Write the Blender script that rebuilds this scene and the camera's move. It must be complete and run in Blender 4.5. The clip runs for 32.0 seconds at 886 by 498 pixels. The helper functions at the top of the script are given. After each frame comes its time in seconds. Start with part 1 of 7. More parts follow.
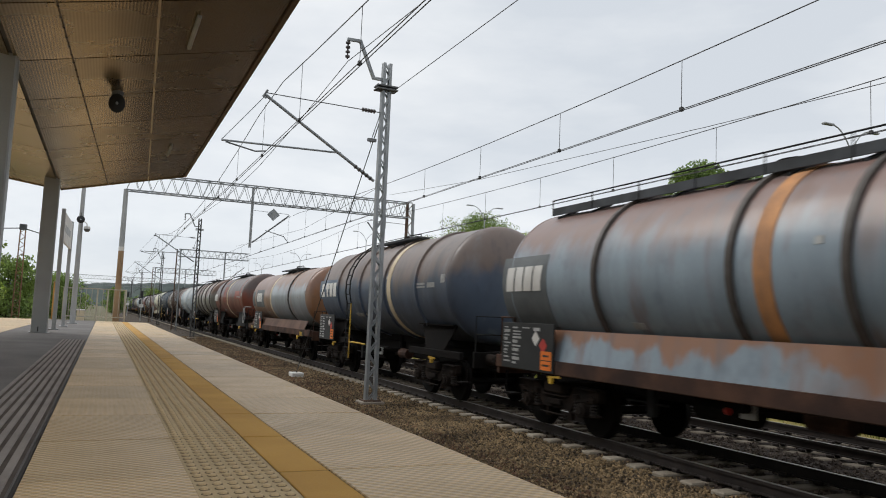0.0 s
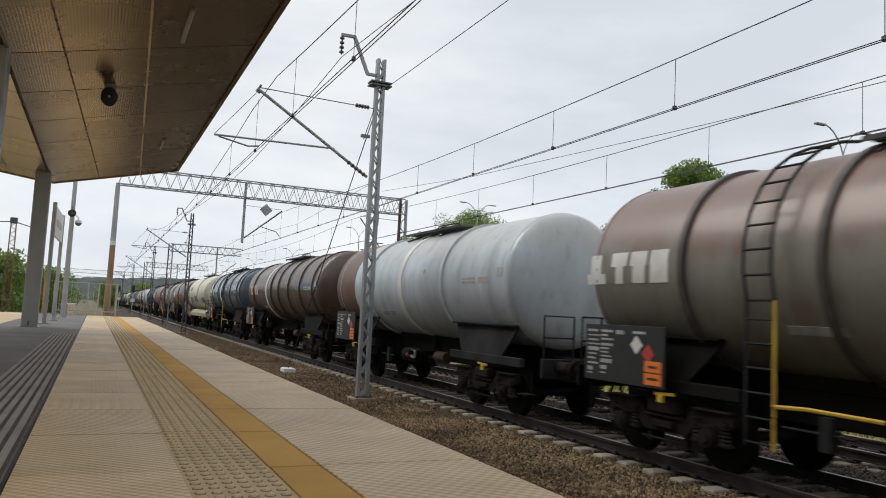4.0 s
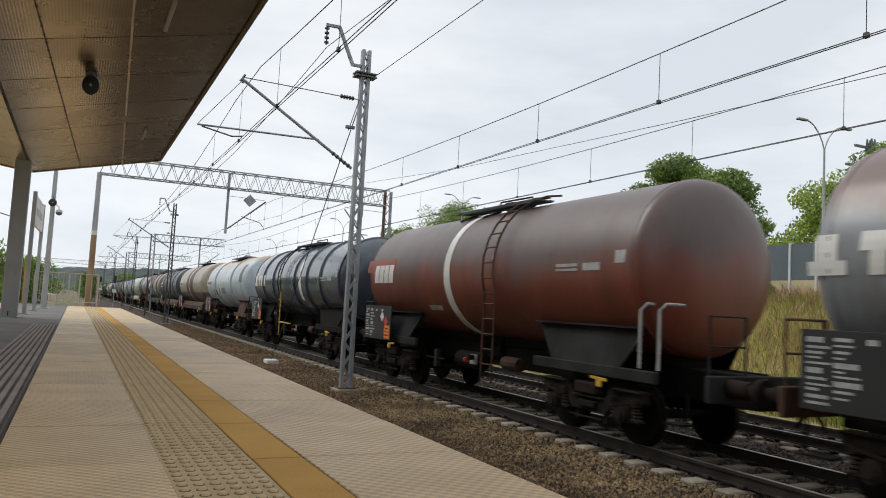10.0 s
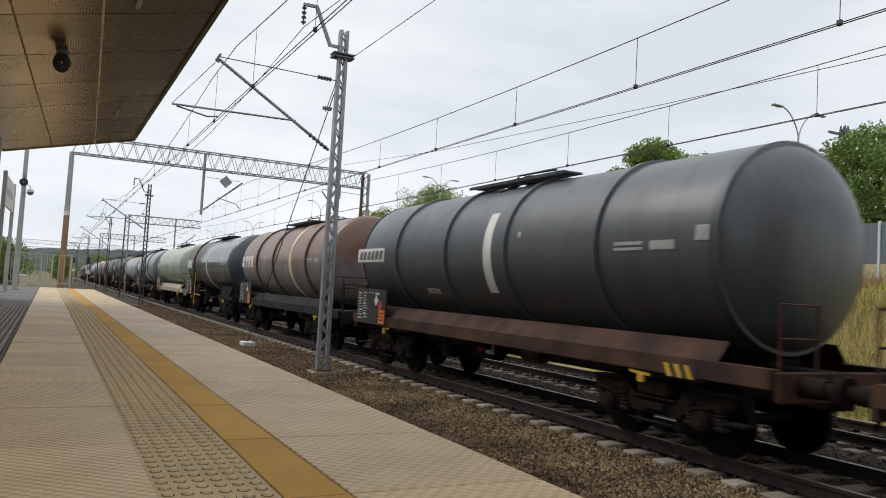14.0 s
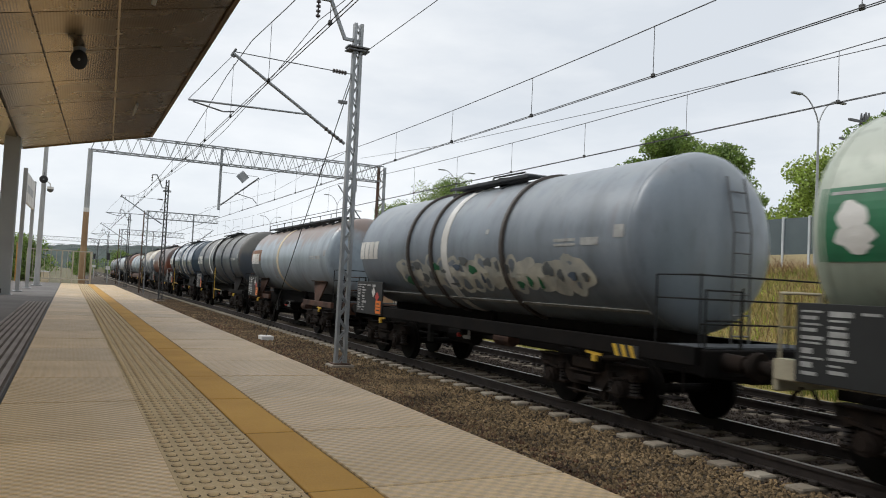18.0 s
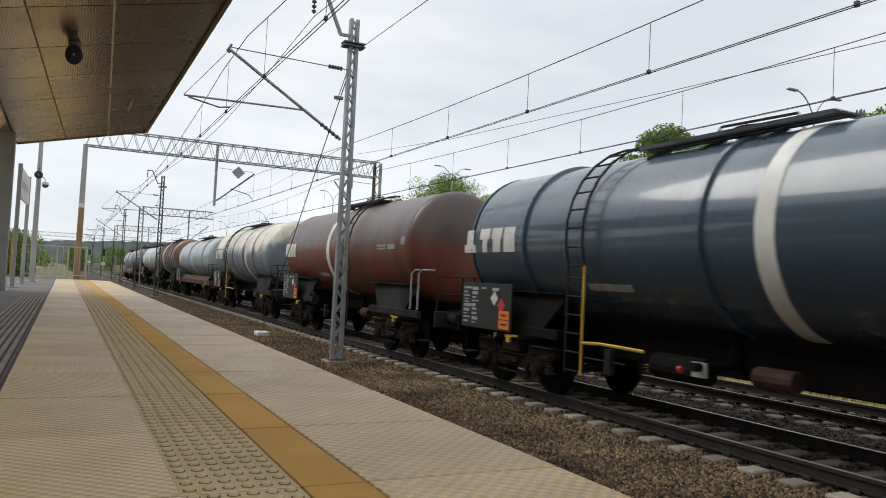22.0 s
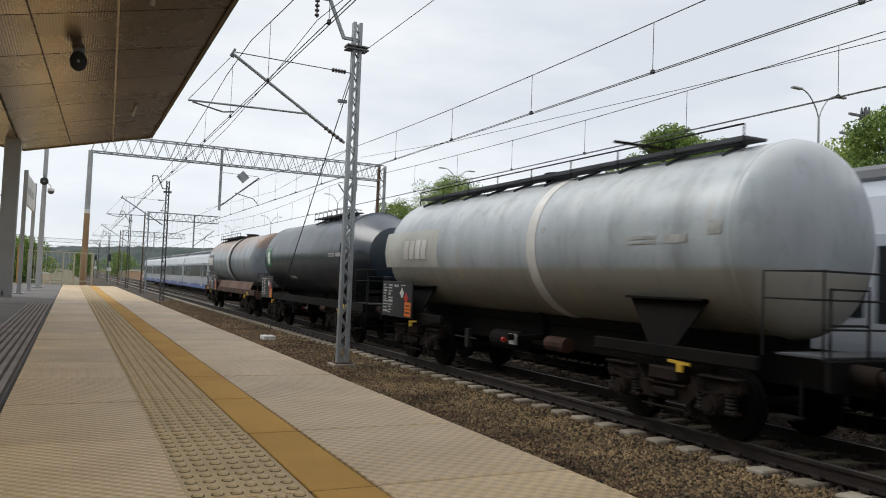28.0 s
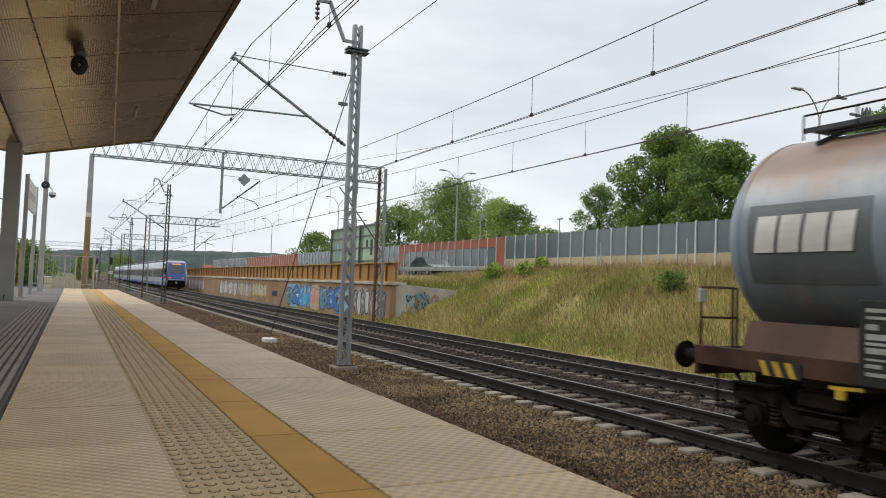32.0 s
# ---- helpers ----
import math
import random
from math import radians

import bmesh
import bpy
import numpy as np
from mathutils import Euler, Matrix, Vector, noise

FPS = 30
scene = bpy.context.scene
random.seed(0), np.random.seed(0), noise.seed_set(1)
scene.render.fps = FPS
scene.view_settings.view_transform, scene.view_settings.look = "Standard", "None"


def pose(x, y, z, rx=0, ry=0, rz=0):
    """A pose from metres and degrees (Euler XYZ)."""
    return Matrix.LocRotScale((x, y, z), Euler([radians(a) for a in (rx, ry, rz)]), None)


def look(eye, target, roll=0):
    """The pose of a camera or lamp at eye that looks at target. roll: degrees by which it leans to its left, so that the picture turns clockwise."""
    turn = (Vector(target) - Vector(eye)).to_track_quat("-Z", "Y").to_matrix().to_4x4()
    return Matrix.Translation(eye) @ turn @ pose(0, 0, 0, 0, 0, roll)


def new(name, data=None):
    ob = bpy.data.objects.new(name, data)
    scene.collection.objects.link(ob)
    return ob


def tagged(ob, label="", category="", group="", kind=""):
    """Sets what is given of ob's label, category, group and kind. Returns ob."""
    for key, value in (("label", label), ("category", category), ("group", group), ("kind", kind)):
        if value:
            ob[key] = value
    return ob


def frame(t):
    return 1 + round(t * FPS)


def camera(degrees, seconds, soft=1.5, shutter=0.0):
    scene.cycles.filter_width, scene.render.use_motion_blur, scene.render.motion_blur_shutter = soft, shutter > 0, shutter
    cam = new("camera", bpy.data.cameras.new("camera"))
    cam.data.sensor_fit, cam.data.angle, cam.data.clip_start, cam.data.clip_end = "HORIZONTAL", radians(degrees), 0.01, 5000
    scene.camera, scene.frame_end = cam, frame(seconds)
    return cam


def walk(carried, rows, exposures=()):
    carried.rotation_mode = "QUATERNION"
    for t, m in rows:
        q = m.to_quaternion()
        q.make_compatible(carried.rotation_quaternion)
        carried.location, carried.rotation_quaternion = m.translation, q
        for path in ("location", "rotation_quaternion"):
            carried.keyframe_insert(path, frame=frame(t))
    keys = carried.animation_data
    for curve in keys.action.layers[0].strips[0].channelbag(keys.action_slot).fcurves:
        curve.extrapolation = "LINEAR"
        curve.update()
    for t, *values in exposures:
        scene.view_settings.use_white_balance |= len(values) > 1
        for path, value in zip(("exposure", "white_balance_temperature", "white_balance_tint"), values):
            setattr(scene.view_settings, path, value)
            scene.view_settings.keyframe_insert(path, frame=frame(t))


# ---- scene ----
# One plan: x to the right of the platform, y along the tracks, z up, z = 0 on the platform.
FOV = 60.6
cam = camera(FOV, 32.0, soft=1.0, shutter=0.16)
EYE = (0.0, 0.0, 0.716)


def view(t, yaw, pitch, roll, dx=0.0, dy=0.0, dz=0.0):
    """One row of the camera's path: angles in degrees, small drift in metres."""
    e = Vector((EYE[0] + dx, EYE[1] + dy, EYE[2] + dz))
    a, b = radians(yaw), radians(pitch)
    return t, look(e, e + Vector((math.sin(a) * math.cos(b), math.cos(a) * math.cos(b), math.sin(b))), roll)


walk(cam, [
    view(0.0, 23.846, 5.302, 2.473, -0.0184, 0.0042, 0.0037),
    view(0.5, 23.918, 5.276, 2.548, -0.019, 0.0101, 0.0012),
    view(1.0, 23.984, 5.281, 2.722, -0.0249, -0.0013, 0.0043),
    view(1.5, 24.09, 5.257, 2.749, -0.024, -0.0022, 0.0023),
    view(2.0, 24.175, 5.242, 2.785, -0.0201, -0.005, 0.0041),
    view(2.5, 24.266, 5.232, 2.778, -0.0201, -0.0023, 0.0045),
    view(3.0, 24.303, 5.192, 2.756, -0.0182, 0.0078, 0.0049),
    view(3.5, 24.342, 5.137, 2.797, -0.0195, 0.002, 0.0023),
    view(5.5, 24.644, 4.915, 3.007, -0.018, -0.0021, 0.001),
    view(6.0, 24.712, 4.875, 3.072, -0.0161, -0.0058, 0.0055),
    view(6.5, 24.807, 4.832, 3.056, -0.0113, 0.0054, 0.0018),
    view(7.0, 24.878, 4.792, 3.111, -0.0138, -0.013, 0.005),
    view(7.5, 24.984, 4.793, 3.09, -0.014, -0.0061, 0.0076),
    view(8.0, 25.081, 4.797, 3.063, -0.0144, 0.0018, 0.0055),
    view(8.5, 25.185, 4.742, 3.035, -0.0106, 0.0112, 0.0003),
    view(9.0, 25.295, 4.668, 3.046, -0.0098, 0.0089, 0.0002),
    view(9.5, 25.433, 4.612, 3.051, -0.0099, 0.0148, -0.0012),
    view(10.0, 25.609, 4.531, 3.084, -0.0182, -0.0072, 0.0048),
    view(10.5, 25.734, 4.31, 3.361, -0.012, 0.015, -0.0039),
    view(11.0, 25.969, 4.18, 3.739, -0.0008, 0.0315, -0.0076),
    view(11.5, 26.271, 4.033, 3.905, 0.0042, 0.0326, -0.0089),
    view(12.0, 26.662, 3.8, 4.23, 0.0018, 0.0163, -0.0032),
    view(12.5, 27.165, 3.687, 4.179, 0.0061, 0.0052, -0.0007),
    view(13.0, 27.446, 3.587, 3.74, 0.0038, -0.0155, 0.0049),
    view(13.5, 27.424, 3.444, 3.489, -0.0033, -0.0223, 0.0062),
    view(14.0, 27.339, 3.332, 3.304, -0.0029, -0.0278, 0.0044),
    view(14.5, 27.225, 3.239, 3.224, -0.0026, -0.0127, 0.0021),
    view(16.5, 26.215, 2.853, 2.911, -0.005, -0.0032, -0.0007),
    view(17.0, 26.114, 2.815, 2.899, -0.0015, 0.0133, -0.0015),
    view(17.5, 26.074, 2.799, 2.839, 0.0009, 0.0144, -0.0019),
    view(18.0, 26.134, 2.727, 2.826, -0.0002, 0.0047, 0.0002),
    view(18.5, 26.202, 2.708, 2.767, 0.0033, -0.0013, 0.0014),
    view(19.0, 26.256, 2.688, 2.852, -0.0013, -0.0001, 0.0002),
    view(19.5, 26.31, 2.683, 2.838, -0.0008, -0.0002, -0.0024),
    view(20.0, 26.346, 2.638, 2.813, 0.0026, 0.0036, -0.0022),
    view(20.5, 26.381, 2.6, 2.801, -0.0003, -0.0006, 0.0009),
    view(21.0, 26.378, 2.555, 2.785, -0.0015, 0.0124, -0.003),
    view(21.5, 26.401, 2.468, 2.798, 0.0001, 0.0037, -0.0037),
    view(22.0, 26.443, 2.441, 2.849, -0.001, -0.0074, -0.0015),
    view(22.5, 26.451, 2.414, 2.8, 0.0058, 0.0056, -0.0048),
    view(23.0, 26.444, 2.42, 2.815, 0.0002, -0.0028, 0.0009),
    view(23.5, 26.388, 2.419, 2.82, 0.0006, 0.0013, 0.0003),
    view(24.0, 26.396, 2.414, 2.822, -0.0033, -0.0029, 0.0018),
    view(24.5, 26.357, 2.407, 2.759, -0.0021, -0.0072, 0.0017),
    view(25.0, 26.299, 2.468, 2.626, -0.0014, -0.0107, 0.0015),
    view(25.5, 26.229, 2.506, 2.488, 0.004, 0.0045, -0.0024),
    view(27.5, 26.095, 2.59, 2.392, -0.0007, -0.0066, 0.0009),
    view(28.0, 26.069, 2.595, 2.307, -0.0021, 0.005, -0.0007),
    view(28.5, 26.036, 2.617, 2.358, -0.0055, -0.0098, 0.0032),
    view(29.0, 26.008, 2.647, 2.408, -0.0036, -0.0063, 0.0014),
    view(29.5, 26.005, 2.685, 2.382, -0.0037, 0.0041, -0.001),
    view(30.0, 26.0, 2.716, 2.317, -0.0068, -0.0064, 0.0038),
    view(30.5, 25.97, 2.756, 2.185, -0.0047, -0.0169, 0.0003),
    view(31.0, 25.968, 2.728, 2.075, -0.0018, -0.0103, 0.0076),
    view(31.5, 25.97, 2.756, 2.11, 0.0001, 0.002, -0.0005),
    view(32.0, 25.969, 2.748, 2.091, 0.0, 0.0, 0.0),
], exposures=[(0.0, -0.1), (3.5, -0.08), (8.0, 0.0), (32.0, 0.0)])

# ---- light ----
SUN_AZ, SUN_EL = 318.0, 46.0
world = bpy.data.worlds.new("overcast_sky")
scene.world = world
world.use_nodes = True
wn, wl = world.node_tree.nodes, world.node_tree.links
wn.clear()
w_out = wn.new("ShaderNodeOutputWorld")
w_bg = wn.new("ShaderNodeBackground")
w_sky = wn.new("ShaderNodeTexSky")
w_sky.sky_type = "NISHITA"
w_sky.sun_disc = False
w_sky.sun_elevation, w_sky.sun_rotation = radians(SUN_EL), radians(SUN_AZ)
w_gain = wn.new("ShaderNodeVectorMath")
w_gain.operation = "SCALE"
w_gain.inputs["Scale"].default_value = 0.09
w_co = wn.new("ShaderNodeTexCoord")
w_map = wn.new("ShaderNodeMapping")
w_map.inputs["Scale"].default_value = (1.0, 1.0, 3.2)
w_no = wn.new("ShaderNodeTexNoise")
w_no.inputs["Scale"].default_value, w_no.inputs["Detail"].default_value, w_no.inputs["Roughness"].default_value = 2.1, 6.0, 0.55
w_ramp = wn.new("ShaderNodeValToRGB")
w_ramp.color_ramp.elements[0].position, w_ramp.color_ramp.elements[0].color = 0.36, (0.70, 0.745, 0.80, 1)
w_ramp.color_ramp.elements[1].position, w_ramp.color_ramp.elements[1].color = 0.60, (0.895, 0.92, 0.945, 1)
w_mix = wn.new("ShaderNodeMix")
w_mix.data_type = "RGBA"
w_mix.inputs["Factor"].default_value = 0.92
wl.new(w_sky.outputs["Color"], w_gain.inputs[0])
wl.new(w_co.outputs["Generated"], w_map.inputs["Vector"])
wl.new(w_map.outputs["Vector"], w_no.inputs["Vector"])
wl.new(w_no.outputs["Fac"], w_ramp.inputs["Fac"])
wl.new(w_gain.outputs["Vector"], w_mix.inputs["A"])
wl.new(w_ramp.outputs["Color"], w_mix.inputs["B"])
wl.new(w_mix.outputs["Result"], w_bg.inputs["Color"])
# an overcast sky is brightest overhead
w_sep = wn.new("ShaderNodeSeparateXYZ")
w_top = wn.new("ShaderNodeMapRange")
w_top.inputs["From Min"].default_value, w_top.inputs["From Max"].default_value = 0.55, 0.97
w_top.inputs["To Min"].default_value, w_top.inputs["To Max"].default_value = 1.08, 1.3
wl.new(w_co.outputs["Generated"], w_sep.inputs[0])
wl.new(w_sep.outputs["Z"], w_top.inputs["Value"])
w_low = wn.new("ShaderNodeMapRange")
w_low.inputs["From Min"].default_value, w_low.inputs["From Max"].default_value = 0.02, 0.26
w_low.inputs["To Min"].default_value, w_low.inputs["To Max"].default_value = 1.09, 1.0
wl.new(w_sep.outputs["Z"], w_low.inputs["Value"])
w_all = wn.new("ShaderNodeMath")
w_all.operation = "MULTIPLY"
wl.new(w_top.outputs["Result"], w_all.inputs[0])
wl.new(w_low.outputs["Result"], w_all.inputs[1])
wl.new(w_all.outputs[0], w_bg.inputs["Strength"])
wl.new(w_bg.outputs["Background"], w_out.inputs["Surface"])

sun = new("sun", bpy.data.lights.new("sun", "SUN"))
sun.data.energy, sun.data.angle, sun.data.color = 1.5, radians(35), (1.0, 0.97, 0.92)
_a, _e = radians(SUN_AZ), radians(SUN_EL)
sun.matrix_world = look((0, 0, 60), Vector((0, 0, 60)) - Vector((math.sin(_a) * math.cos(_e), math.cos(_a) * math.cos(_e), math.sin(_e))))


# ---- mesh and material helpers ----
class Shape:
    """Collects vertices and faces; ob() links them as one mesh."""

    def __init__(self):
        self.v, self.f, self.m = [], [], []

    def add(self, vs, fs, mi=0):
        o = len(self.v)
        self.v += [tuple(p) for p in vs]
        self.f += [tuple(i + o for i in q) for q in fs]
        self.m += [mi] * len(fs)
        return self

    def box(self, x0, y0, z0, x1, y1, z1, b=0.0, mi=0):
        """A box; b: width of the chamfer round its top and bottom and upright edges."""
        if b <= 0:
            return self.add([(x0, y0, z0), (x1, y0, z0), (x1, y1, z0), (x0, y1, z0), (x0, y0, z1), (x1, y0, z1), (x1, y1, z1), (x0, y1, z1)],
                            [(3, 2, 1, 0), (4, 5, 6, 7), (0, 1, 5, 4), (1, 2, 6, 5), (2, 3, 7, 6), (3, 0, 4, 7)], mi)

        def loop(s, z):
            return [(x0 + s, y0 + b, z), (x0 + b, y0 + s, z), (x1 - b, y0 + s, z), (x1 - s, y0 + b, z), (x1 - s, y1 - b, z), (x1 - b, y1 - s, z), (x0 + b, y1 - s, z), (x0 + s, y1 - b, z)]
        vs = [(x0 + b, y0 + b, z0), (x1 - b, y0 + b, z0), (x1 - b, y1 - b, z0), (x0 + b, y1 - b, z0)] + loop(0, z0 + b) + loop(0, z1 - b) + \
             [(x0 + b, y0 + b, z1), (x1 - b, y0 + b, z1), (x1 - b, y1 - b, z1), (x0 + b, y1 - b, z1)]
        fs = [(3, 2, 1, 0), (20, 21, 22, 23)]
        fs += [(4 + i, 4 + (i + 1) % 8, 12 + (i + 1) % 8, 12 + i) for i in range(8)]
        for k in range(4):
            a, c = (2 * k) % 8, (2 * k + 1) % 8
            n = (2 * k + 2) % 8
            fs += [(k, 4 + c, 4 + a), (20 + k, 12 + a, 12 + c), (k, (k + 1) % 4, 4 + n, 4 + c), (20 + (k + 1) % 4, 20 + k, 12 + c, 12 + n)]
        return self.add(vs, fs, mi)

    def cyl(self, p, q, r, n=8, r2=None, caps=True, mi=0):
        p, q = Vector(p), Vector(q)
        r2 = r if r2 is None else r2
        d = (q - p).normalized()
        u = d.orthogonal().normalized()
        w = d.cross(u)
        ring = [u * math.cos(2 * math.pi * i / n) + w * math.sin(2 * math.pi * i / n) for i in range(n)]
        fs = [(i, (i + 1) % n, n + (i + 1) % n, n + i) for i in range(n)]
        if caps:
            fs += [tuple(range(n - 1, -1, -1)), tuple(range(n, 2 * n))]
        return self.add([p + c * r for c in ring] + [q + c * r2 for c in ring], fs, mi)

    def bar(self, p, q, w, h, up=(0, 0, 1), mi=0):
        """A bar of rectangular section from p to q."""
        p, q = Vector(p), Vector(q)
        d = (q - p).normalized()
        s = d.cross(Vector(up))
        s = d.orthogonal().normalized() if s.length < 1e-5 else s.normalized()
        t = s.cross(d)
        c = [s * a * w / 2 + t * b * h / 2 for a, b in ((-1, -1), (1, -1), (1, 1), (-1, 1))]
        return self.add([p + k for k in c] + [q + k for k in c], [(3, 2, 1, 0), (4, 5, 6, 7), (0, 1, 5, 4), (1, 2, 6, 5), (2, 3, 7, 6), (3, 0, 4, 7)], mi)

    def path(self, pts, r, n=6, mi=0):
        """One round tube along a bent line."""
        pts = [Vector(q) for q in pts]
        k, ring = len(pts), []
        for i, q in enumerate(pts):
            d = (pts[min(k - 1, i + 1)] - pts[max(0, i - 1)]).normalized()
            u = d.cross(Vector((0.31, 0.17, 0.94))).normalized()
            w = d.cross(u)
            ring += [q + u * (r * math.cos(2 * math.pi * j / n)) + w * (r * math.sin(2 * math.pi * j / n)) for j in range(n)]
        fs = [(i * n + j, i * n + (j + 1) % n, (i + 1) * n + (j + 1) % n, (i + 1) * n + j) for i in range(k - 1) for j in range(n)]
        return self.add(ring, fs + [tuple(range(n - 1, -1, -1)), tuple(range((k - 1) * n, k * n))], mi)

    def lathe_y(self, prof, n=40, mi=0):
        """Turns a profile of (y, radius) about the y axis."""
        o = [[(r * math.cos(2 * math.pi * i / n), y, r * math.sin(2 * math.pi * i / n)) for i in range(n)] for y, r in prof]
        vs = [p for ring in o for p in ring]
        fs = [(k * n + i, k * n + (i + 1) % n, (k + 1) * n + (i + 1) % n, (k + 1) * n + i) for k in range(len(prof) - 1) for i in range(n)]
        fs += [tuple(range(n - 1, -1, -1)), tuple(range((len(prof) - 1) * n, len(prof) * n))]
        return self.add(vs, fs, mi)

    def plate(self, r, y0, y1, a0, a1, t=0.006, lean=0.0, mi=0, n=0):
        """A curved plate on a cylinder about y, on its side towards -x; angles in degrees above the level; lean: shift of its top along y."""
        n = n or max(2, int(abs(a1 - a0) / 3.5))
        vs, fs = [], []
        for k in range(n + 1):
            a = radians(a0 + (a1 - a0) * k / n)
            s = lean * k / n
            for rr in (r, r + t):
                for y in (y0, y1):
                    vs.append((-rr * math.cos(a), y + s, rr * math.sin(a)))
        for k in range(n):
            i, j = 4 * k, 4 * k + 4
            fs += [(i + 2, i + 3, j + 3, j + 2), (i, i + 2, j + 2, j), (i + 3, i + 1, j + 1, j + 3)]
        fs += [(0, 1, 3, 2), (4 * n + 2, 4 * n + 3, 4 * n + 1, 4 * n)]
        return self.add(vs, fs, mi)

    def blot(self, r, v, ang, rv, ra, k, t=0.005, lobes=3, deep=0.16, mi=0):
        """A rounded blot on a cylinder about y, on its side towards -x; v: along y, ang: degrees above the level."""
        n = 24
        pts = []
        for i in range(n):
            a = 2 * math.pi * i / n
            q = 1 + deep * math.sin(lobes * a + k) + deep * 0.6 * math.sin((2 * lobes - 1) * a + 2 * k)
            g = radians(ang + ra * q * math.sin(a))
            pts.append((-(r + t) * math.cos(g), v - rv * q * math.cos(a), (r + t) * math.sin(g)))
        c = radians(ang)
        pts.append((-(r + t + 0.001) * math.cos(c), v, (r + t + 0.001) * math.sin(c)))
        return self.add(pts, [(i, (i + 1) % n, n) for i in range(n)], mi)

    def mesh(self, name, mats, smooth=False):
        me = bpy.data.meshes.new(name)
        me.from_pydata(self.v, [], self.f)
        for m in (mats if isinstance(mats, (list, tuple)) else [mats]):
            me.materials.append(m)
        me.polygons.foreach_set("material_index", self.m)
        if smooth:
            me.polygons.foreach_set("use_smooth", [True] * len(me.polygons))
        me.update()
        if smooth:
            me.set_sharp_from_angle(angle=radians(40))
        return me

    def ob(self, name, mats, parent=None, label="", smooth=False, at=None):
        return place(name, self.mesh(name, mats, smooth), parent, label, at)


def place(name, me, parent=None, label="", at=None):
    o = new(name, me)
    if parent is not None:
        o.parent = parent
    if at is not None:
        o.matrix_basis = at if isinstance(at, Matrix) else pose(*at)
    return tagged(o, label)


def thing(name, at, label, category, group="", kind=""):
    o = new(name)
    o.empty_display_size = 0.2
    o.matrix_basis = at if isinstance(at, Matrix) else pose(*at)
    return tagged(o, label, category, group, kind)


def cloud(name, verts, faces, m, parent=None, label="", at=None):
    """One mesh of many loose pieces, from arrays."""
    me = bpy.data.meshes.new(name)
    me.from_pydata(verts, [], faces)
    me.materials.append(m)
    return place(name, me, parent, label, at)


def rgb(c):
    return (*c, 1.0)


def mat(name, c1, c2=None, scale=3.0, rough=0.7, metal=0.0, bump=0.15, bscale=60.0, stretch=(1, 1, 1), grain=0.12, rand=0.0, island=0.0, coat=0.0, dist=0.01, vary_rough=0.1, placed=False):
    """Two colours mixed by a broad noise, with fine grain, uneven gloss and fine relief."""
    m = bpy.data.materials.new(name)
    m.use_nodes = True
    n, l = m.node_tree.nodes, m.node_tree.links
    p = n["Principled BSDF"]
    c2 = c2 or tuple(min(1, x * 0.72) for x in c1)
    co = n.new("ShaderNodeTexCoord")
    mp = n.new("ShaderNodeMapping")
    mp.inputs["Scale"].default_value = stretch
    where = n.new("ShaderNodeNewGeometry").outputs["Position"] if placed else co.outputs["Object"]
    l.new(where, mp.inputs["Vector"])
    a = n.new("ShaderNodeTexNoise")
    a.inputs["Scale"].default_value, a.inputs["Detail"].default_value = scale, 5.0
    b = n.new("ShaderNodeTexNoise")
    b.inputs["Scale"].default_value, b.inputs["Detail"].default_value = bscale, 3.0
    l.new(mp.outputs["Vector"], a.inputs["Vector"])
    l.new(where, b.inputs["Vector"])
    r = n.new("ShaderNodeMapRange")
    r.inputs["From Min"].default_value, r.inputs["From Max"].default_value = 0.35, 0.65
    l.new(a.outputs["Fac"], r.inputs["Value"])
    x = n.new("ShaderNodeMix")
    x.data_type = "RGBA"
    x.inputs["A"].default_value, x.inputs["B"].default_value = rgb(c1), rgb(c2)
    l.new(r.outputs["Result"], x.inputs["Factor"])
    h = n.new("ShaderNodeHueSaturation")
    l.new(x.outputs["Result"], h.inputs["Color"])
    v = n.new("ShaderNodeMath")
    v.operation = "MULTIPLY_ADD"
    l.new(b.outputs["Fac"], v.inputs[0])
    v.inputs[1].default_value, v.inputs[2].default_value = grain * 2, 1 - grain
    last = v
    for amount, node, out in ((rand, "ShaderNodeObjectInfo", "Random"), (island, "ShaderNodeNewGeometry", "Random Per Island")):
        if amount > 0:
            i = n.new(node)
            k = n.new("ShaderNodeMath")
            k.operation = "MULTIPLY_ADD"
            l.new(i.outputs[out], k.inputs[0])
            k.inputs[1].default_value, k.inputs[2].default_value = amount * 2, 1 - amount
            q = n.new("ShaderNodeMath")
            q.operation = "MULTIPLY"
            l.new(last.outputs[0], q.inputs[0])
            l.new(k.outputs[0], q.inputs[1])
            last = q
    l.new(last.outputs[0], h.inputs["Value"])
    l.new(h.outputs["Color"], p.inputs["Base Color"])
    rr = n.new("ShaderNodeMath")
    rr.operation = "MULTIPLY_ADD"
    l.new(a.outputs["Fac"], rr.inputs[0])
    rr.inputs[1].default_value, rr.inputs[2].default_value = vary_rough * 2, rough - vary_rough
    l.new(rr.outputs[0], p.inputs["Roughness"])
    p.inputs["Metallic"].default_value = metal
    p.inputs["Coat Weight"].default_value = coat
    p.inputs["Coat Roughness"].default_value = 0.12
    if bump > 0:
        u = n.new("ShaderNodeBump")
        u.inputs["Strength"].default_value, u.inputs["Distance"].default_value = bump, dist
        l.new(b.outputs["Fac"], u.inputs["Height"])
        l.new(u.outputs["Normal"], p.inputs["Normal"])
    return m


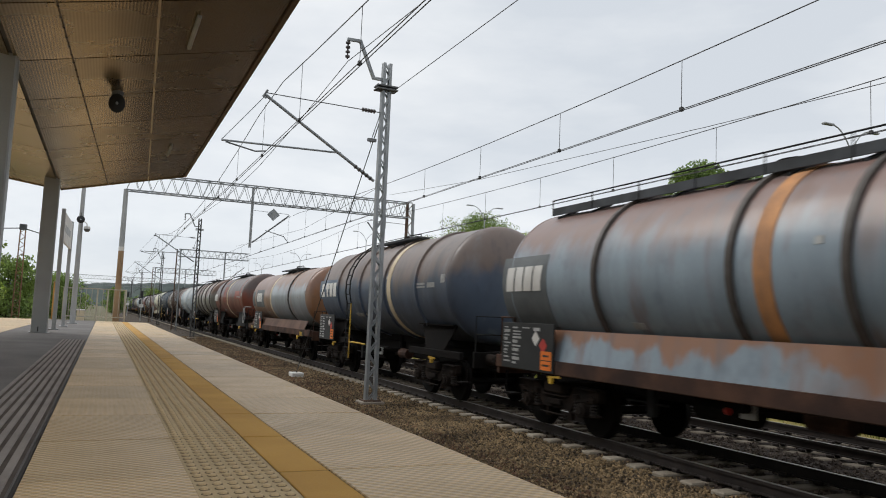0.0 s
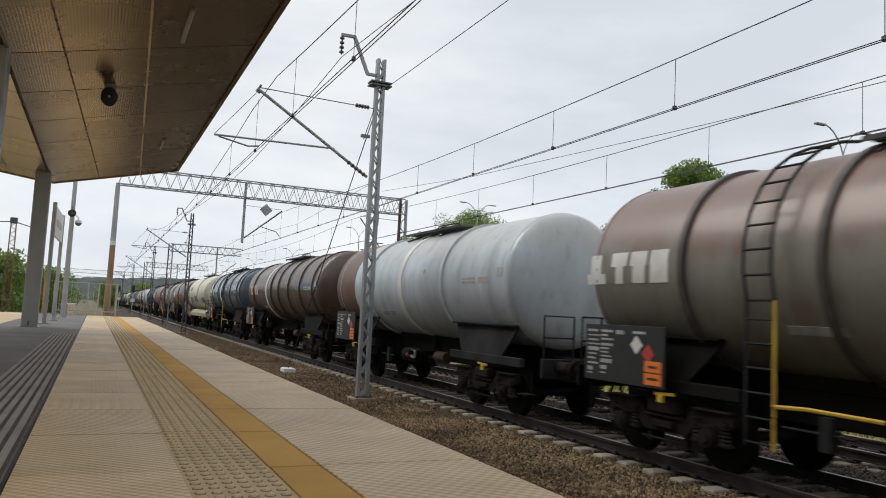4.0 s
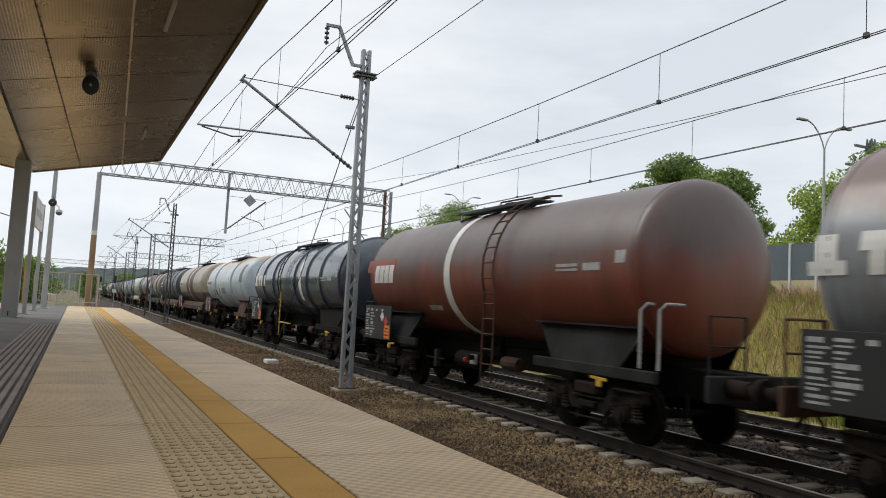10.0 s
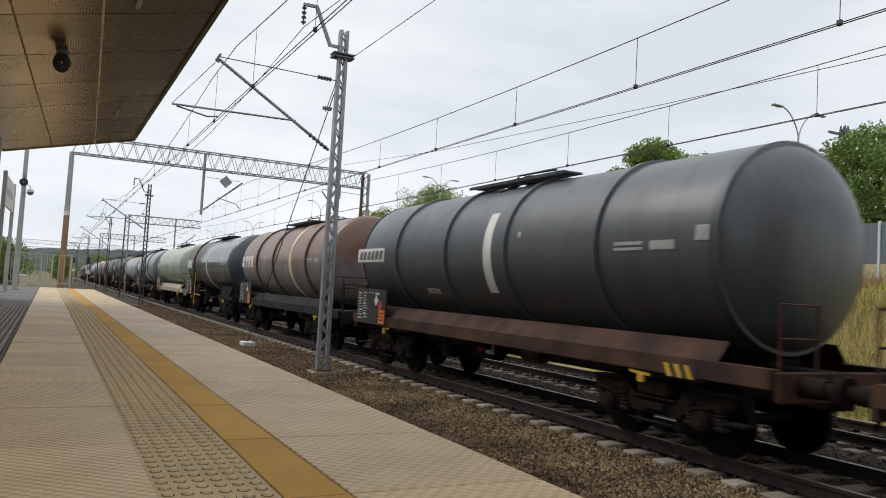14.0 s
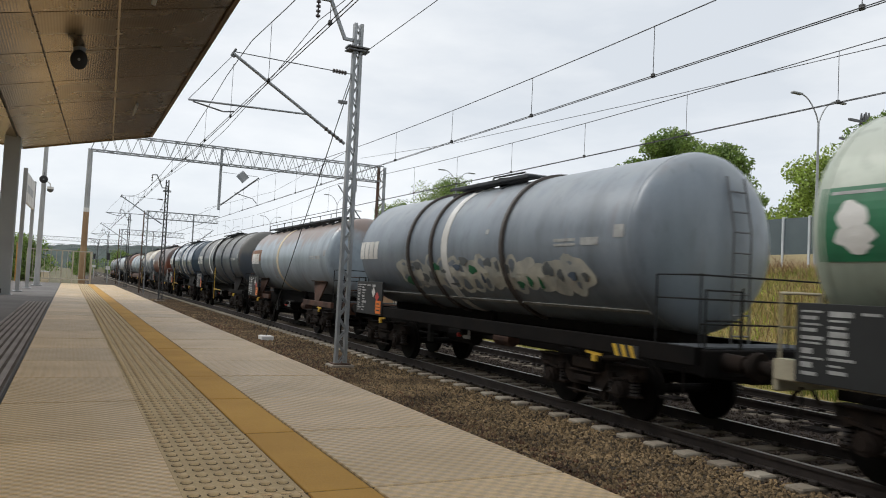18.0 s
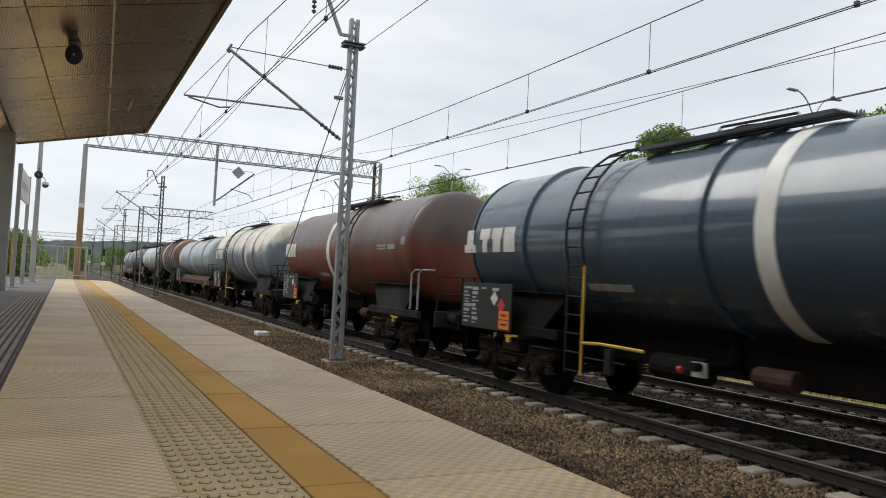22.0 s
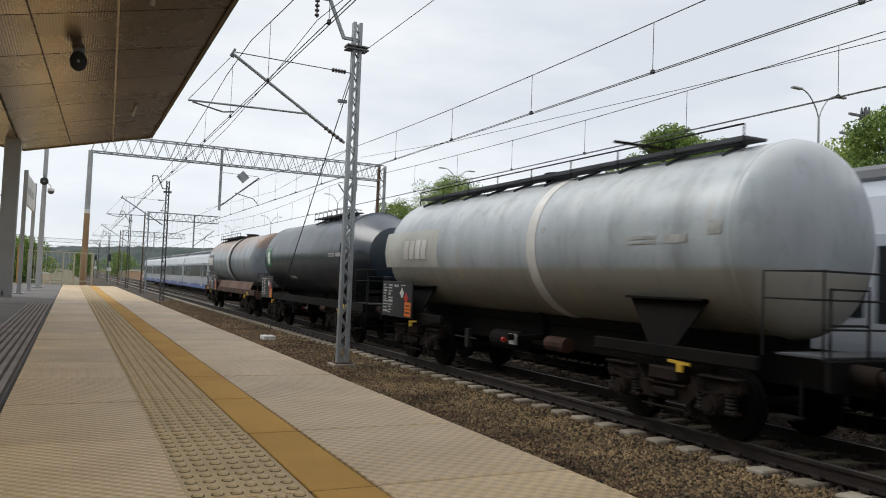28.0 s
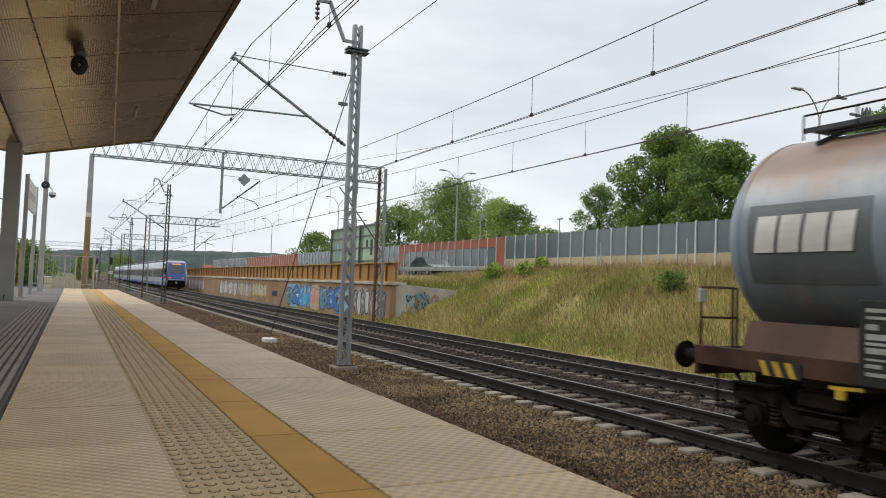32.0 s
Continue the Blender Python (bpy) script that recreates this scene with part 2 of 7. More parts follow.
def leaf_mat(name, c1, c2):
    """Thin leaves: part of the light passes through them."""
    m = mat(name, c1, c2, 0.5, 0.6, bump=0, island=0.5, grain=0.05)
    n, l = m.node_tree.nodes, m.node_tree.links
    p = n["Principled BSDF"]
    t = n.new("ShaderNodeBsdfTranslucent")
    l.new(p.inputs["Base Color"].links[0].from_socket, t.inputs["Color"])
    x = n.new("ShaderNodeMixShader")
    x.inputs[0].default_value = 0.3
    l.new(p.outputs[0], x.inputs[1])
    l.new(t.outputs[0], x.inputs[2])
    l.new(x.outputs[0], n["Material Output"].inputs["Surface"])
    return m


def glow(name, c, power):
    m = bpy.data.materials.new(name)
    m.use_nodes = True
    p = m.node_tree.nodes["Principled BSDF"]
    p.inputs["Base Color"].default_value = rgb(c)
    p.inputs["Emission Color"].default_value = rgb(c)
    p.inputs["Emission Strength"].default_value = power
    return m


def matte(m, level=0.12):
    """Takes the shine off grimy surfaces."""
    m.node_tree.nodes["Principled BSDF"].inputs["Specular IOR Level"].default_value = level
    return m


def glass(name, c, rough=0.05):
    m = bpy.data.materials.new(name)
    m.use_nodes = True
    p = m.node_tree.nodes["Principled BSDF"]
    p.inputs["Base Color"].default_value = rgb(c)
    p.inputs["Roughness"].default_value = rough
    p.inputs["Transmission Weight"].default_value = 1.0
    p.inputs["IOR"].default_value = 1.1
    return m


# ---- materials ----
M_GROUND = mat("dry_earth_and_grass", (0.15, 0.125, 0.07), (0.095, 0.095, 0.042), 0.35, 0.95, bump=0.5, bscale=9, grain=0.3, dist=0.05)
# darker than the stones: shade in the gaps is put into the bed's colour
M_BALLAST = mat("ballast_bed", (0.062, 0.042, 0.025), (0.034, 0.024, 0.015), 1.2, 0.95, bump=1.0, bscale=22, grain=0.45, dist=0.05)
# oily track bed, its colour also darkened for the shade below the wagons
M_OILSHADESTONE = matte(mat("oily_train_shaded_stone", (0.105, 0.082, 0.066), (0.045, 0.034, 0.028), 0.8, 0.9, bump=0.2, bscale=40, grain=0.2, island=0.5))
M_OILSHADEBED = matte(mat("oily_train_shaded_bed", (0.050, 0.038, 0.031), (0.026, 0.020, 0.017), 1.2, 0.95, bump=1.0, bscale=22, grain=0.45, dist=0.05))
M_STONE = mat("ballast_stone", (0.215, 0.147, 0.074), (0.108, 0.072, 0.036), 0.8, 0.9, bump=0.2, bscale=40, grain=0.2, island=0.8)
M_RUSTSTONE = mat("rusty_ballast_stone", (0.135, 0.068, 0.034), (0.065, 0.033, 0.018), 0.8, 0.95, bump=0.2, bscale=40, grain=0.2, island=0.5)
M_SLEEPER = mat("concrete_sleeper", (0.38, 0.335, 0.265), (0.24, 0.20, 0.15), 1.6, 0.9, bump=0.3, bscale=50, rand=0.16, grain=0.18, placed=True)
# oil stains plus shade under the train, both put into the colour
M_SLEEPERDARK = matte(mat("oil_and_shade_dark_sleeper", (0.20, 0.168, 0.13), (0.11, 0.09, 0.07), 1.6, 0.9, bump=0.3, bscale=50, rand=0.2, grain=0.18))
M_RAIL = mat("rusty_rail_side", (0.035, 0.026, 0.022), (0.02, 0.015, 0.013), 3, 0.75, metal=0.2, bump=0.2, bscale=40)
M_RAILTOP = mat("polished_rail_head", (0.36, 0.34, 0.33), (0.25, 0.235, 0.225), 2, 0.42, metal=0.9, bump=0.05, bscale=30)
M_ASPHALT = mat("dark_platform_paving", (0.15, 0.137, 0.128), (0.115, 0.104, 0.098), 0.8, 0.8, bump=0.3, bscale=120, grain=0.25)
M_GROOVE = matte(mat("dark_brown_groove", (0.125, 0.104, 0.088), (0.092, 0.076, 0.064), 3, 0.95, bump=0.3, bscale=90))
# sand in the slab joints; also colours the painted shade round the studs
M_JOINT = matte(mat("sandy_joint_and_stud_shade", (0.155, 0.115, 0.068), (0.10, 0.075, 0.045), 4, 0.95, bump=0.3, bscale=90))
M_RIB = mat("dark_guiding_rib", (0.29, 0.25, 0.22), (0.22, 0.19, 0.17), 2, 0.75, bump=0.2, bscale=90)
M_EDGECONC = mat("platform_edge_concrete", (0.36, 0.32, 0.26), (0.24, 0.20, 0.16), 1.2, 0.9, bump=0.3, bscale=40)
M_ORANGE = mat("orange_safety_strip", (0.55, 0.30, 0.052), (0.46, 0.245, 0.045), 1.6, 0.8, bump=0.3, bscale=130, rand=0.07, grain=0.2, placed=True)
M_STEEL = mat("galvanised_steel", (0.33, 0.345, 0.355), (0.235, 0.25, 0.26), 2, 0.55, metal=0.45, bump=0.1, bscale=50, grain=0.15)
M_DSTEEL = mat("weathered_grey_steel", (0.17, 0.175, 0.18), (0.11, 0.112, 0.115), 2, 0.6, metal=0.4, bump=0.1, bscale=50)
M_DARKMAST = mat("dark_weathered_mast_steel", (0.075, 0.075, 0.075), (0.045, 0.045, 0.045), 2, 0.7, metal=0.2, bump=0.1, bscale=50)
M_RUST = mat("rusted_steel", (0.12, 0.07, 0.045), (0.075, 0.045, 0.03), 2.5, 0.9, metal=0.1, bump=0.3, bscale=50, grain=0.3)
M_RUSTCOL = mat("rust_brown_painted_steel", (0.30, 0.165, 0.085), (0.19, 0.10, 0.06), 1.5, 0.8, bump=0.2, bscale=40)
M_TAN = mat("tan_rust_painted_steel", (0.36, 0.235, 0.13), (0.26, 0.16, 0.085), 1.5, 0.8, bump=0.2, bscale=40)
M_BEIGE = mat("beige_painted_steel", (0.46, 0.42, 0.34), (0.36, 0.32, 0.25), 1.5, 0.55, bump=0.05)
M_WIRE = mat("dull_copper_wire", (0.06, 0.06, 0.058), (0.04, 0.04, 0.04), 2, 0.6, metal=0.5, bump=0)
M_PORCELAIN = mat("brown_porcelain", (0.05, 0.035, 0.03), None, 3, 0.3, bump=0)
M_WHITE = mat("white_paint", (0.74, 0.73, 0.70), (0.60, 0.585, 0.55), 2, 0.6, bump=0.05, bscale=60)
M_CREAM = mat("cream_paint", (0.70, 0.60, 0.42), (0.55, 0.45, 0.30), 2, 0.6, bump=0.05, bscale=60)
M_BLACK = mat("black_paint", (0.022, 0.022, 0.024), (0.014, 0.014, 0.015), 2, 0.55, bump=0.05, bscale=60)
M_COLUMN = mat("grey_painted_column", (0.33, 0.34, 0.335), (0.27, 0.28, 0.275), 1.2, 0.5, bump=0.05, bscale=60)
M_GREYPOST = mat("grey_painted_post", (0.40, 0.41, 0.41), (0.31, 0.32, 0.32), 1.5, 0.5, metal=0.1, bump=0.05)
M_CONCRETE = mat("old_wall_concrete", (0.34, 0.215, 0.12), (0.25, 0.15, 0.08), 0.5, 0.92, bump=0.4, bscale=25, grain=0.2, stretch=(1, 1, 0.4))
M_PALECONC = mat("pale_wall_concrete", (0.52, 0.50, 0.43), (0.36, 0.31, 0.23), 0.8, 0.92, bump=0.4, bscale=25, grain=0.2, stretch=(1, 1, 0.5))
M_OCHRE = mat("ochre_rusty_girder", (0.50, 0.275, 0.065), (0.36, 0.18, 0.05), 0.9, 0.75, bump=0.2, bscale=30, stretch=(1, 1, 0.35), rand=0.06)
M_BARK = mat("bark", (0.085, 0.065, 0.045), (0.05, 0.04, 0.03), 4, 0.95, bump=0.6, bscale=20, stretch=(1, 1, 0.3))
M_LEAF = leaf_mat("leaf_green", (0.25, 0.335, 0.075), (0.125, 0.20, 0.05))
M_LEAF2 = leaf_mat("leaf_light_green", (0.37, 0.46, 0.09), (0.26, 0.35, 0.065))
M_STALK = leaf_mat("brown_seed_stalk", (0.30, 0.17, 0.085), (0.20, 0.12, 0.06))
# bluish haze of the distance is put into the woods' colour
M_HILL = mat("far_wooded_hill", (0.066, 0.088, 0.078), (0.036, 0.052, 0.050), 0.03, 0.95, bump=0.0, grain=0.4, bscale=0.12)
M_GRASS = leaf_mat("tall_green_grass", (0.29, 0.315, 0.065), (0.19, 0.225, 0.042))
M_STRAW = leaf_mat("dry_straw_grass", (0.58, 0.46, 0.20), (0.40, 0.31, 0.12))
M_BANK = mat("embankment_soil_and_turf", (0.24, 0.225, 0.06), (0.34, 0.27, 0.10), 0.5, 0.95, bump=0.8, bscale=14, grain=0.35, dist=0.06)
M_ROAD = mat("road_asphalt", (0.055, 0.055, 0.056), (0.042, 0.042, 0.043), 0.5, 0.85, bump=0.3, bscale=60)
M_BARGLASS = mat("dusty_tinted_barrier_glass", (0.135, 0.165, 0.175), (0.105, 0.13, 0.14), 0.7, 0.22, bump=0, rand=0.12, coat=0.4)
M_BARGLASS.node_tree.nodes["Principled BSDF"].inputs["Transmission Weight"].default_value = 0.25
M_BARPOST = mat("pale_barrier_post", (0.58, 0.60, 0.60), (0.48, 0.50, 0.50), 1.5, 0.5, metal=0.2, bump=0.05)
M_BARBASE = mat("beige_barrier_plinth", (0.45, 0.37, 0.21), (0.36, 0.29, 0.16), 1, 0.8, bump=0.2, bscale=30, rand=0.08)
M_BRICKRED = mat("brick_red_barrier_panel", (0.34, 0.105, 0.05), (0.26, 0.08, 0.04), 1, 0.75, bump=0.2, bscale=30, rand=0.08)


def slab_mat(name, c1, c2, pitch_x, pitch_y, rough):
    """Pale precast concrete with a cast pattern of small raised studs."""
    m = mat(name, c1, tuple(0.96 * q for q in c2), 2.6, rough, bump=0, bscale=110, grain=0.34, rand=0.12, placed=True)
    n, l = m.node_tree.nodes, m.node_tree.links
    p = n["Principled BSDF"]
    co = n.new("ShaderNodeTexCoord")
    s = n.new("ShaderNodeSeparateXYZ")
    l.new(co.outputs["Object"], s.inputs[0])
    waves = []
    for axis, pitch in (("X", pitch_x), ("Y", pitch_y)):
        k = n.new("ShaderNodeMath")
        k.operation = "MULTIPLY"
        k.inputs[1].default_value = 2 * math.pi / pitch
        l.new(s.outputs[axis], k.inputs[0])
        w = n.new("ShaderNodeMath")
        w.operation = "SINE"
        l.new(k.outputs[0], w.inputs[0])
        waves.append(w)
    q = n.new("ShaderNodeMath")
    q.operation = "MULTIPLY"
    l.new(waves[0].outputs[0], q.inputs[0])
    l.new(waves[1].outputs[0], q.inputs[1])
    u = n.new("ShaderNodeBump")
    u.inputs["Strength"].default_value, u.inputs["Distance"].default_value = 0.7, 0.0045
    l.new(q.outputs[0], u.inputs["Height"])
    l.new(u.outputs["Normal"], p.inputs["Normal"])
    # base colour darker between the studs, paler on them
    g = n.new("ShaderNodeMapRange")
    g.inputs["From Min"].default_value, g.inputs["From Max"].default_value, g.inputs["To Min"].default_value, g.inputs["To Max"].default_value = -0.5, 0.45, 0.80, 1.07
    l.new(q.outputs[0], g.inputs["Value"])
    src = p.inputs["Base Color"].links[0].from_socket
    d = n.new("ShaderNodeVectorMath")
    d.operation = "SCALE"
    l.new(src, d.inputs[0])
    l.new(g.outputs["Result"], d.inputs["Scale"])
    l.new(d.outputs["Vector"], p.inputs["Base Color"])
    return m


M_SLAB = slab_mat("pale_precast_slab", (0.59, 0.42, 0.222), (0.53, 0.375, 0.197), 0.062, 0.055, 0.44)
M_SLABEDGE = slab_mat("pale_studded_edge_slab", (0.58, 0.403, 0.202), (0.52, 0.36, 0.178), 0.07, 0.07, 0.44)
M_BUMP = mat("tactile_stud", (0.58, 0.43, 0.24), (0.51, 0.38, 0.21), 2, 0.6, bump=0.1, bscale=120)
# toned below the slab and stud colour for the shade between studs
M_TACT = mat("shade_toned_tactile_field", (0.52, 0.385, 0.21), (0.42, 0.31, 0.17), 3, 0.75, bump=0.3, bscale=120, grain=0.3, placed=True)


def canopy_mat():
    """Beige sheet metal, finely ribbed across the platform."""
    m = mat("beige_ribbed_metal_soffit", (0.42, 0.322, 0.195), (0.36, 0.275, 0.165), 0.7, 0.26, metal=0.85, bump=0, rand=0.16, grain=0.03)
    n, l = m.node_tree.nodes, m.node_tree.links
    co = n.new("ShaderNodeTexCoord")
    w = n.new("ShaderNodeTexWave")
    w.wave_type, w.bands_direction = "BANDS", "X"
    w.inputs["Scale"].default_value = 9.0
    l.new(co.outputs["Object"], w.inputs["Vector"])
    u = n.new("ShaderNodeBump")
    u.inputs["Strength"].default_value, u.inputs["Distance"].default_value = 0.15, 0.004
    l.new(w.outputs["Fac"], u.inputs["Height"])
    p = n["Principled BSDF"]
    l.new(u.outputs["Normal"], p.inputs["Normal"])
    # sheen of the ribs put into the colour: darker grooves, paler crests
    g = n.new("ShaderNodeMapRange")
    g.inputs["From Min"].default_value, g.inputs["From Max"].default_value, g.inputs["To Min"].default_value, g.inputs["To Max"].default_value = 0.2, 0.7, 0.86, 1.04
    l.new(w.outputs["Fac"], g.inputs["Value"])
    d = n.new("ShaderNodeVectorMath")
    d.operation = "SCALE"
    l.new(p.inputs["Base Color"].links[0].from_socket, d.inputs[0])
    l.new(g.outputs["Result"], d.inputs["Scale"])
    l.new(d.outputs["Vector"], p.inputs["Base Color"])
    return m


M_SOFFIT = canopy_mat()
M_TRIM = mat("dark_brown_edge_metal", (0.20, 0.15, 0.11), (0.15, 0.11, 0.08), 1.5, 0.6, bump=0.1, bscale=40)
M_COVER = mat("beige_joint_cover", (0.40, 0.32, 0.21), (0.33, 0.26, 0.17), 2, 0.35, metal=0.6, bump=0.05)

# ---- ground ----
RAIL_Z, GROUND = -1.18, -1.50
X1, X2 = 8.70, 12.68
WALL_X, WALL_Y0, WALL_TOP = 16.1, 38.7, 0.80


def smooth(a, b, x):
    k = min(1.0, max(0.0, (x - a) / (b - a)))
    return k * k * (3 - 2 * k)


def ground_z(x, y):
    """Height of the land: track bed, grassy bank and road on one side, a low green bank on the other, with an added
    unseen rise that blocks light.
    """
    if x >= 0:
        bank = GROUND + (1.62 - GROUND) * smooth(15.0, 22.0, x) - 0.25 * smooth(22.8, 24.5, x)
        shelf = GROUND if x < WALL_X + 0.30 else 0.72 + 0.68 * smooth(17.5, 24, x)
        line = WALL_Y0 - 0.85 * min(max(0, x - WALL_X), 2.8) + 0.25 * max(0, x - 18.9)
        k = smooth(0.1, 1.3, y - line) if x < 18.9 else smooth(0.1 - 0.6 * (x - 18.9), 1.3 + 0.8 * (x - 18.9), y - line)
        return bank * (1 - k) + shelf * k + 1.4 * smooth(40, 90, x)
    # last term: unseen 6 m rise, added to darken the tanks' side reflections
    return GROUND + 2.6 * smooth(11, 22, -x) + 2.5 * smooth(25, 70, -x) + 6.0 * smooth(12, 21, -x) * smooth(45, 25, y)


def ground_sheet():
    xs = [-3000, -1200, -500, -220, -120, -70, -45, -30, -24, -20, -17, -14, -11, -8, 0, 8, 14.5] + [15.2 + 0.35 * i for i in range(30)] + [26, 28, 31, 35, 42, 52, 70, 95, 140, 240, 500, 1200, 3000]
    ys = [-3000, -900, -300, -120, -60, -30, -15, -5] + [i * 1.0 for i in range(0, 60)] + [64, 70, 80, 100, 130, 170, 230, 320, 480, 800, 1500, 3000]
    s = Shape()
    vs = [(x, y, ground_z(x, y) + (0.10 * noise.noise(Vector((x * 0.7, y * 0.7, 0))) if 15.4 < x < 24 and y < 60 else 0)) for y in ys for x in xs]
    n = len(xs)
    s.add(vs, [(j * n + i, j * n + i + 1, (j + 1) * n + i + 1, (j + 1) * n + i) for j in range(len(ys) - 1) for i in range(n - 1)])
    me = s.mesh("ground", [M_GROUND, M_BANK], True)
    for p in me.polygons:
        c = p.center
        p.material_index = 1 if 15 < c.x < 24 and -10 < c.y < 60 else 0
    tagged(new("ground", me), "earth and turf land rising to a grassy bank", "ground", kind="structure")


ground_sheet()

# ballast bed under the tracks
_s = Shape()
_prof = [(1.75, -1.47), (4.6, -1.46), (5.4, -1.46), (7.2, -1.43), (7.5, -1.42), (9.9, -1.42), (10.5, -1.43), (11.3, -1.43), (14.1, -1.42), (14.6, -1.45), (15.6, -1.56)]
_ys = [-40 + 2.0 * i for i in range(60)] + [80 + 20.0 * i for i in range(25)] + [700, 1200]
_vs = [(x, y, z) for y in _ys for x, z in _prof]
_n = len(_prof)
_s.add(_vs, [(j * _n + i, j * _n + i + 1, (j + 1) * _n + i + 1, (j + 1) * _n + i) for j in range(len(_ys) - 1) for i in range(_n - 1)])
_me = _s.mesh("ballast_bed", [M_BALLAST, M_OILSHADEBED], True)
for _p in _me.polygons:
    # track zone takes the oily tone that includes the train's shade
    _p.material_index = 1 if 7.3 < _p.center.x < 15 else 0
tagged(new("ballast_bed", _me), "brown crushed stone ballast under the tracks", "ballast", kind="structure")


def bed_z(x):
    for (a, za), (b, zb) in zip(_prof, _prof[1:]):
        if a <= x <= b:
            return za + (zb - za) * (x - a) / (b - a)
    return -1.5


def stones(name, count, regions, size, m, label):
    """Loose stones, each a small uneven lump, joined into one mesh."""
    rg = np.random.default_rng(5 + count)
    base = np.array([(1, 0, 0), (-1, 0, 0), (0, 1, 0), (0, -1, 0), (0, 0, 1), (0, 0, -1)], float)
    tri = [(4, 0, 2), (4, 2, 1), (4, 1, 3), (4, 3, 0), (5, 2, 0), (5, 1, 2), (5, 3, 1), (5, 0, 3)]
    verts, faces = [], []
    total = sum(r[4] for r in regions)
    for x0, x1, y0, y1, w in regions:
        for _ in range(int(count * w / total)):
            x, y = rg.uniform(x0, x1), y0 + (y1 - y0) * rg.random() ** 1.35
            r = size * rg.uniform(0.55, 1.25)
            if any(abs(x - c) < 1.24 and abs((y - s + 0.3) % 0.6 - 0.3) < 0.15 for c, s in ((8.70, -3.0), (12.68, 3.0))):
                continue
            p = base * rg.uniform(0.6, 1.2, (6, 1)) * r
            a = rg.uniform(0, 6.28)
            ca, sa = math.cos(a), math.sin(a)
            b = rg.uniform(-0.8, 0.8)
            cb, sb = math.cos(b), math.sin(b)
            p = np.stack([p[:, 0] * ca - p[:, 1] * sa, p[:, 0] * sa + p[:, 1] * ca, p[:, 2]], 1)
            p = np.stack([p[:, 0], p[:, 1] * cb - p[:, 2] * sb, p[:, 1] * sb + p[:, 2] * cb], 1)
            o = len(verts)
            verts += (p + (x, y, bed_z(x) + r * rg.uniform(0.0, 0.5))).tolist()
            faces += [(i + o, j + o, k + o) for i, j, k in tri]
    tagged(cloud(name, verts, faces, m), label, "gravel", kind="stuff")


stones("ballast_stones", 76000, [(3.6, 7.75, 2, 16, 18), (4.0, 7.75, 14, 30, 9), (4.6, 7.6, 26, 62, 6)], 0.031, M_STONE, "loose warm brown crushed stone ballast")
stones("track_ballast_stones", 17000, [(7.6, 9.3, 2, 24, 5), (9.55, 11.7, 3, 34, 6), (12.1, 13.3, 4, 34, 2), (13.6, 15.4, 5, 40, 2)], 0.042, M_OILSHADESTONE, "loose oily crushed stone round the rails, darkened for the train's shade")
stones("rusty_ballast_stones", 12000, [(3.6, 6.0, 2, 34, 6), (4.4, 7.2, 20, 60, 3)], 0.036, M_RUSTSTONE, "loose rust-brown crushed stone beside the platform")


# ---- platform ----
SEAM = 0.51
PLAT_Y0, PLAT_Y1 = -6, 37
platform = thing("platform", (0, 0, 0), "island platform of pale precast slabs and dark paving", "platform", kind="structure")
_s = Shape()
_s.box(-0.27, PLAT_Y0, -1.45, 1.72, PLAT_Y1, -0.075)
_s.ob("platform_core", M_EDGECONC, platform, "concrete platform body")
_s = Shape()
_s.box(-2.10, PLAT_Y0, -1.45, -0.292, PLAT_Y1, -0.004, 0.002)
_s.ob("dark_paving", M_ASPHALT, platform, "dark grey smooth paving strip")
for i in range(7):
    x = -0.712 + 0.060 * i
    Shape().box(x, PLAT_Y0, -0.01, x + 0.036, 16.9, 0.008, 0.004).ob("guiding_rib", M_RIB, platform, "raised guiding rib")
Shape().box(-0.715, PLAT_Y0, -0.006, -0.30, 16.9, -0.0005).ob("groove_bed", M_GROOVE, platform, "dark brown strip between the guiding ribs")
Shape().box(-0.292, PLAT_Y0, -0.05, -0.277, PLAT_Y1, -0.012).ob("drain_joint", M_BLACK, platform, "dark open joint")
_walk = Shape().box(-0.27, 0.005, -0.07, 0.758, 0.995, 0.0, 0.003)
_walk.box(0.372, 0.016, -0.01, 0.752, 0.984, 0.0015, mi=1)
_walk_me = _walk.mesh("tactile_slab", [M_SLAB, M_TACT])
_studs = Shape()
for i in range(6):
    for k in range(12):
        cx, cy = 0.405 + 0.062 * i, 0.042 + k / 12
        # flat dark disc stands in for the shade at the stud's foot
        _studs.cyl((cx, cy, 0.0005), (cx, cy, 0.0026), 0.0235, 10, 0.022, mi=1)
        _studs.cyl((cx, cy, -0.002), (cx, cy, 0.009), 0.018, 10, 0.0155)
        _studs.cyl((cx, cy, 0.009), (cx, cy, 0.0125), 0.0155, 10, 0.008)
_studs_me = _studs.mesh("tactile_studs", [M_BUMP, M_JOINT])
_or_me = Shape().box(0.766, 0.007, -0.07, 0.996, 0.993, -0.001, 0.003).mesh("orange_strip", M_ORANGE)
_ed_me = Shape().box(1.002, 0.005, -0.10, 1.81, 0.995, 0.0, 0.004).mesh("edge_slab", M_SLABEDGE)
_lf_me = Shape().box(-5.6, 0.004, -0.09, -2.11, 0.996, 0.0, 0.006).mesh("edge_slab", M_SLABEDGE)
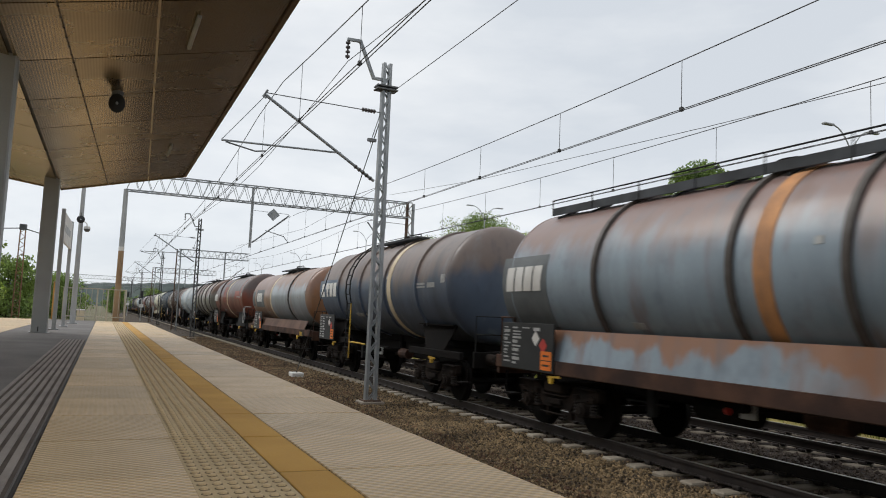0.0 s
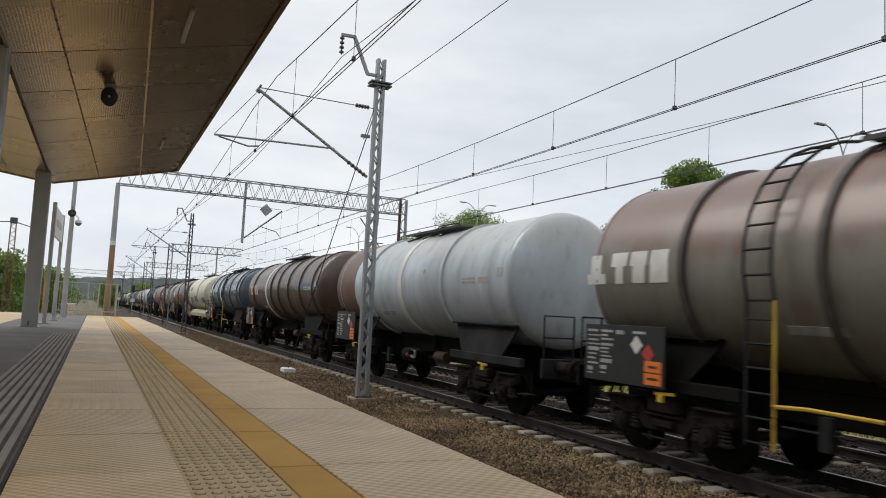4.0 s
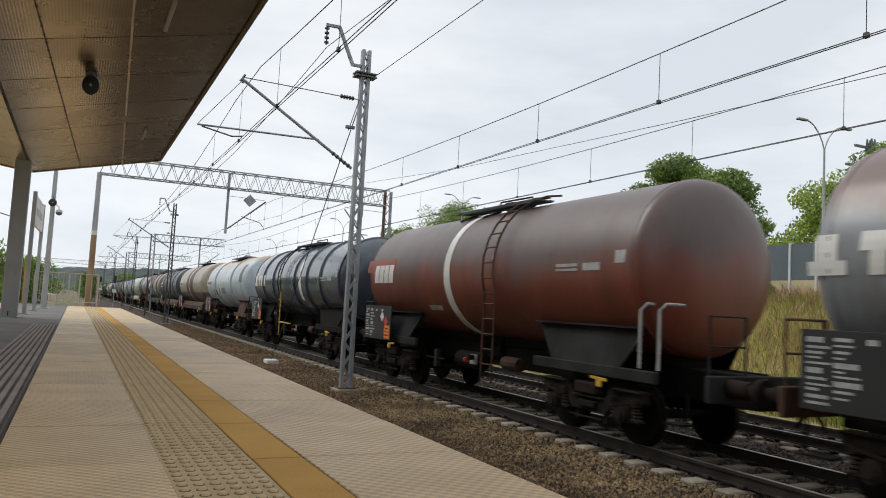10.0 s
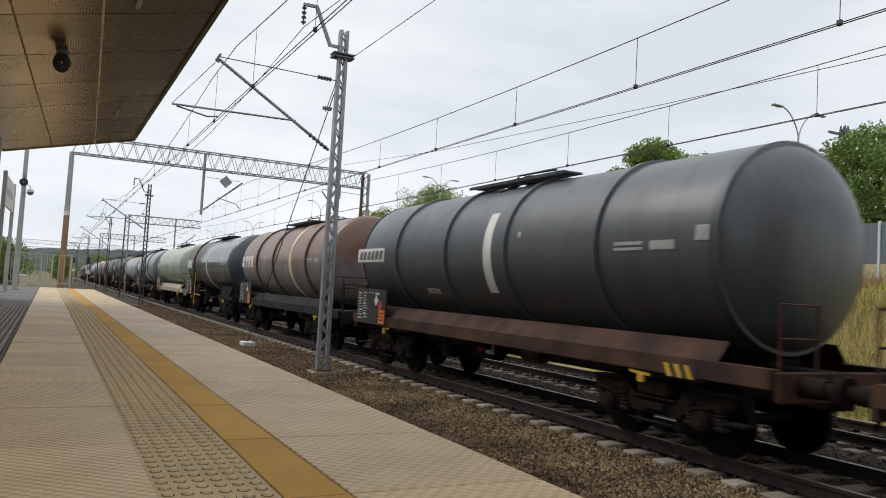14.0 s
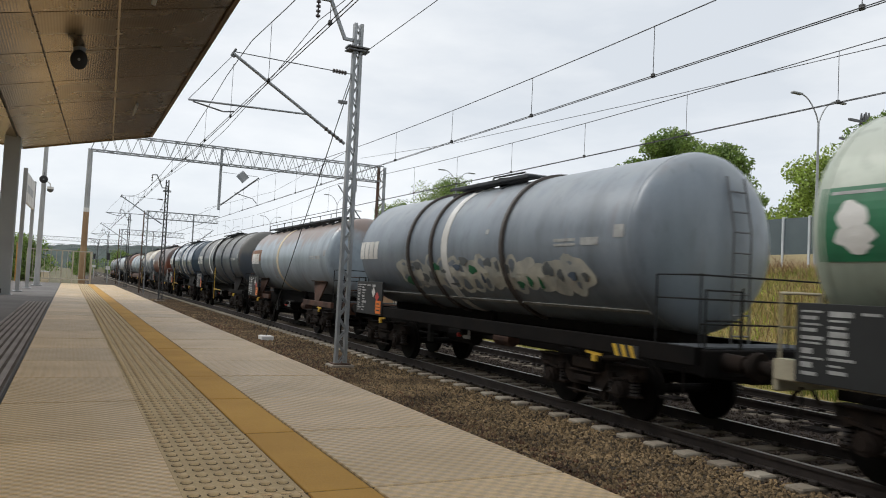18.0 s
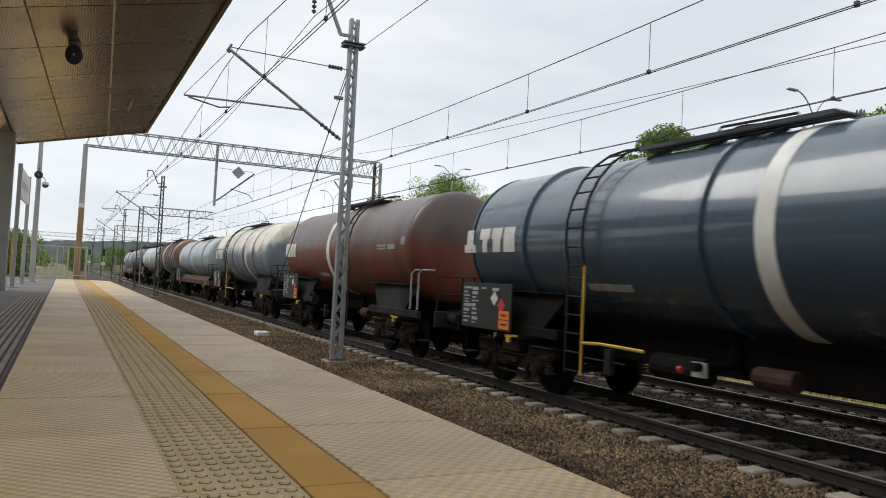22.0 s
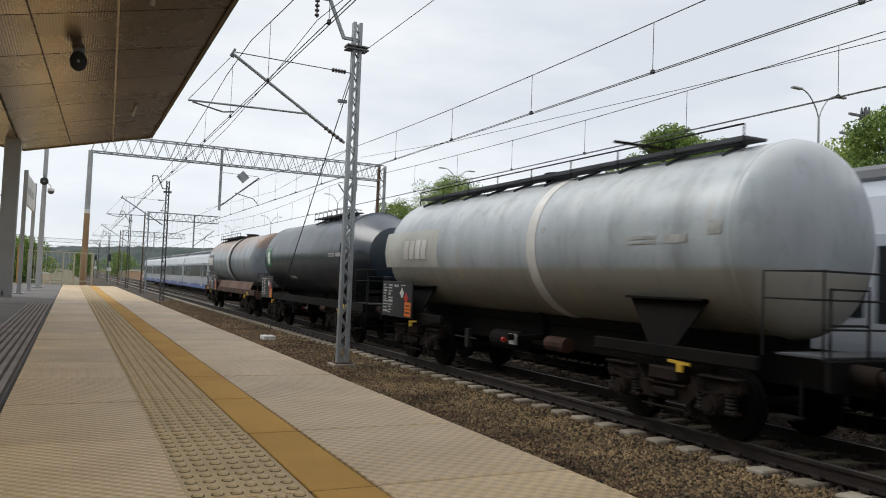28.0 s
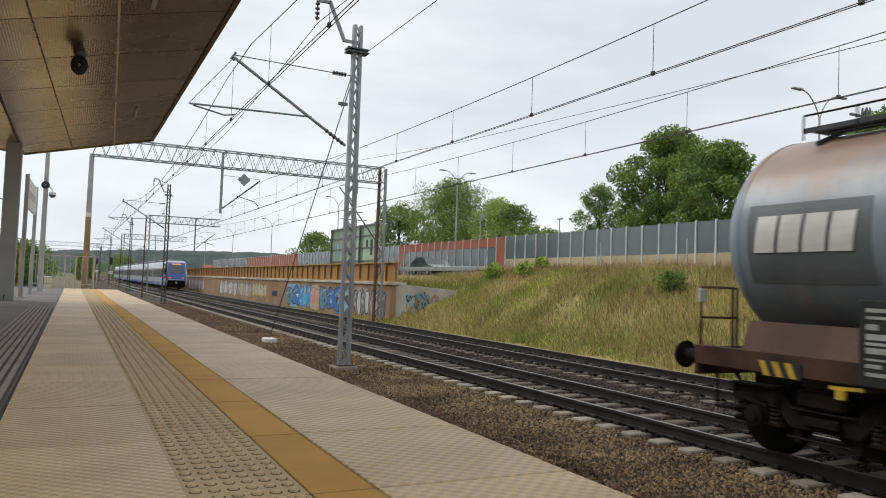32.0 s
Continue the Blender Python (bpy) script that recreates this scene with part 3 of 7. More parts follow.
for i in range(PLAT_Y0, PLAT_Y1):
    y = i - 1 + SEAM
    for name, me in (("tactile_slab", _walk_me), ("orange_strip", _or_me), ("edge_slab", _ed_me), ("side_slab", _lf_me)):
        slab = place(name, me, platform, at=(0, y, random.uniform(-0.0015, 0.0015)))
        if name == "tactile_slab":
            tagged(place("tactile_studs", _studs_me, slab), "rows of small round raised studs", kind="stuff")
for i in range(PLAT_Y0, PLAT_Y1 - 1):
    Shape().box(-0.27, i + SEAM - 0.0048, -0.07, 1.80, i + SEAM + 0.0048, -0.003).ob("slab_joint", M_JOINT, platform)
Shape().box(0.759, PLAT_Y0, -0.07, 0.765, PLAT_Y1, -0.006).ob("slab_joint", M_JOINT, platform)
Shape().box(0.997, PLAT_Y0, -0.07, 1.001, PLAT_Y1, -0.006).ob("slab_joint", M_JOINT, platform)
Shape().box(-5.6, PLAT_Y0, -1.45, -2.11, PLAT_Y1 - 0.5, -0.095).ob("side_platform_core", M_EDGECONC, platform, "concrete platform body")

# ---- canopy over the platform ----
# the canopy's near end is unseen; CAN_Y0 is set to shade the near platform
CAN_Y0, CAN_Y1 = 0.6, 21.92
VAL_X, VAL_Z, SLOPE_R, SLOPE_L = -1.27, 3.66, 0.233, 0.14
EDGE_X = 1.79
canopy = thing("platform_canopy", (0, 0, 0), "butterfly platform canopy with a beige ribbed metal soffit", "canopy")


def soffit_panel(x0, x1, y0, y1, slope, name="soffit_panel"):
    s = Shape()
    g, h, t = 0.006, 0.015, 0.03
    vs = [(x0(y0) + g, y0 + h), (x1(y0) - g, y0 + h), (x1(y1) - g, y1 - h), (x0(y1) + g, y1 - h)]
    vs = [(x, y, VAL_Z + slope * abs(x - VAL_X)) for x, y in vs]
    s.add(vs + [(a, b, c + t) for a, b, c in vs], [(3, 2, 1, 0), (4, 5, 6, 7), (0, 1, 5, 4), (1, 2, 6, 5), (2, 3, 7, 6), (3, 0, 4, 7)])
    s.ob(name, M_SOFFIT, canopy)


def fixed(x):
    return lambda y: x


def seam(x):
    """A joint that drifts slightly across the roof."""
    return lambda y: x + 0.04 * (y - 10.4)


_yl = [CAN_Y1 - 1.55 - 1.97 * i for i in range(14)]
_yl = [CAN_Y1] + [y for y in _yl if y > CAN_Y0] + [CAN_Y0]
for yb, ya in zip(_yl, _yl[1:]):
    for xa, xb in ((fixed(VAL_X + 0.02), seam(-0.62)), (seam(-0.62), seam(0.36)), (seam(0.36), fixed(EDGE_X - 0.07))):
        soffit_panel(xa, xb, ya, yb, SLOPE_R)
    for xb, xa in ((fixed(VAL_X - 0.02), fixed(-2.2)), (fixed(-2.2), fixed(-3.3)), (fixed(-3.3), fixed(-4.4))):
        soffit_panel(xa, xb, ya, yb, SLOPE_L)
for k, m in ((-0.62, M_TRIM), (0.36, M_COVER)):
    xa, xb = seam(k)(CAN_Y0), seam(k)(CAN_Y1)
    za, zb = (VAL_Z + SLOPE_R * (x - VAL_X) - 0.006 for x in (xa, xb))
    Shape().bar((xa, CAN_Y0, za), (xb, CAN_Y1, zb), 0.028 if m is M_COVER else 0.018, 0.012).ob("joint_cover", m, canopy, "narrow strip along the soffit joint")
    for i in range(61 if m is M_TRIM else 0):
        y = CAN_Y0 + 0.2 + 0.34 * i
        x = seam(k)(y)
        Shape().box(x - 0.014, y - 0.015, VAL_Z + SLOPE_R * (x - VAL_X) - 0.016, x + 0.014, y + 0.015, VAL_Z + SLOPE_R * (x - VAL_X) - 0.008).ob("joint_clip", M_BLACK, canopy)
_s = Shape()
_zr, _zl = VAL_Z + SLOPE_R * (EDGE_X - VAL_X), VAL_Z + SLOPE_L * (4.4 + VAL_X)
_p = [(-4.46, _zl + 0.045), (VAL_X, VAL_Z + 0.035), (EDGE_X, _zr + 0.045), (EDGE_X, _zr + 0.22), (VAL_X, VAL_Z + 0.5), (-4.46, _zl + 0.22)]
_s.add([(x, CAN_Y0, z) for x, z in _p] + [(x, CAN_Y1, z) for x, z in _p],
       [(0, 1, 4, 5), (1, 2, 3, 4), (11, 10, 7, 6), (10, 9, 8, 7), (2, 1, 7, 8), (1, 0, 6, 7), (3, 2, 8, 9), (4, 3, 9, 10), (5, 4, 10, 11), (0, 5, 11, 6)])
_s.ob("roof_deck", M_DSTEEL, canopy, "dark roof deck above the soffit")
_s = Shape().bar((EDGE_X - 0.03, CAN_Y0, _zr + 0.02), (EDGE_X - 0.03, CAN_Y1, _zr + 0.02), 0.06, 0.12)
_s.ob("edge_trim", M_TRIM, canopy, "brown metal edge trim")
_s = Shape().bar((VAL_X, CAN_Y1 - 0.02, VAL_Z + 0.02), (EDGE_X, CAN_Y1 - 0.02, _zr + 0.02), 0.04, 0.10)
_s.bar((VAL_X, CAN_Y1 - 0.02, VAL_Z + 0.02), (-4.46, CAN_Y1 - 0.02, _zl + 0.02), 0.04, 0.10)
_s.ob("end_trim", M_SOFFIT, canopy, "beige metal end trim")
for y in (10.45, 20.35):
    _s = Shape().box(-1.54, y - 0.15, 0.0, -1.20, y + 0.15, VAL_Z + 0.05, 0.02)
    c = _s.ob("column", M_COLUMN, canopy, "square grey painted steel column")
    Shape().box(-1.585, y - 0.2, 0.0, -1.155, y + 0.2, 0.012, 0.004).ob("base_plate", M_GREYPOST, c)
    Shape().box(-1.40, y - 0.156, 0.03, -1.375, y - 0.149, 0.14).ob("drain_slot", M_BLACK, c)
for y, x in ((9.6, 0.74), (17.6, 1.05)):
    z = VAL_Z + SLOPE_R * (x - VAL_X) - 0.02
    tagged(Shape().box(x - 0.026, y - 0.6, z - 0.03, x + 0.026, y + 0.6, z + 0.015, 0.008).ob("soffit_light", M_GREYPOST, canopy), "slim switched-off strip light")


def horn_speaker(at, label, group="loudspeakers"):
    """A round horn speaker that faces -y, on a bracket; origin at its centre."""
    t = thing("loudspeaker", at, label, "loudspeaker", group)
    s = Shape().lathe_y([(-0.17, 0.155), (-0.16, 0.17), (-0.13, 0.165), (-0.06, 0.10), (0.0, 0.06), (0.12, 0.06), (0.14, 0.04)], 24)
    s.ob("horn", M_BLACK, t, "black round horn", True)
    Shape().lathe_y([(-0.185, 0.02), (-0.17, 0.028), (-0.165, 0.0285)], 12).ob("driver_cap", M_GREYPOST, t, "small pale centre cap")
    Shape().cyl((0, 0.05, 0.05), (0, 0.05, 0.33), 0.018, 8).ob("bracket", M_DSTEEL, t)
    return t


_sp = horn_speaker((-0.07, 12.25, 3.72), "round black horn loudspeaker hung under the canopy")
_sp.scale = (0.69, 0.69, 0.86)
Shape().cyl((0, 0.05, 0.12), (0, 0.05, 0.25), 0.11, 16, 0.13).ob("mount", M_DSTEEL, _sp)


# ---- furniture at the platform's end ----
def station_sign():
    t = thing("station_sign", (-1.2, 22.95, 0, 0, 0, -1.3), "white station name board on two pale grey posts", "sign")
    for y in (0.0, 3.45):
        p = Shape().box(-0.05, y - 0.05, 0, 0.05, y + 0.05, 3.28, 0.008).ob("post", M_GREYPOST, t)
        Shape().box(-0.12, y - 0.12, 0, 0.12, y + 0.12, 0.02, 0.004).ob("base_plate", M_GREYPOST, p)
    b = Shape().box(-0.03, 0.05, 2.40, 0.03, 3.40, 3.22, 0.01).ob("board", M_WHITE, t, "white name board with plain bars")
    Shape().box(0.03, 0.6, 2.7, 0.034, 2.7, 2.9).ob("lettering_bar", M_GREYPOST, b)


station_sign()


def lamp_post():
    t = thing("platform_lamp_post", (-1.0, 30.3, 0), "tall tapered grey platform lamp post", "lamp post")
    Shape().cyl((0, 0, 0), (0, 0, 7.6), 0.10, 12, 0.055).ob("pole", M_GREYPOST, t, smooth=True)
    Shape().box(-0.18, -0.18, 0, 0.18, 0.18, 0.025, 0.005).ob("base_plate", M_GREYPOST, t)
    Shape().box(-0.12, -0.75, 7.55, 0.12, 0.1, 7.63, 0.02).ob("lamp_head", M_GREYPOST, t)
    horn_speaker((-1.0, 30.0, 3.72), "round black horn loudspeaker clamped on the lamp post").scale = (0.8, 0.8, 0.8)
    c = thing("dome_camera", (-0.78, 30.2, 3.42), "small white dome camera on a curved arm", "security camera")
    s = Shape()
    for k in range(6):
        a, b = math.pi / 2 * k / 6, math.pi / 2 * (k + 1) / 6
        s.cyl((0, 0, -0.11 * math.sin(a)), (0, 0, -0.11 * math.sin(b)), 0.11 * math.cos(a), 14, max(0.004, 0.11 * math.cos(b)))
    s.ob("dome", M_DSTEEL, c, "dark dome", True)
    Shape().cyl((0, 0, 0), (0, 0, 0.09), 0.12, 14, 0.10).ob("housing", M_WHITE, c)
    Shape().path([(0, 0, 0.09), (-0.02, 0, 0.2), (-0.1, 0, 0.26), (-0.22, 0.1, 0.27)], 0.02, 8).ob("arm", M_WHITE, c)


lamp_post()


def end_fence():
    t = thing("platform_end_fence", (0, 36.6, 0), "beige painted tubular steel fence across the platform end", "fence")
    xs = [-1.62 + 0.22 * i for i in range(12)]
    for x in (-1.62, -0.3, 0.12, 0.85):
        Shape().box(x - 0.03, -0.03, 0, x + 0.03, 0.03, 1.42, 0.005).ob("post", M_BEIGE, t)
    for z in (1.38, 0.16):
        Shape().box(-1.62, -0.02, z, 0.85, 0.02, z + 0.04, 0.005).ob("rail", M_BEIGE, t)
    for x in xs:
        Shape().cyl((x, 0, 0.18), (x, 0, 1.38), 0.011, 5).ob("bar", M_BEIGE, t)


end_fence()
_t = thing("grit_bin", (-0.95, 38.2, -0.2), "small cream box behind the platform fence", "box")
Shape().box(-0.16, -0.16, 0, 0.16, 0.16, 0.62, 0.02).ob("bin", M_CREAM, _t)
Shape().box(-0.18, -0.18, 0.62, 0.18, 0.18, 0.68, 0.015).ob("lid", M_WHITE, _t)
Shape().box(-0.14, -0.14, -1.28, 0.14, 0.14, 0.0).ob("stand", M_EDGECONC, _t)
_t = thing("marker_post", (-2.0, 37.6, -1.5), "ochre-yellow square marker post beyond the platform end", "post")
Shape().box(-0.10, -0.10, 0, 0.10, 0.10, 3.1, 0.015).ob("post", M_OCHRE, _t)
Shape().box(-0.12, -0.12, 3.1, 0.12, 0.12, 3.16, 0.01).ob("cap", M_TAN, _t)


# ---- tracks ----
def track(name, x, y_pieces, sunk=0.0):
    t = thing(name, (x, 0, RAIL_Z), "ballasted track with rusty rails on concrete sleepers", "railway track", kind="structure")
    for side in (-0.752, 0.752):
        s = Shape()
        y0, y1 = -60, 900
        for a, b, z0, z1, mi in ((0.07, 0.07, -0.172, -0.155, 0), (0.012, 0.012, -0.155, -0.045, 0), (0.036, 0.036, -0.045, -0.006, 0), (0.03, 0.03, -0.006, 0.0, 1)):
            s.box(side - a, y0, z0, side + b, y1, z1, mi=mi)
        s.ob("rail", [M_RAIL, M_RAILTOP], t, "rusty steel rail with a polished head")
    s = Shape().box(-1.2, -0.13, -0.42, -0.90, 0.13, -0.185, 0.02).box(0.90, -0.13, -0.42, 1.2, 0.13, -0.185, 0.02)
    # middle of the sleeper in the tone darkened for oil and train shade
    s.box(-0.90, -0.125, -0.42, 0.90, 0.125, -0.195, 0.02, mi=2)
    for side in (-0.752, 0.752):
        for d in (-0.10, 0.10):
            s.box(side + d - 0.035, -0.06, -0.19, side + d + 0.035, 0.06, -0.135, 0.012, mi=1)
    me = s.mesh("sleeper", [M_SLEEPERDARK if sunk else M_SLEEPER, M_RAIL, M_SLEEPERDARK])
    y, y1 = y_pieces
    while y < y1:
        place("sleeper", me, t, at=(random.uniform(-0.012, 0.012), y, -sunk, 0, 0, random.uniform(-0.5, 0.5)))
        y += 0.6
    s = Shape()
    while y < 500:
        s.box(-1.2, y - 0.13, -0.42, 1.2, y + 0.13, -0.185)
        y += 0.6
    tagged(s.ob("far_sleepers", M_SLEEPER, t), kind="stuff")


track("track_1", X1, (-3.0, 120.0))
track("track_2", X2, (3.0, 120.0), 0.035)


# ---- overhead line ----
def lattice_mast(name, x, y, h, label, w=0.42, base=True, w_top=None, group="overhead line masts", m=None):
    """Two upright channels laced with zigzag bars."""
    w_top = w_top or w * 0.68
    m = m or M_STEEL
    t = thing(name, (x, y, GROUND + 0.06), label, "mast", group)
    for sgn in (-1, 1):
        Shape().bar((sgn * w / 2, 0, 0), (sgn * w_top / 2, 0, h), 0.075, 0.16, (0, 1, 0)).ob("channel", m, t)
    n = int(h / 0.30)
    for i in range(n):
        za, zb = h * i / n, h * (i + 1) / n
        wa, wb = w + (w_top - w) * i / n, w + (w_top - w) * (i + 1) / n
        k = 1 if i % 2 else -1
        for yy in (-0.07, 0.07):
            Shape().bar((k * wa / 2, yy, za), (-k * wb / 2, yy, zb), 0.035, 0.012, (0, 1, 0)).ob("lacing_bar", m, t)
    if base:
        Shape().box(-0.29, -0.29, -0.3, 0.29, 0.29, 0.07, 0.02).ob("foundation", M_EDGECONC, t, "pale concrete foundation block")
        Shape().box(-0.22, -0.2, 0.07, 0.22, 0.2, 0.10).ob("base_plate", M_RUST, t)
    return t


def insulator(p, q, parent, name="insulator", n=5, r=0.055):
    p, q = Vector(p), Vector(q)
    s = Shape().cyl(p, q, 0.02, 6)
    for i in range(n):
        c = p.lerp(q, (i + 0.5) / n)
        d = (q - p).normalized() * 0.02
        s.cyl(c - d, c + d, r, 8)
    s.ob(name, M_PORCELAIN, parent)


def cantilever_left(t, z0):
    """The arm that holds the wire beside the platform; z0: the mast's foot."""
    def L(x, z):
        return (x, 0, z - z0)
    a = Shape().cyl(L(-0.20, 4.14), L(-3.05, 5.93), 0.038, 8).ob("raking_tube", M_STEEL, t, "sloping grey tube")
    insulator(L(-0.25, 4.17), L(-0.75, 4.48), a)
    Shape().cyl(L(-1.1, 4.75), L(-4.0, 4.69), 0.024, 8).ob("registration_tube", M_STEEL, t)
    Shape().path([L(-3.9, 4.66), L(-3.2, 4.52), L(-2.95, 4.56)], 0.018, 6).ob("steady_arm", M_DSTEEL, t)
    b = Shape().cyl(L(-0.05, 5.93), L(-3.05, 5.98), 0.012, 6).ob("tie_rod", M_DSTEEL, t)
    insulator(L(-0.25, 5.935), L(-0.62, 5.94), b)
    Shape().path([L(-3.0, 6.05), L(-3.1, 5.88), L(-3.02, 5.85)], 0.03, 6).ob("wire_clamp", M_DSTEEL, t)
    Shape().cyl(L(-3.05, 5.9), L(-4.0, 4.7), 0.008, 5).ob("stay_wire", M_WIRE, t)
    Shape().bar(L(0.1, 6.80), L(-0.34, 6.80), 0.07, 0.07).ob("feeder_bracket", M_STEEL, t)
    Shape().bar(L(-0.34, 6.78), L(-0.75, 7.70), 0.07, 0.09, (0, 1, 0)).ob("feeder_bracket", M_STEEL, t)
    c = Shape().bar(L(-0.72, 7.70), L(-1.10, 7.69), 0.07, 0.07).ob("feeder_bracket", M_STEEL, t)
    insulator(L(-1.07, 7.66), L(-1.07, 7.18), c, n=4, r=0.06)
    for z in (6.52, 6.60):
        Shape().box(-0.28, -0.16, z - z0, 0.28, 0.16, z - z0 + 0.035).ob("clamp_band", M_DSTEEL, t)
    s = Shape().path([L(-0.12, 5.9), L(-0.35, 5.1)], 0.012, 5)
    s.box(-0.42, -0.05, 5.15 - z0, -0.20, 0.05, 5.22 - z0)
    s.ob("earth_link", M_DSTEEL, t)


MAST_Z = GROUND + 0.06
_m = lattice_mast("catenary_mast", 6.2, 18.15, 7.24 - MAST_Z, "slender galvanised lattice catenary mast beside the track", 0.235)
cantilever_left(_m, MAST_Z)
_g = thing("mast_stay", (6.18, 26.0, GROUND + 0.1), "thin mast stay cable anchored in a white concrete block", "stay cable")
Shape().box(-0.20, -0.30, -0.2, 0.20, 0.30, 0.10, 0.02).ob("anchor_block", M_WHITE, _g, "white painted concrete block")
Shape().cyl((0, 0, 0.1), (-0.22 + 0.2, -7.85, 5.9 - GROUND), 0.014, 5).ob("cable", M_WIRE, _g)
_ys = [(6.05, 58.6), (6.0, 96.5), (6.0, 150.0), (6.0, 205.0)]
for x, y in _ys:
    _m = lattice_mast("catenary_mast", x, y, 7.4 - MAST_Z, "slender dark grey lattice catenary mast beside the track", 0.26, m=M_DARKMAST)
    cantilever_left(_m, MAST_Z)


_m = lattice_mast("catenary_mast", -6.1, 66.0, 8.0, "rust-brown lattice catenary mast on the low bank", 0.5, m=M_RUSTCOL)
Shape().path([(-1.6, 0, 7.6), (0, 0, 7.75), (1.3, 0, 7.4)], 0.04, 6).ob("crossarm", M_DSTEEL, _m)
Shape().box(-0.25, -0.2, 7.6, 0.25, 0.2, 8.05, 0.03).ob("head_fitting", M_DSTEEL, _m)


def truss(parent, x0, x1, z0, z1, d=0.30):
    """A four-chord lattice beam across the tracks."""
    s = Shape()
    for y in (-d, d):
        for z in (z0, z1):
            Shape().bar((x0, y, z), (x1, y, z), 0.05, 0.058).ob("chord", M_STEEL, parent)
    s = Shape()
    n = max(2, int(abs(x1 - x0) / 0.58))
    for i in range(n):
        xa, xb = x0 + (x1 - x0) * i / n, x0 + (x1 - x0) * (i + 1) / n
        xm = (xa + xb) / 2
        for y in (-d, d):
            s.bar((xa, y, z0), (xm, y, z1), 0.023, 0.023, (0, 1, 0))
            s.bar((xm, y, z1), (xb, y, z0), 0.023, 0.023, (0, 1, 0))
        for z in (z0, z1):
            s.bar((xa, -d, z), (xb, d, z), 0.025, 0.025)
    s.ob("lacing", M_STEEL, parent, "zigzag beam lacing")


def drop_post(parent, x, z_top, z_bot, arm=True, sign=False):
    p = Shape().box(x - 0.06, -0.06, z_bot, x + 0.06, 0.06, z_top, 0.01).ob("drop_post", M_STEEL, parent)
    if arm:
        Shape().cyl((x + 0.08, 0, z_bot + 0.25), (x + 1.95, 0, z_bot + 1.85), 0.035, 7).ob("raking_tube", M_DSTEEL, p)
        Shape().path([(x + 0.1, 0, z_bot + 1.95), (x + 1.9, 0, z_bot + 1.9)], 0.012, 5).ob("tie_rod", M_DSTEEL, p)
        Shape().path([(x + 0.75, 0, z_bot + 0.95), (x + 1.7, 0, z_bot + 0.72), (x + 1.9, 0, z_bot + 0.5)], 0.022, 5).ob("registration_tube", M_DSTEEL, p)
    if sign:
        s = Shape()
        c, r = (x + 1.05, -0.35, 5.75 - GROUND), 0.33
        s.add([(c[0] - r, c[1], c[2]), (c[0], c[1], c[2] - r), (c[0] + r, c[1], c[2]), (c[0], c[1], c[2] + r),
               (c[0] - r, c[1] + 0.02, c[2]), (c[0], c[1] + 0.02, c[2] - r), (c[0] + r, c[1] + 0.02, c[2]), (c[0], c[1] + 0.02, c[2] + r)],
              [(0, 1, 2, 3), (7, 6, 5, 4), (0, 4, 5, 1), (1, 5, 6, 2), (2, 6, 7, 3), (3, 7, 4, 0)])
        s.ob("diamond_sign", M_STEEL, p, "grey diamond-shaped sign plate")


def portal(y, x0, x1, zb, zt, label, half=False, left_pole=True):
    t = thing("catenary_portal", (0, y, GROUND), label, "portal", "overhead line portals")
    b, u = zb - GROUND, zt - GROUND
    truss(t, x0, x1, b, u)
    if left_pole:
        c = Shape().cyl((x0, 0, 5.05), (x0, 0, b + 0.05), 0.128, 12, 0.11).ob("round_column", M_GREYPOST, t, smooth=True)
        Shape().cyl((x0, 0, 0), (x0, 0, 4.85), 0.16, 12, 0.132).ob("column_foot", M_TAN, c, "rust-brown painted lower half", True)
        Shape().cyl((x0, 0, 4.85), (x0, 0, 5.05), 0.135, 12).ob("white_band", M_WHITE, c)
    for xc in ([x1] if left_pole else []) + ([x0] if half else []):
        for d in (-0.22, 0.22):
            Shape().bar((xc + d, 0, 0), (xc + d * 0.8, 0, u), 0.10, 0.22, (0, 1, 0)).ob("column_channel", M_STEEL if d > 0 else M_RUST, t)
        s = Shape()
        for i in range(18):
            za, zc = u * i / 18, u * (i + 1) / 18
            k = 1 if i % 2 else -1
            s.bar((xc - k * 0.2, 0.06, za), (xc + k * 0.2, 0.06, zc), 0.04, 0.02, (0, 1, 0))
        s.ob("column_lacing", M_RUST, t)
    return t


_p = portal(39.7, 0.55, 15.4, 6.32, 7.16, "galvanised lattice portal spanning the tracks")
drop_post(_p, 6.62, 7.1 - GROUND, 3.98 - GROUND, sign=True)
drop_post(_p, 13.9, 6.4 - GROUND, 5.6 - GROUND, arm=False)
Shape().cyl((15.2, 0, 3.0 - GROUND), (12.9, 0, 5.9 - GROUND), 0.035, 7).ob("raking_tube", M_DSTEEL, _p)
Shape().cyl((15.2, 0, 5.95 - GROUND), (12.9, 0, 6.0 - GROUND), 0.014, 6).ob("tie_rod", M_DSTEEL, _p)
for y, x0, x1, dp in ((78.0, 6.3, 13.0, 10.7), (118.0, 6.3, 15.0, 10.7), (165.0, -8.0, 13.0, 5.0), (215.0, -10.0, 14.0, 6.0)):
    _p = portal(y, x0, x1, 5.75, 6.45, "distant galvanised lattice half-portal over the tracks", half=True, left_pole=False)
    drop_post(_p, dp, 6.4 - GROUND, 3.2 - GROUND)


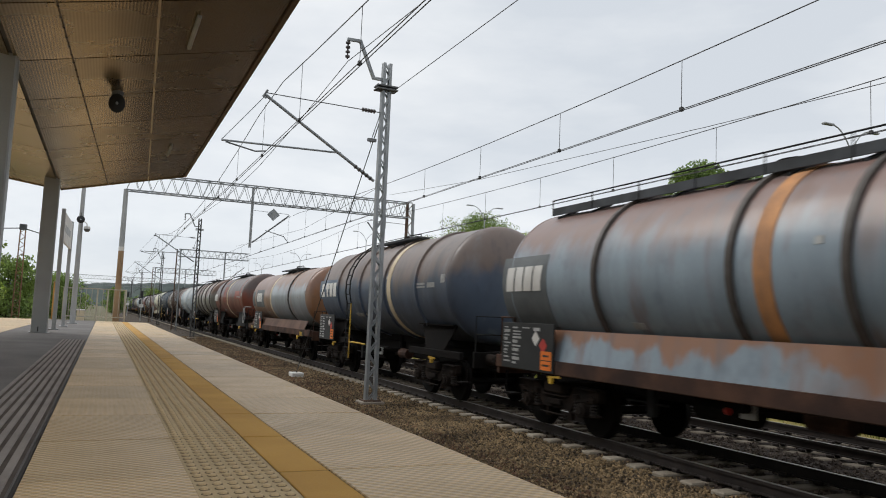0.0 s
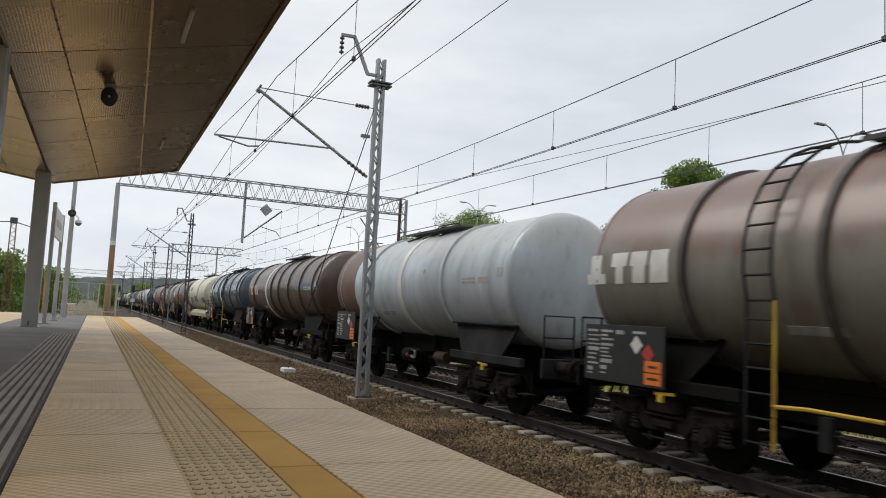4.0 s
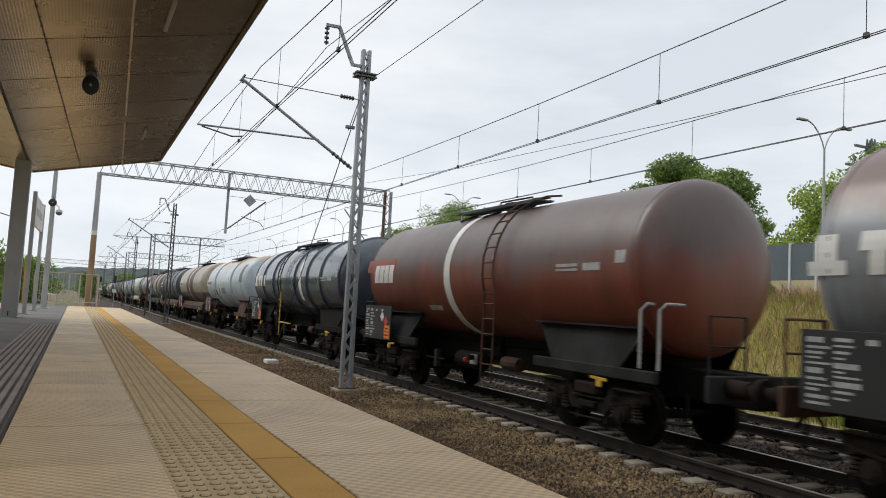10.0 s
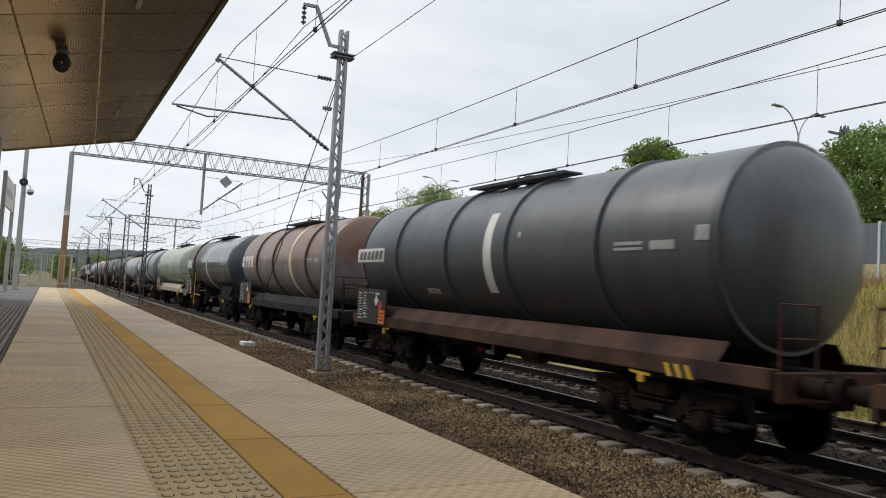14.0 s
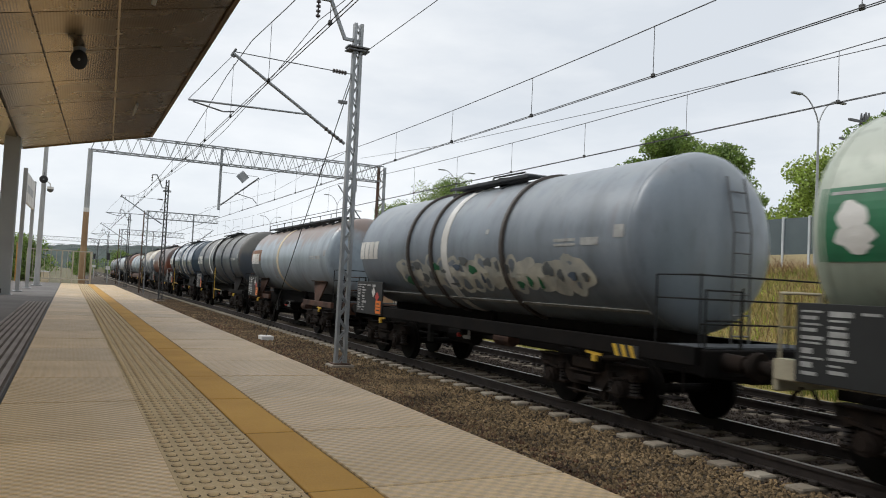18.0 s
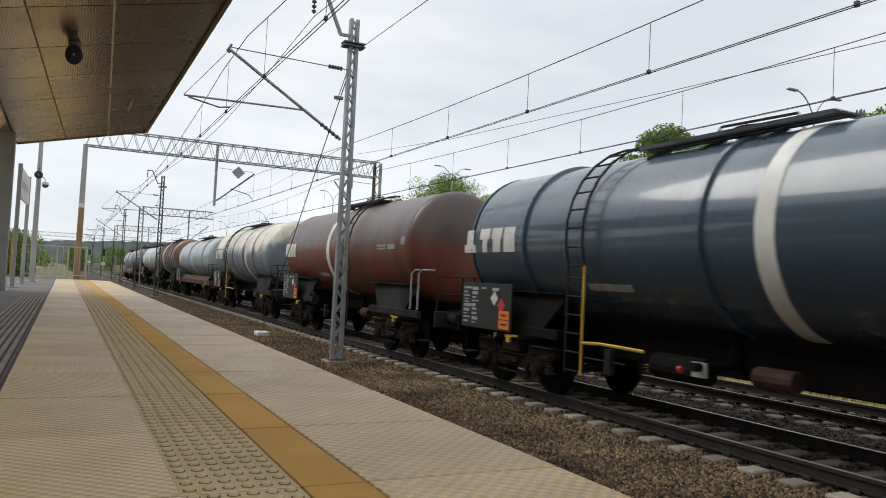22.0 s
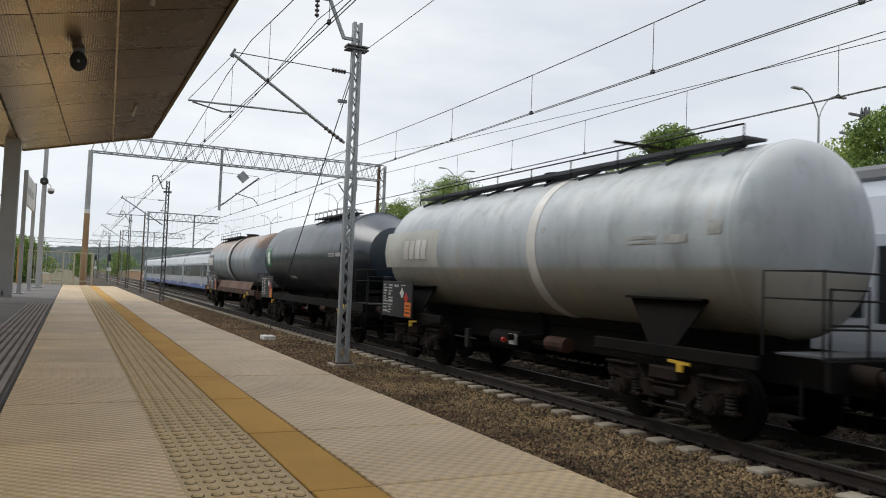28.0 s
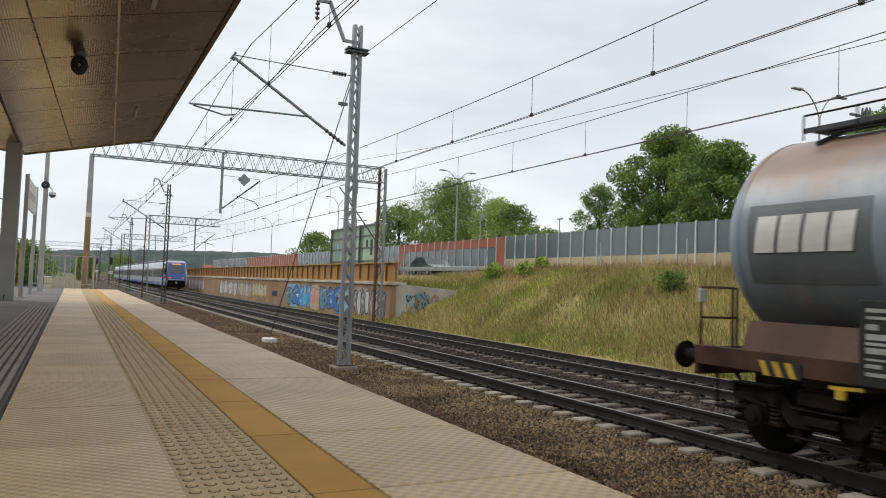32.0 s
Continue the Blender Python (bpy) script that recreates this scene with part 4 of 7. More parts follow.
def signal_posts():
    for x, y, h in ((5.2, 125.0, 4.6), (4.6, 175.0, 5.2)):
        t = thing("railway_signal", (x, y, GROUND), "slim dark railway signal post with a black head", "signal", "signals")
        Shape().cyl((0, 0, 0), (0, 0, h), 0.07, 8).ob("post", M_GREYPOST, t)
        Shape().box(-0.22, -0.12, h - 1.1, 0.22, 0.12, h, 0.05).ob("head", M_BLACK, t)
        Shape().box(-0.3, -0.14, h * 0.45, 0.3, -0.1, h * 0.45 + 0.5).ob("plate", M_WHITE, t)


signal_posts()


def catenary(name, x, zc, zm, y0, y1, step, phase, label, twin=True, supports=(18.15, 58.6, 96.5, 150.0, 205.0)):
    """Contact wire(s), sagging messenger and droppers."""
    t = thing(name, (x, 0, 0), label, "overhead wire", "overhead wires")

    def zmess(y):
        a = max([-41.0] + [s for s in supports if s <= y])
        b = min([260.0] + [s for s in supports if s > y])
        k = (y - a) / (b - a)
        return zm[0] - (zm[0] - zm[1]) * 4 * k * (1 - k)
    s = Shape()
    for d in ((-0.03, 0.03) if twin else (0.0,)):
        s.cyl((d, y0, zc), (d, y1, zc), 0.0085, 5)
    s.ob("contact_wire", M_WIRE, t)
    n = int((y1 - y0) / 3.0)
    ys = [y0 + (y1 - y0) * i / n for i in range(n + 1)]
    Shape().path([(0, y, zmess(y)) for y in ys], 0.010, 5).ob("messenger_wire", M_WIRE, t)
    y = phase
    while y < y1 and y < 110:
        s = Shape().cyl((0, y, zc), (0, y, zmess(y)), 0.006, 4)
        s.box(-0.025, y - 0.03, zc - 0.02, 0.025, y + 0.03, zc + 0.05)
        s.ob("dropper", M_WIRE, t)
        y += step


catenary("overhead_wire", 3.33, 4.62, (6.05, 4.90), -40, 260, 4.0, -0.9, "twin contact wires and messenger over the platform-side track")
catenary("overhead_wire", X1, 4.44, (5.89, 5.27), -40, 260, 3.8, -1.45, "twin contact wires and messenger over the near track", supports=(-8.0, 39.7, 78.0, 118.0, 165.0, 215.0))
catenary("overhead_wire", X2, 4.485, (5.93, 5.43), -40, 260, 3.9, -2.3, "contact wire and messenger over the far track", supports=(-8.0, 39.7, 78.0, 118.0, 165.0, 215.0))
_t = thing("feeder_wire", (0, 0, 0), "single feeder wires strung along the masts", "overhead wire", "overhead wires")
Shape().path([(5.1, -40, 7.0), (5.1, -10, 5.95), (5.1, 0, 6.1), (5.1, 8, 6.4), (5.1, 12.6, 6.7), (5.1, 18.0, 7.06), (5.1, 22.8, 6.7), (5.1, 30, 6.35), (5.05, 38, 6.2), (5.0, 48, 6.45), (5.0, 58.6, 7.1), (5.0, 77, 6.4), (5.0, 96.5, 7.1), (5.0, 123, 6.2), (5.0, 150, 7.1), (5.0, 205, 7.0)], 0.010, 5).ob("wire", M_WIRE, _t)
Shape().path([(6.3, -40, 6.4), (6.3, 18.15, 6.45)], 0.009, 5).ob("wire", M_WIRE, _t)
Shape().path([(15.4, -40, 7.6), (15.4, -10, 6.3), (15.4, 3, 6.2), (15.4, 10.3, 6.33), (15.4, 16.5, 6.55), (15.4, 26, 7.0), (15.4, 31, 7.23), (15.4, 43.3, 8.14)], 0.010, 5).ob("wire", M_WIRE, _t)
Shape().path([(6.3, 18.2, 4.1), (9.4, 39.7, 5.2), (8.7, 58, 5.5)], 0.007, 5).ob("wire", M_WIRE, _t)


# ---- retaining wall, girder, bank ----
def retaining_wall():
    t = thing("wall_retaining", (0, 0, 0), "old brown concrete retaining wall covered in graffiti", "wall", kind="structure")
    y0, y1 = WALL_Y0, 260
    Shape().box(WALL_X - 0.05, y0, GROUND - 0.3, WALL_X + 0.5, y1, WALL_TOP - 0.18, 0.02).ob("wall_body", M_CONCRETE, t, "stained brown concrete")
    Shape().box(WALL_X - 0.13, y0 - 0.1, WALL_TOP - 0.18, WALL_X + 0.55, y1, WALL_TOP, 0.02).ob("coping", M_PALECONC, t, "pale concrete coping")
    s = Shape()
    a, b = (WALL_X - 0.02, y0), (WALL_X + 2.6, y0 - 2.2)
    n = Vector((b[1] - a[1], a[0] - b[0], 0)).normalized() * 0.35
    vs = [(a[0], a[1], GROUND - 0.3), (b[0], b[1], GROUND - 0.3), (b[0], b[1], WALL_TOP - 0.35), (a[0], a[1], WALL_TOP - 0.1)]
    s.add(vs + [(x - n.x, y - n.y, z) for x, y, z in vs], [(0, 1, 2, 3), (7, 6, 5, 4), (0, 4, 5, 1), (1, 5, 6, 2), (2, 6, 7, 3), (3, 7, 4, 0)])
    s.ob("wing_wall", M_PALECONC, t, "pale scrawled wing wall at the end")
    return t


wall = retaining_wall()
_cols = {"blue": (0.05, 0.19, 0.50), "pale_blue": (0.24, 0.44, 0.58), "white": (0.62, 0.62, 0.60), "pink": (0.48, 0.22, 0.20), "grey": (0.20, 0.20, 0.21), "black": (0.03, 0.03, 0.035), "cream": (0.55, 0.45, 0.28), "rose": (0.42, 0.32, 0.33), "cyan": (0.05, 0.38, 0.75), "teal": (0.10, 0.27, 0.33), "peach": (0.60, 0.36, 0.26), "ochre": (0.40, 0.26, 0.10)}
M_SPRAY = {k: mat("spray_paint_" + k, c, tuple(x * 0.75 for x in c), 1.5, 0.7, bump=0.1, bscale=40) for k, c in _cols.items()}


def graffiti(y0, y1, fills, line, n, seed, z0=-1.42, z1=0.42, bg=None):
    """Abstract sprayed piece: bulging blocks with dark outlines and pale highlights, a few millimetres proud of the wall."""
    rg = random.Random(seed)
    t = thing("graffiti", (WALL_X - 0.052, 0, 0), "sprayed graffiti piece in %s with %s outlines on the wall" % (fills[0].replace("_", " "), line), "graffiti", "graffiti")
    hz = (z1 - z0) / 2
    k = 26

    def blob(cy, cz, ry, rz, d, m, name, pw=2.8, rough=0.10, ph=0.0):
        pts = []
        for i in range(k):
            a = 2 * math.pi * i / k
            c, q = math.cos(a), math.sin(a)
            r = (abs(c) ** pw + abs(q) ** pw) ** (-1 / pw) * (1 + rough * math.sin(3 * a + ph) + rough * 0.6 * math.sin(5 * a + 2 * ph))
            pts.append((-d, cy - r * ry * c, cz + r * rz * q))
        Shape().add(pts, [tuple(range(k))]).ob(name, M_SPRAY[m], t)
    if bg:
        blob((y0 + y1) / 2, (z0 + z1) / 2, (y1 - y0) / 2 * 1.02, hz * 0.98, 0.003, bg, "paint_field", 6.0, 0.03, seed)
    w = (y1 - y0) / n
    for i in range(n):
        cy, cz, ph = y0 + w * (i + 0.5), (z0 + z1) / 2 + rg.uniform(-0.08, 0.08) * hz, rg.uniform(0, 6)
        ry, rz = w * rg.uniform(0.50, 0.60), hz * rg.uniform(0.78, 0.92)
        d = 0.005 + 0.0006 * i
        blob(cy, cz, ry, rz, d, line, "outline", ph=ph)
        blob(cy, cz, ry - 0.08, rz - 0.08, d + 0.002, fills[i % len(fills)], "fill", ph=ph)
        # counter-forms inside the block
        for j in range(rg.randint(2, 3)):
            blob(cy + ry * rg.uniform(-0.45, 0.45), cz + rz * rg.uniform(-0.5, 0.5), ry * rg.uniform(0.08, 0.30), rz * rg.uniform(0.10, 0.26), d + 0.006 + 0.001 * j, rg.choice([line, fills[(i + 1) % len(fills)], "white"]), "inner_shape", 2.0, 0.16, rg.uniform(0, 6))
        s = Shape()
        path = [(cy + ry * (-0.7 + 1.4 * u), cz + rz * (0.72 - 0.5 * u * u) * (1 if rg.random() < 0.8 else 0.6)) for u in [q / 5 for q in range(6)]]
        for (ya, za), (yb, zb) in zip(path, path[1:]):
            s.bar((-d - 0.010, ya, za), (-d - 0.010, yb, zb), 0.05, 0.003, (1, 0, 0))
        s.ob("highlight", M_SPRAY["white"], t)


graffiti(40.2, 42.6, ["grey", "rose"], "black", 2, 1, bg="grey")
graffiti(42.8, 45.6, ["white", "grey"], "black", 4, 2, bg="rose")
graffiti(46.0, 49.4, ["pale_blue", "blue"], "black", 2, 3, bg="blue")
graffiti(49.4, 52.9, ["blue", "teal"], "black", 2, 10)
graffiti(53.0, 55.2, ["peach"], "pink", 2, 4, bg="cream")
graffiti(55.3, 58.2, ["cyan", "pale_blue"], "blue", 3, 5)
graffiti(58.2, 62.2, ["blue", "teal"], "black", 2, 11, bg="pale_blue")
graffiti(69.5, 75.5, ["cream"], "ochre", 5, 6, z0=-1.1, z1=0.35)
graffiti(76.0, 83.0, ["rose", "cream"], "grey", 5, 7, z0=-1.3)
graffiti(83.5, 93.5, ["white", "rose"], "grey", 7, 8, z0=-1.3)
graffiti(106.0, 121.0, ["white", "rose"], "grey", 9, 9, z0=-1.3)
# flush black plate in place of a hollow: the hole's darkness is painted
Shape().box(WALL_X - 0.056, 65.4, -0.75, WALL_X - 0.02, 67.3, -0.30).ob("recess_shade_plate", M_BLACK, wall, "dark square recess drawn as a flush black plate")
_s = Shape()
_rg = random.Random(3)
for k, c in enumerate(("pale_blue", "black", "ochre")):
    _t = thing("graffiti", (WALL_X, WALL_Y0, 0), "sprayed scrawl in %s on the wing wall" % c.replace("_", " "), "graffiti", "graffiti")
    _s = Shape()
    d = Vector((2.62, -2.2, 0)).normalized()
    nn = Vector((-2.2, -2.62, 0)).normalized() * (0.016 + 0.002 * k)
    for i in range((9, 5, 6)[k]):
        u, z, ru, rz, ph, tw = _rg.uniform(0.25, 2.1), _rg.uniform(-0.75, 0.05), _rg.uniform(0.12, 0.28), _rg.uniform(0.15, 0.32), _rg.uniform(0, 6), _rg.choice((1, 2, 3))
        loop = [d * (u + 0.03 * j + ru * math.cos(ph + 0.5 * j)) + nn + Vector((0, 0, z + rz * math.sin(tw * 0.5 * j + ph * 0.6))) for j in range(13)]
        for p, q in zip(loop, loop[1:]):
            _s.bar(p, q, 0.04 if k else 0.07, 0.003, nn)
    _s.ob("stroke", M_SPRAY[c], _t)


def girder():
    t = thing("girder_parapet", (WALL_X + 0.1, 0, 0), "ochre rusty plate girder parapet with stiffener ribs", "parapet")
    y0, y1 = 38.9, 200
    Shape().box(-0.14, y0, WALL_TOP, 0.14, y1, WALL_TOP + 0.06).ob("bottom_flange", M_OCHRE, t)
    Shape().box(-0.16, y0, 1.86, 0.16, y1, 1.93).ob("top_flange", M_OCHRE, t)
    n = 0
    y = y0
    me = Shape().box(-0.02, 0.0, WALL_TOP + 0.06, 0.02, 1.47, 1.86).mesh("web_plate", M_OCHRE)
    mr = Shape().box(-0.13, -0.02, WALL_TOP + 0.06, -0.02, 0.02, 1.86).mesh("stiffener", M_RUSTCOL)
    while y < y1 - 1.4:
        place("web_plate", me, t, at=(0, y, 0))
        place("stiffener", mr, t, at=(0, y + 0.03, 0))
        y += 1.47


girder()


# ---- road with barrier, lamps, billboard ----
_s = Shape()
_ry = [-60 + 10 * i for i in range(70)]
_rz = 1.42
_s.add([(x, y, _rz) for y in _ry for x in (24.2, 30.2)], [(2 * i, 2 * i + 1, 2 * i + 3, 2 * i + 2) for i in range(len(_ry) - 1)])
tagged(_s.ob("road", M_ROAD), "grey asphalt road along the bank", "road", kind="structure")
BAR_X, BAR_Z0 = 30.6, 1.35


def barrier():
    t = thing("noise_barrier", (BAR_X, 0, BAR_Z0), "roadside noise barrier of tinted glass between pale posts", "noise barrier")
    w = 1.45
    post = Shape().box(-0.07, -0.06, 0, 0.07, 0.06, 3.42, 0.01).mesh("post", M_BARPOST)
    plinth = Shape().box(-0.05, 0.065, 0.0, 0.05, w - 0.065, 1.62, 0.01).mesh("plinth_panel", M_BARBASE)
    pane = Shape().box(-0.012, 0.065, 1.62, 0.012, w - 0.065, 3.36).mesh("pane", M_BARGLASS)
    red_t = Shape().box(-0.05, 0.065, 2.62, 0.05, w - 0.065, 3.36, 0.01).mesh("red_panel", M_BRICKRED)
    red_f = Shape().box(-0.05, 0.065, 0.0, 0.05, w - 0.065, 3.36, 0.01).mesh("red_panel", M_BRICKRED)
    pane_s = Shape().box(-0.012, 0.065, 0.25, 0.012, w - 0.065, 2.62).mesh("pane", M_BARGLASS)
    y, k = 8.0, 0
    while y < 190:
        place("post", post, t, at=(0, y, 0))
        if 50.5 < y < 73:
            if y < 52.5 or y > 71:
                place("red_panel", red_f, t, at=(0, y, 0))
            else:
                place("red_panel", red_t, t, at=(0, y, 0))
                place("pane", pane_s, t, at=(0, y, 0)).visible_shadow = False
        elif 112 < y < 150:
            place("red_panel", red_f, t, at=(0, y, 0))
        else:
            place("plinth_panel", plinth, t, at=(0, y, 0))
            place("pane", pane, t, at=(0, y, 0)).visible_shadow = False
        y += w


barrier()


def guard_rail():
    t = thing("guard_rail", (23.6, 0, 1.3), "low galvanised roadside guard rail on short posts", "guard rail")
    Shape().box(-0.03, 36, 0.45, 0.03, 120, 0.75, 0.02).ob("beam", M_STEEL, t)
    y = 36.5
    me = Shape().box(0.03, -0.06, -0.25, 0.12, 0.06, 0.72, 0.01).mesh("post", M_DSTEEL)
    while y < 120:
        place("post", me, t, at=(0, y, 0))
        y += 2.0


guard_rail()


def street_lamp(y, x=28.6, z=1.42):
    t = thing("street_lamp", (x, y, z), "tall grey double-armed street lamp with curved arms", "street lamp", "street lamps")
    Shape().cyl((0, 0, 0), (0, 0, 7.0), 0.08, 10, 0.045).ob("pole", M_GREYPOST, t, smooth=True)
    for sg in (-1, 1):
        pts = [(sg * (1.15 * (k / 7) ** 1.1), 0, 6.95 + 1.15 * math.sin(math.pi / 2 * k / 7) ** 0.8) for k in range(8)]
        a = Shape().path(pts, 0.03, 7).ob("arm", M_GREYPOST, t)
        Shape().box(min(sg * 1.1, sg * 1.7), -0.10, 8.05, max(sg * 1.1, sg * 1.7), 0.10, 8.14, 0.03).ob("lamp_head", M_GREYPOST, a)


for y in (22.1, 56.4, 88.0, 122.0, 155.0, 190.0):
    street_lamp(y, z=1.5 + 0.02 * (y - 22) * (y < 100) + 0.8 * (y > 100))


def small_pole(x, y, z, h, label, head=True):
    t = thing("roadside_pole", (x, y, z), label, "pole", "roadside poles")
    Shape().cyl((0, 0, 0), (0, 0, h), 0.055, 8, 0.04).ob("pole", M_GREYPOST, t)
    if head:
        Shape().box(-0.12, -0.3, h - 0.05, 0.12, 0.2, h + 0.08, 0.02).ob("head", M_WHITE, t)


small_pole(32.5, 47.0, 1.4, 4.6, "thin grey pole with a small lamp head")
small_pole(33.0, 85.0, 1.4, 6.5, "thin grey pole with a small lamp head")
small_pole(34.0, 62.0, 1.4, 6.0, "thin bare grey pole", False)
for y in (25, 31, 37, 43, 49, 57, 64):
    small_pole(24.0, y, 1.25, 1.9, "short dark roadside marker pole", False)


def billboard():
    t = thing("billboard", (22.0, 57.0, 1.0), "green-grey billboard seen from behind, with frame and bracing", "billboard")
    m = mat("dark_green_boards", (0.30, 0.40, 0.29), (0.20, 0.28, 0.21), 0.8, 0.75, bump=0.2, bscale=30, rand=0.45)
    me = Shape().box(0.0, 0.0, 1.3, 0.05, 0.88, 4.62, 0.008).mesh("board", m)
    for i in range(14):
        place("board", me, t, at=(0, 0.9 * i, 0))
    for y in (0.4, 4.2, 8.2, 12.0):
        Shape().box(-0.20, y - 0.07, -0.3, -0.06, y + 0.07, 4.6, 0.01).ob("upright", M_DSTEEL, t)
    for z in (1.5, 2.6, 3.6, 4.45):
        Shape().box(-0.06, 0, z, -0.002, 12.6, z + 0.09).ob("cross_rail", M_DSTEEL, t)
    for k, (y, c) in enumerate(((1.6, "black"), (2.7, "black"), (10.4, "pale_blue"))):
        Shape().box(-0.012, y - 0.25, 2.0 + 0.6 * (k % 2), -0.004, y + 0.25, 3.3).ob("poster_patch", M_SPRAY[c], t)


billboard()


# ---- vegetation ----
def tree(at, h, r, seed, label, leafm, n=7000, trunk=0.16, low=0.25, leaf=0.24):
    """A tapered trunk, limbs, and a crown of leaves set in uneven clumps."""
    n, leaf = int(n * (3.4 if at[1] < 90 and at[0] > 40 else 2.0)), leaf * (0.42 if at[1] < 90 and at[0] > 40 else 0.58)
    t = thing("tree", at, label, "tree", "trees")
    rg = np.random.default_rng(seed)
    rr = random.Random(seed)
    s = Shape()
    s.cyl((0, 0, -0.4), (0.1, 0.1, h * 0.45), trunk, 9, trunk * 0.6)
    s.cyl((0.1, 0.1, h * 0.45), (0, 0.2, h * 0.85), trunk * 0.6, 7, trunk * 0.15)
    clumps = []
    for i in range(110):
        z = h * (low + (0.97 - low) * ((i + 0.5) / 110))
        k = (z / h - low) / (1 - low)
        prof = math.sin(math.pi * min(1, 0.16 + 0.80 * k)) ** 0.7
        a = i * 2.4 + rr.uniform(-0.5, 0.5)
        d = r * prof * rr.uniform(0.2, 1.0)
        c = (d * math.cos(a), d * math.sin(a), z)
        clumps.append((c, r * rr.uniform(0.15, 0.30)))
        if i % 3 == 0:
            s.cyl((0, 0.1, z * 0.72), c, trunk * 0.26, 5, trunk * 0.06)
    s.ob("trunk", M_BARK, t, "bare trunk and limbs")
    ww = np.array([q[1] ** 2 for q in clumps])
    idx = rg.choice(len(clumps), n, p=ww / ww.sum())
    cs = np.array([q[0] for q in clumps])[idx]
    rad = np.array([q[1] for q in clumps])[idx]
    v = rg.normal(size=(n, 3))
    v /= np.linalg.norm(v, axis=1)[:, None]
    p = cs + v * (rad * rg.random(n) ** 0.4)[:, None] * np.array([1, 1, 0.8])
    a = rg.normal(size=(n, 3))
    a /= np.linalg.norm(a, axis=1)[:, None]
    b = np.cross(a, rg.normal(size=(n, 3)))
    b /= np.linalg.norm(b, axis=1)[:, None]
    sz = leaf * rg.uniform(0.6, 1.3, (n, 1))
    q = np.stack([p - a * sz, p + b * sz * 0.55, p + a * sz, p - b * sz * 0.55], 1).reshape(-1, 3)
    cloud("crown", q.tolist(), [(4 * i, 4 * i + 1, 4 * i + 2, 4 * i + 3) for i in range(n)], leafm, t, "uneven leafy crown with gaps")
    return t


G2 = "broad green deciduous tree behind the noise barrier"
tree((43, 47.0, 1.8), 12.0, 4.6, 1, "large dense green deciduous tree behind the noise barrier", M_LEAF, 16000, 0.3, 0.05, 0.30)
tree((42, 40.5, 1.8), 9.8, 4.0, 2, G2, M_LEAF, 11000, 0.25, 0.05, 0.28)
tree((42, 54.5, 1.8), 8.4, 2.5, 3, "slim green tree with an open crown", M_LEAF, 4500, 0.18, 0.05, 0.22)
tree((42, 84.0, 1.8), 11.7, 6.4, 4, "tall airy tree with a light green crown", M_LEAF, 8000, 0.25, 0.25, 0.26)
tree((44, 76.0, 1.8), 9.2, 3.4, 5, "tall airy tree with a light green crown", M_LEAF2, 4500, 0.22, 0.2, 0.24)
tree((43, 70.5, 1.8), 8.0, 2.6, 6, G2, M_LEAF, 4500, 0.2, 0.1, 0.24)
tree((40, 96.0, 1.8), 9.5, 5.0, 7, G2, M_LEAF, 8000, 0.2, 0.02, 0.26)
tree((46, 92.0, 1.8), 11.0, 4.5, 8, G2, M_LEAF2, 6000, 0.2, 0.05, 0.26)
tree((44, 33.0, 1.8), 8.6, 4.4, 9, G2, M_LEAF2, 9000, 0.2, 0.05, 0.26)
tree((41, 27.0, 1.8), 9.6, 4.0, 10, G2, M_LEAF, 9000, 0.2, 0.05, 0.26)
tree((46, 21.0, 1.8), 8.0, 5.0, 11, G2, M_LEAF2, 9000, 0.2, 0.05, 0.26)
tree((55, 64.0, 2.0), 6.5, 5.0, 12, G2, M_LEAF, 4000, 0.2, 0.05, 0.3)
tree((52, 52.0, 2.0), 6.0, 4.5, 13, G2, M_LEAF, 4000, 0.2, 0.05, 0.3)
tree((40, 62.0, 1.8), 4.6, 3.4, 15, G2, M_LEAF, 3000, 0.15, 0.02, 0.24)
tree((39, 66.5, 1.8), 4.4, 3.0, 16, G2, M_LEAF, 2600, 0.15, 0.02, 0.24)
tree((39, 58.0, 1.8), 4.2, 3.0, 17, G2, M_LEAF, 2600, 0.15, 0.02, 0.24)
tree((38, 128.0, 1.8), 7.0, 4.5, 14, G2, M_LEAF, 4000, 0.2, 0.05, 0.3)
GL = "dense green trackside tree on the low bank"
tree((-10.2, 60.0, -1.0), 12.6, 3.4, 21, GL, M_LEAF, 9000, 0.25, 0.05, 0.26)
tree((-12.0, 52.0, -0.8), 11.0, 4.6, 22, GL, M_LEAF, 9000, 0.25, 0.05, 0.26)
tree((-12.0, 74.0, -1.2), 8.0, 4.2, 23, GL, M_LEAF2, 7000, 0.22, 0.05, 0.26)
tree((-9.5, 92.0, -1.3), 6.5, 4.2, 24, GL, M_LEAF, 6000, 0.2, 0.03, 0.26)
tree((-6.5, 120.0, -1.4), 6.0, 4.6, 25, GL, M_LEAF, 5000, 0.2, 0.03, 0.3)
tree((3.0, 235.0, -1.4), 7.0, 4.0, 26, GL, M_LEAF, 3500, 0.2, 0.02, 0.35)
tree((17.5, 320.0, -1.4), 9.0, 7.0, 27, GL, M_LEAF, 3500, 0.2, 0.02, 0.4)


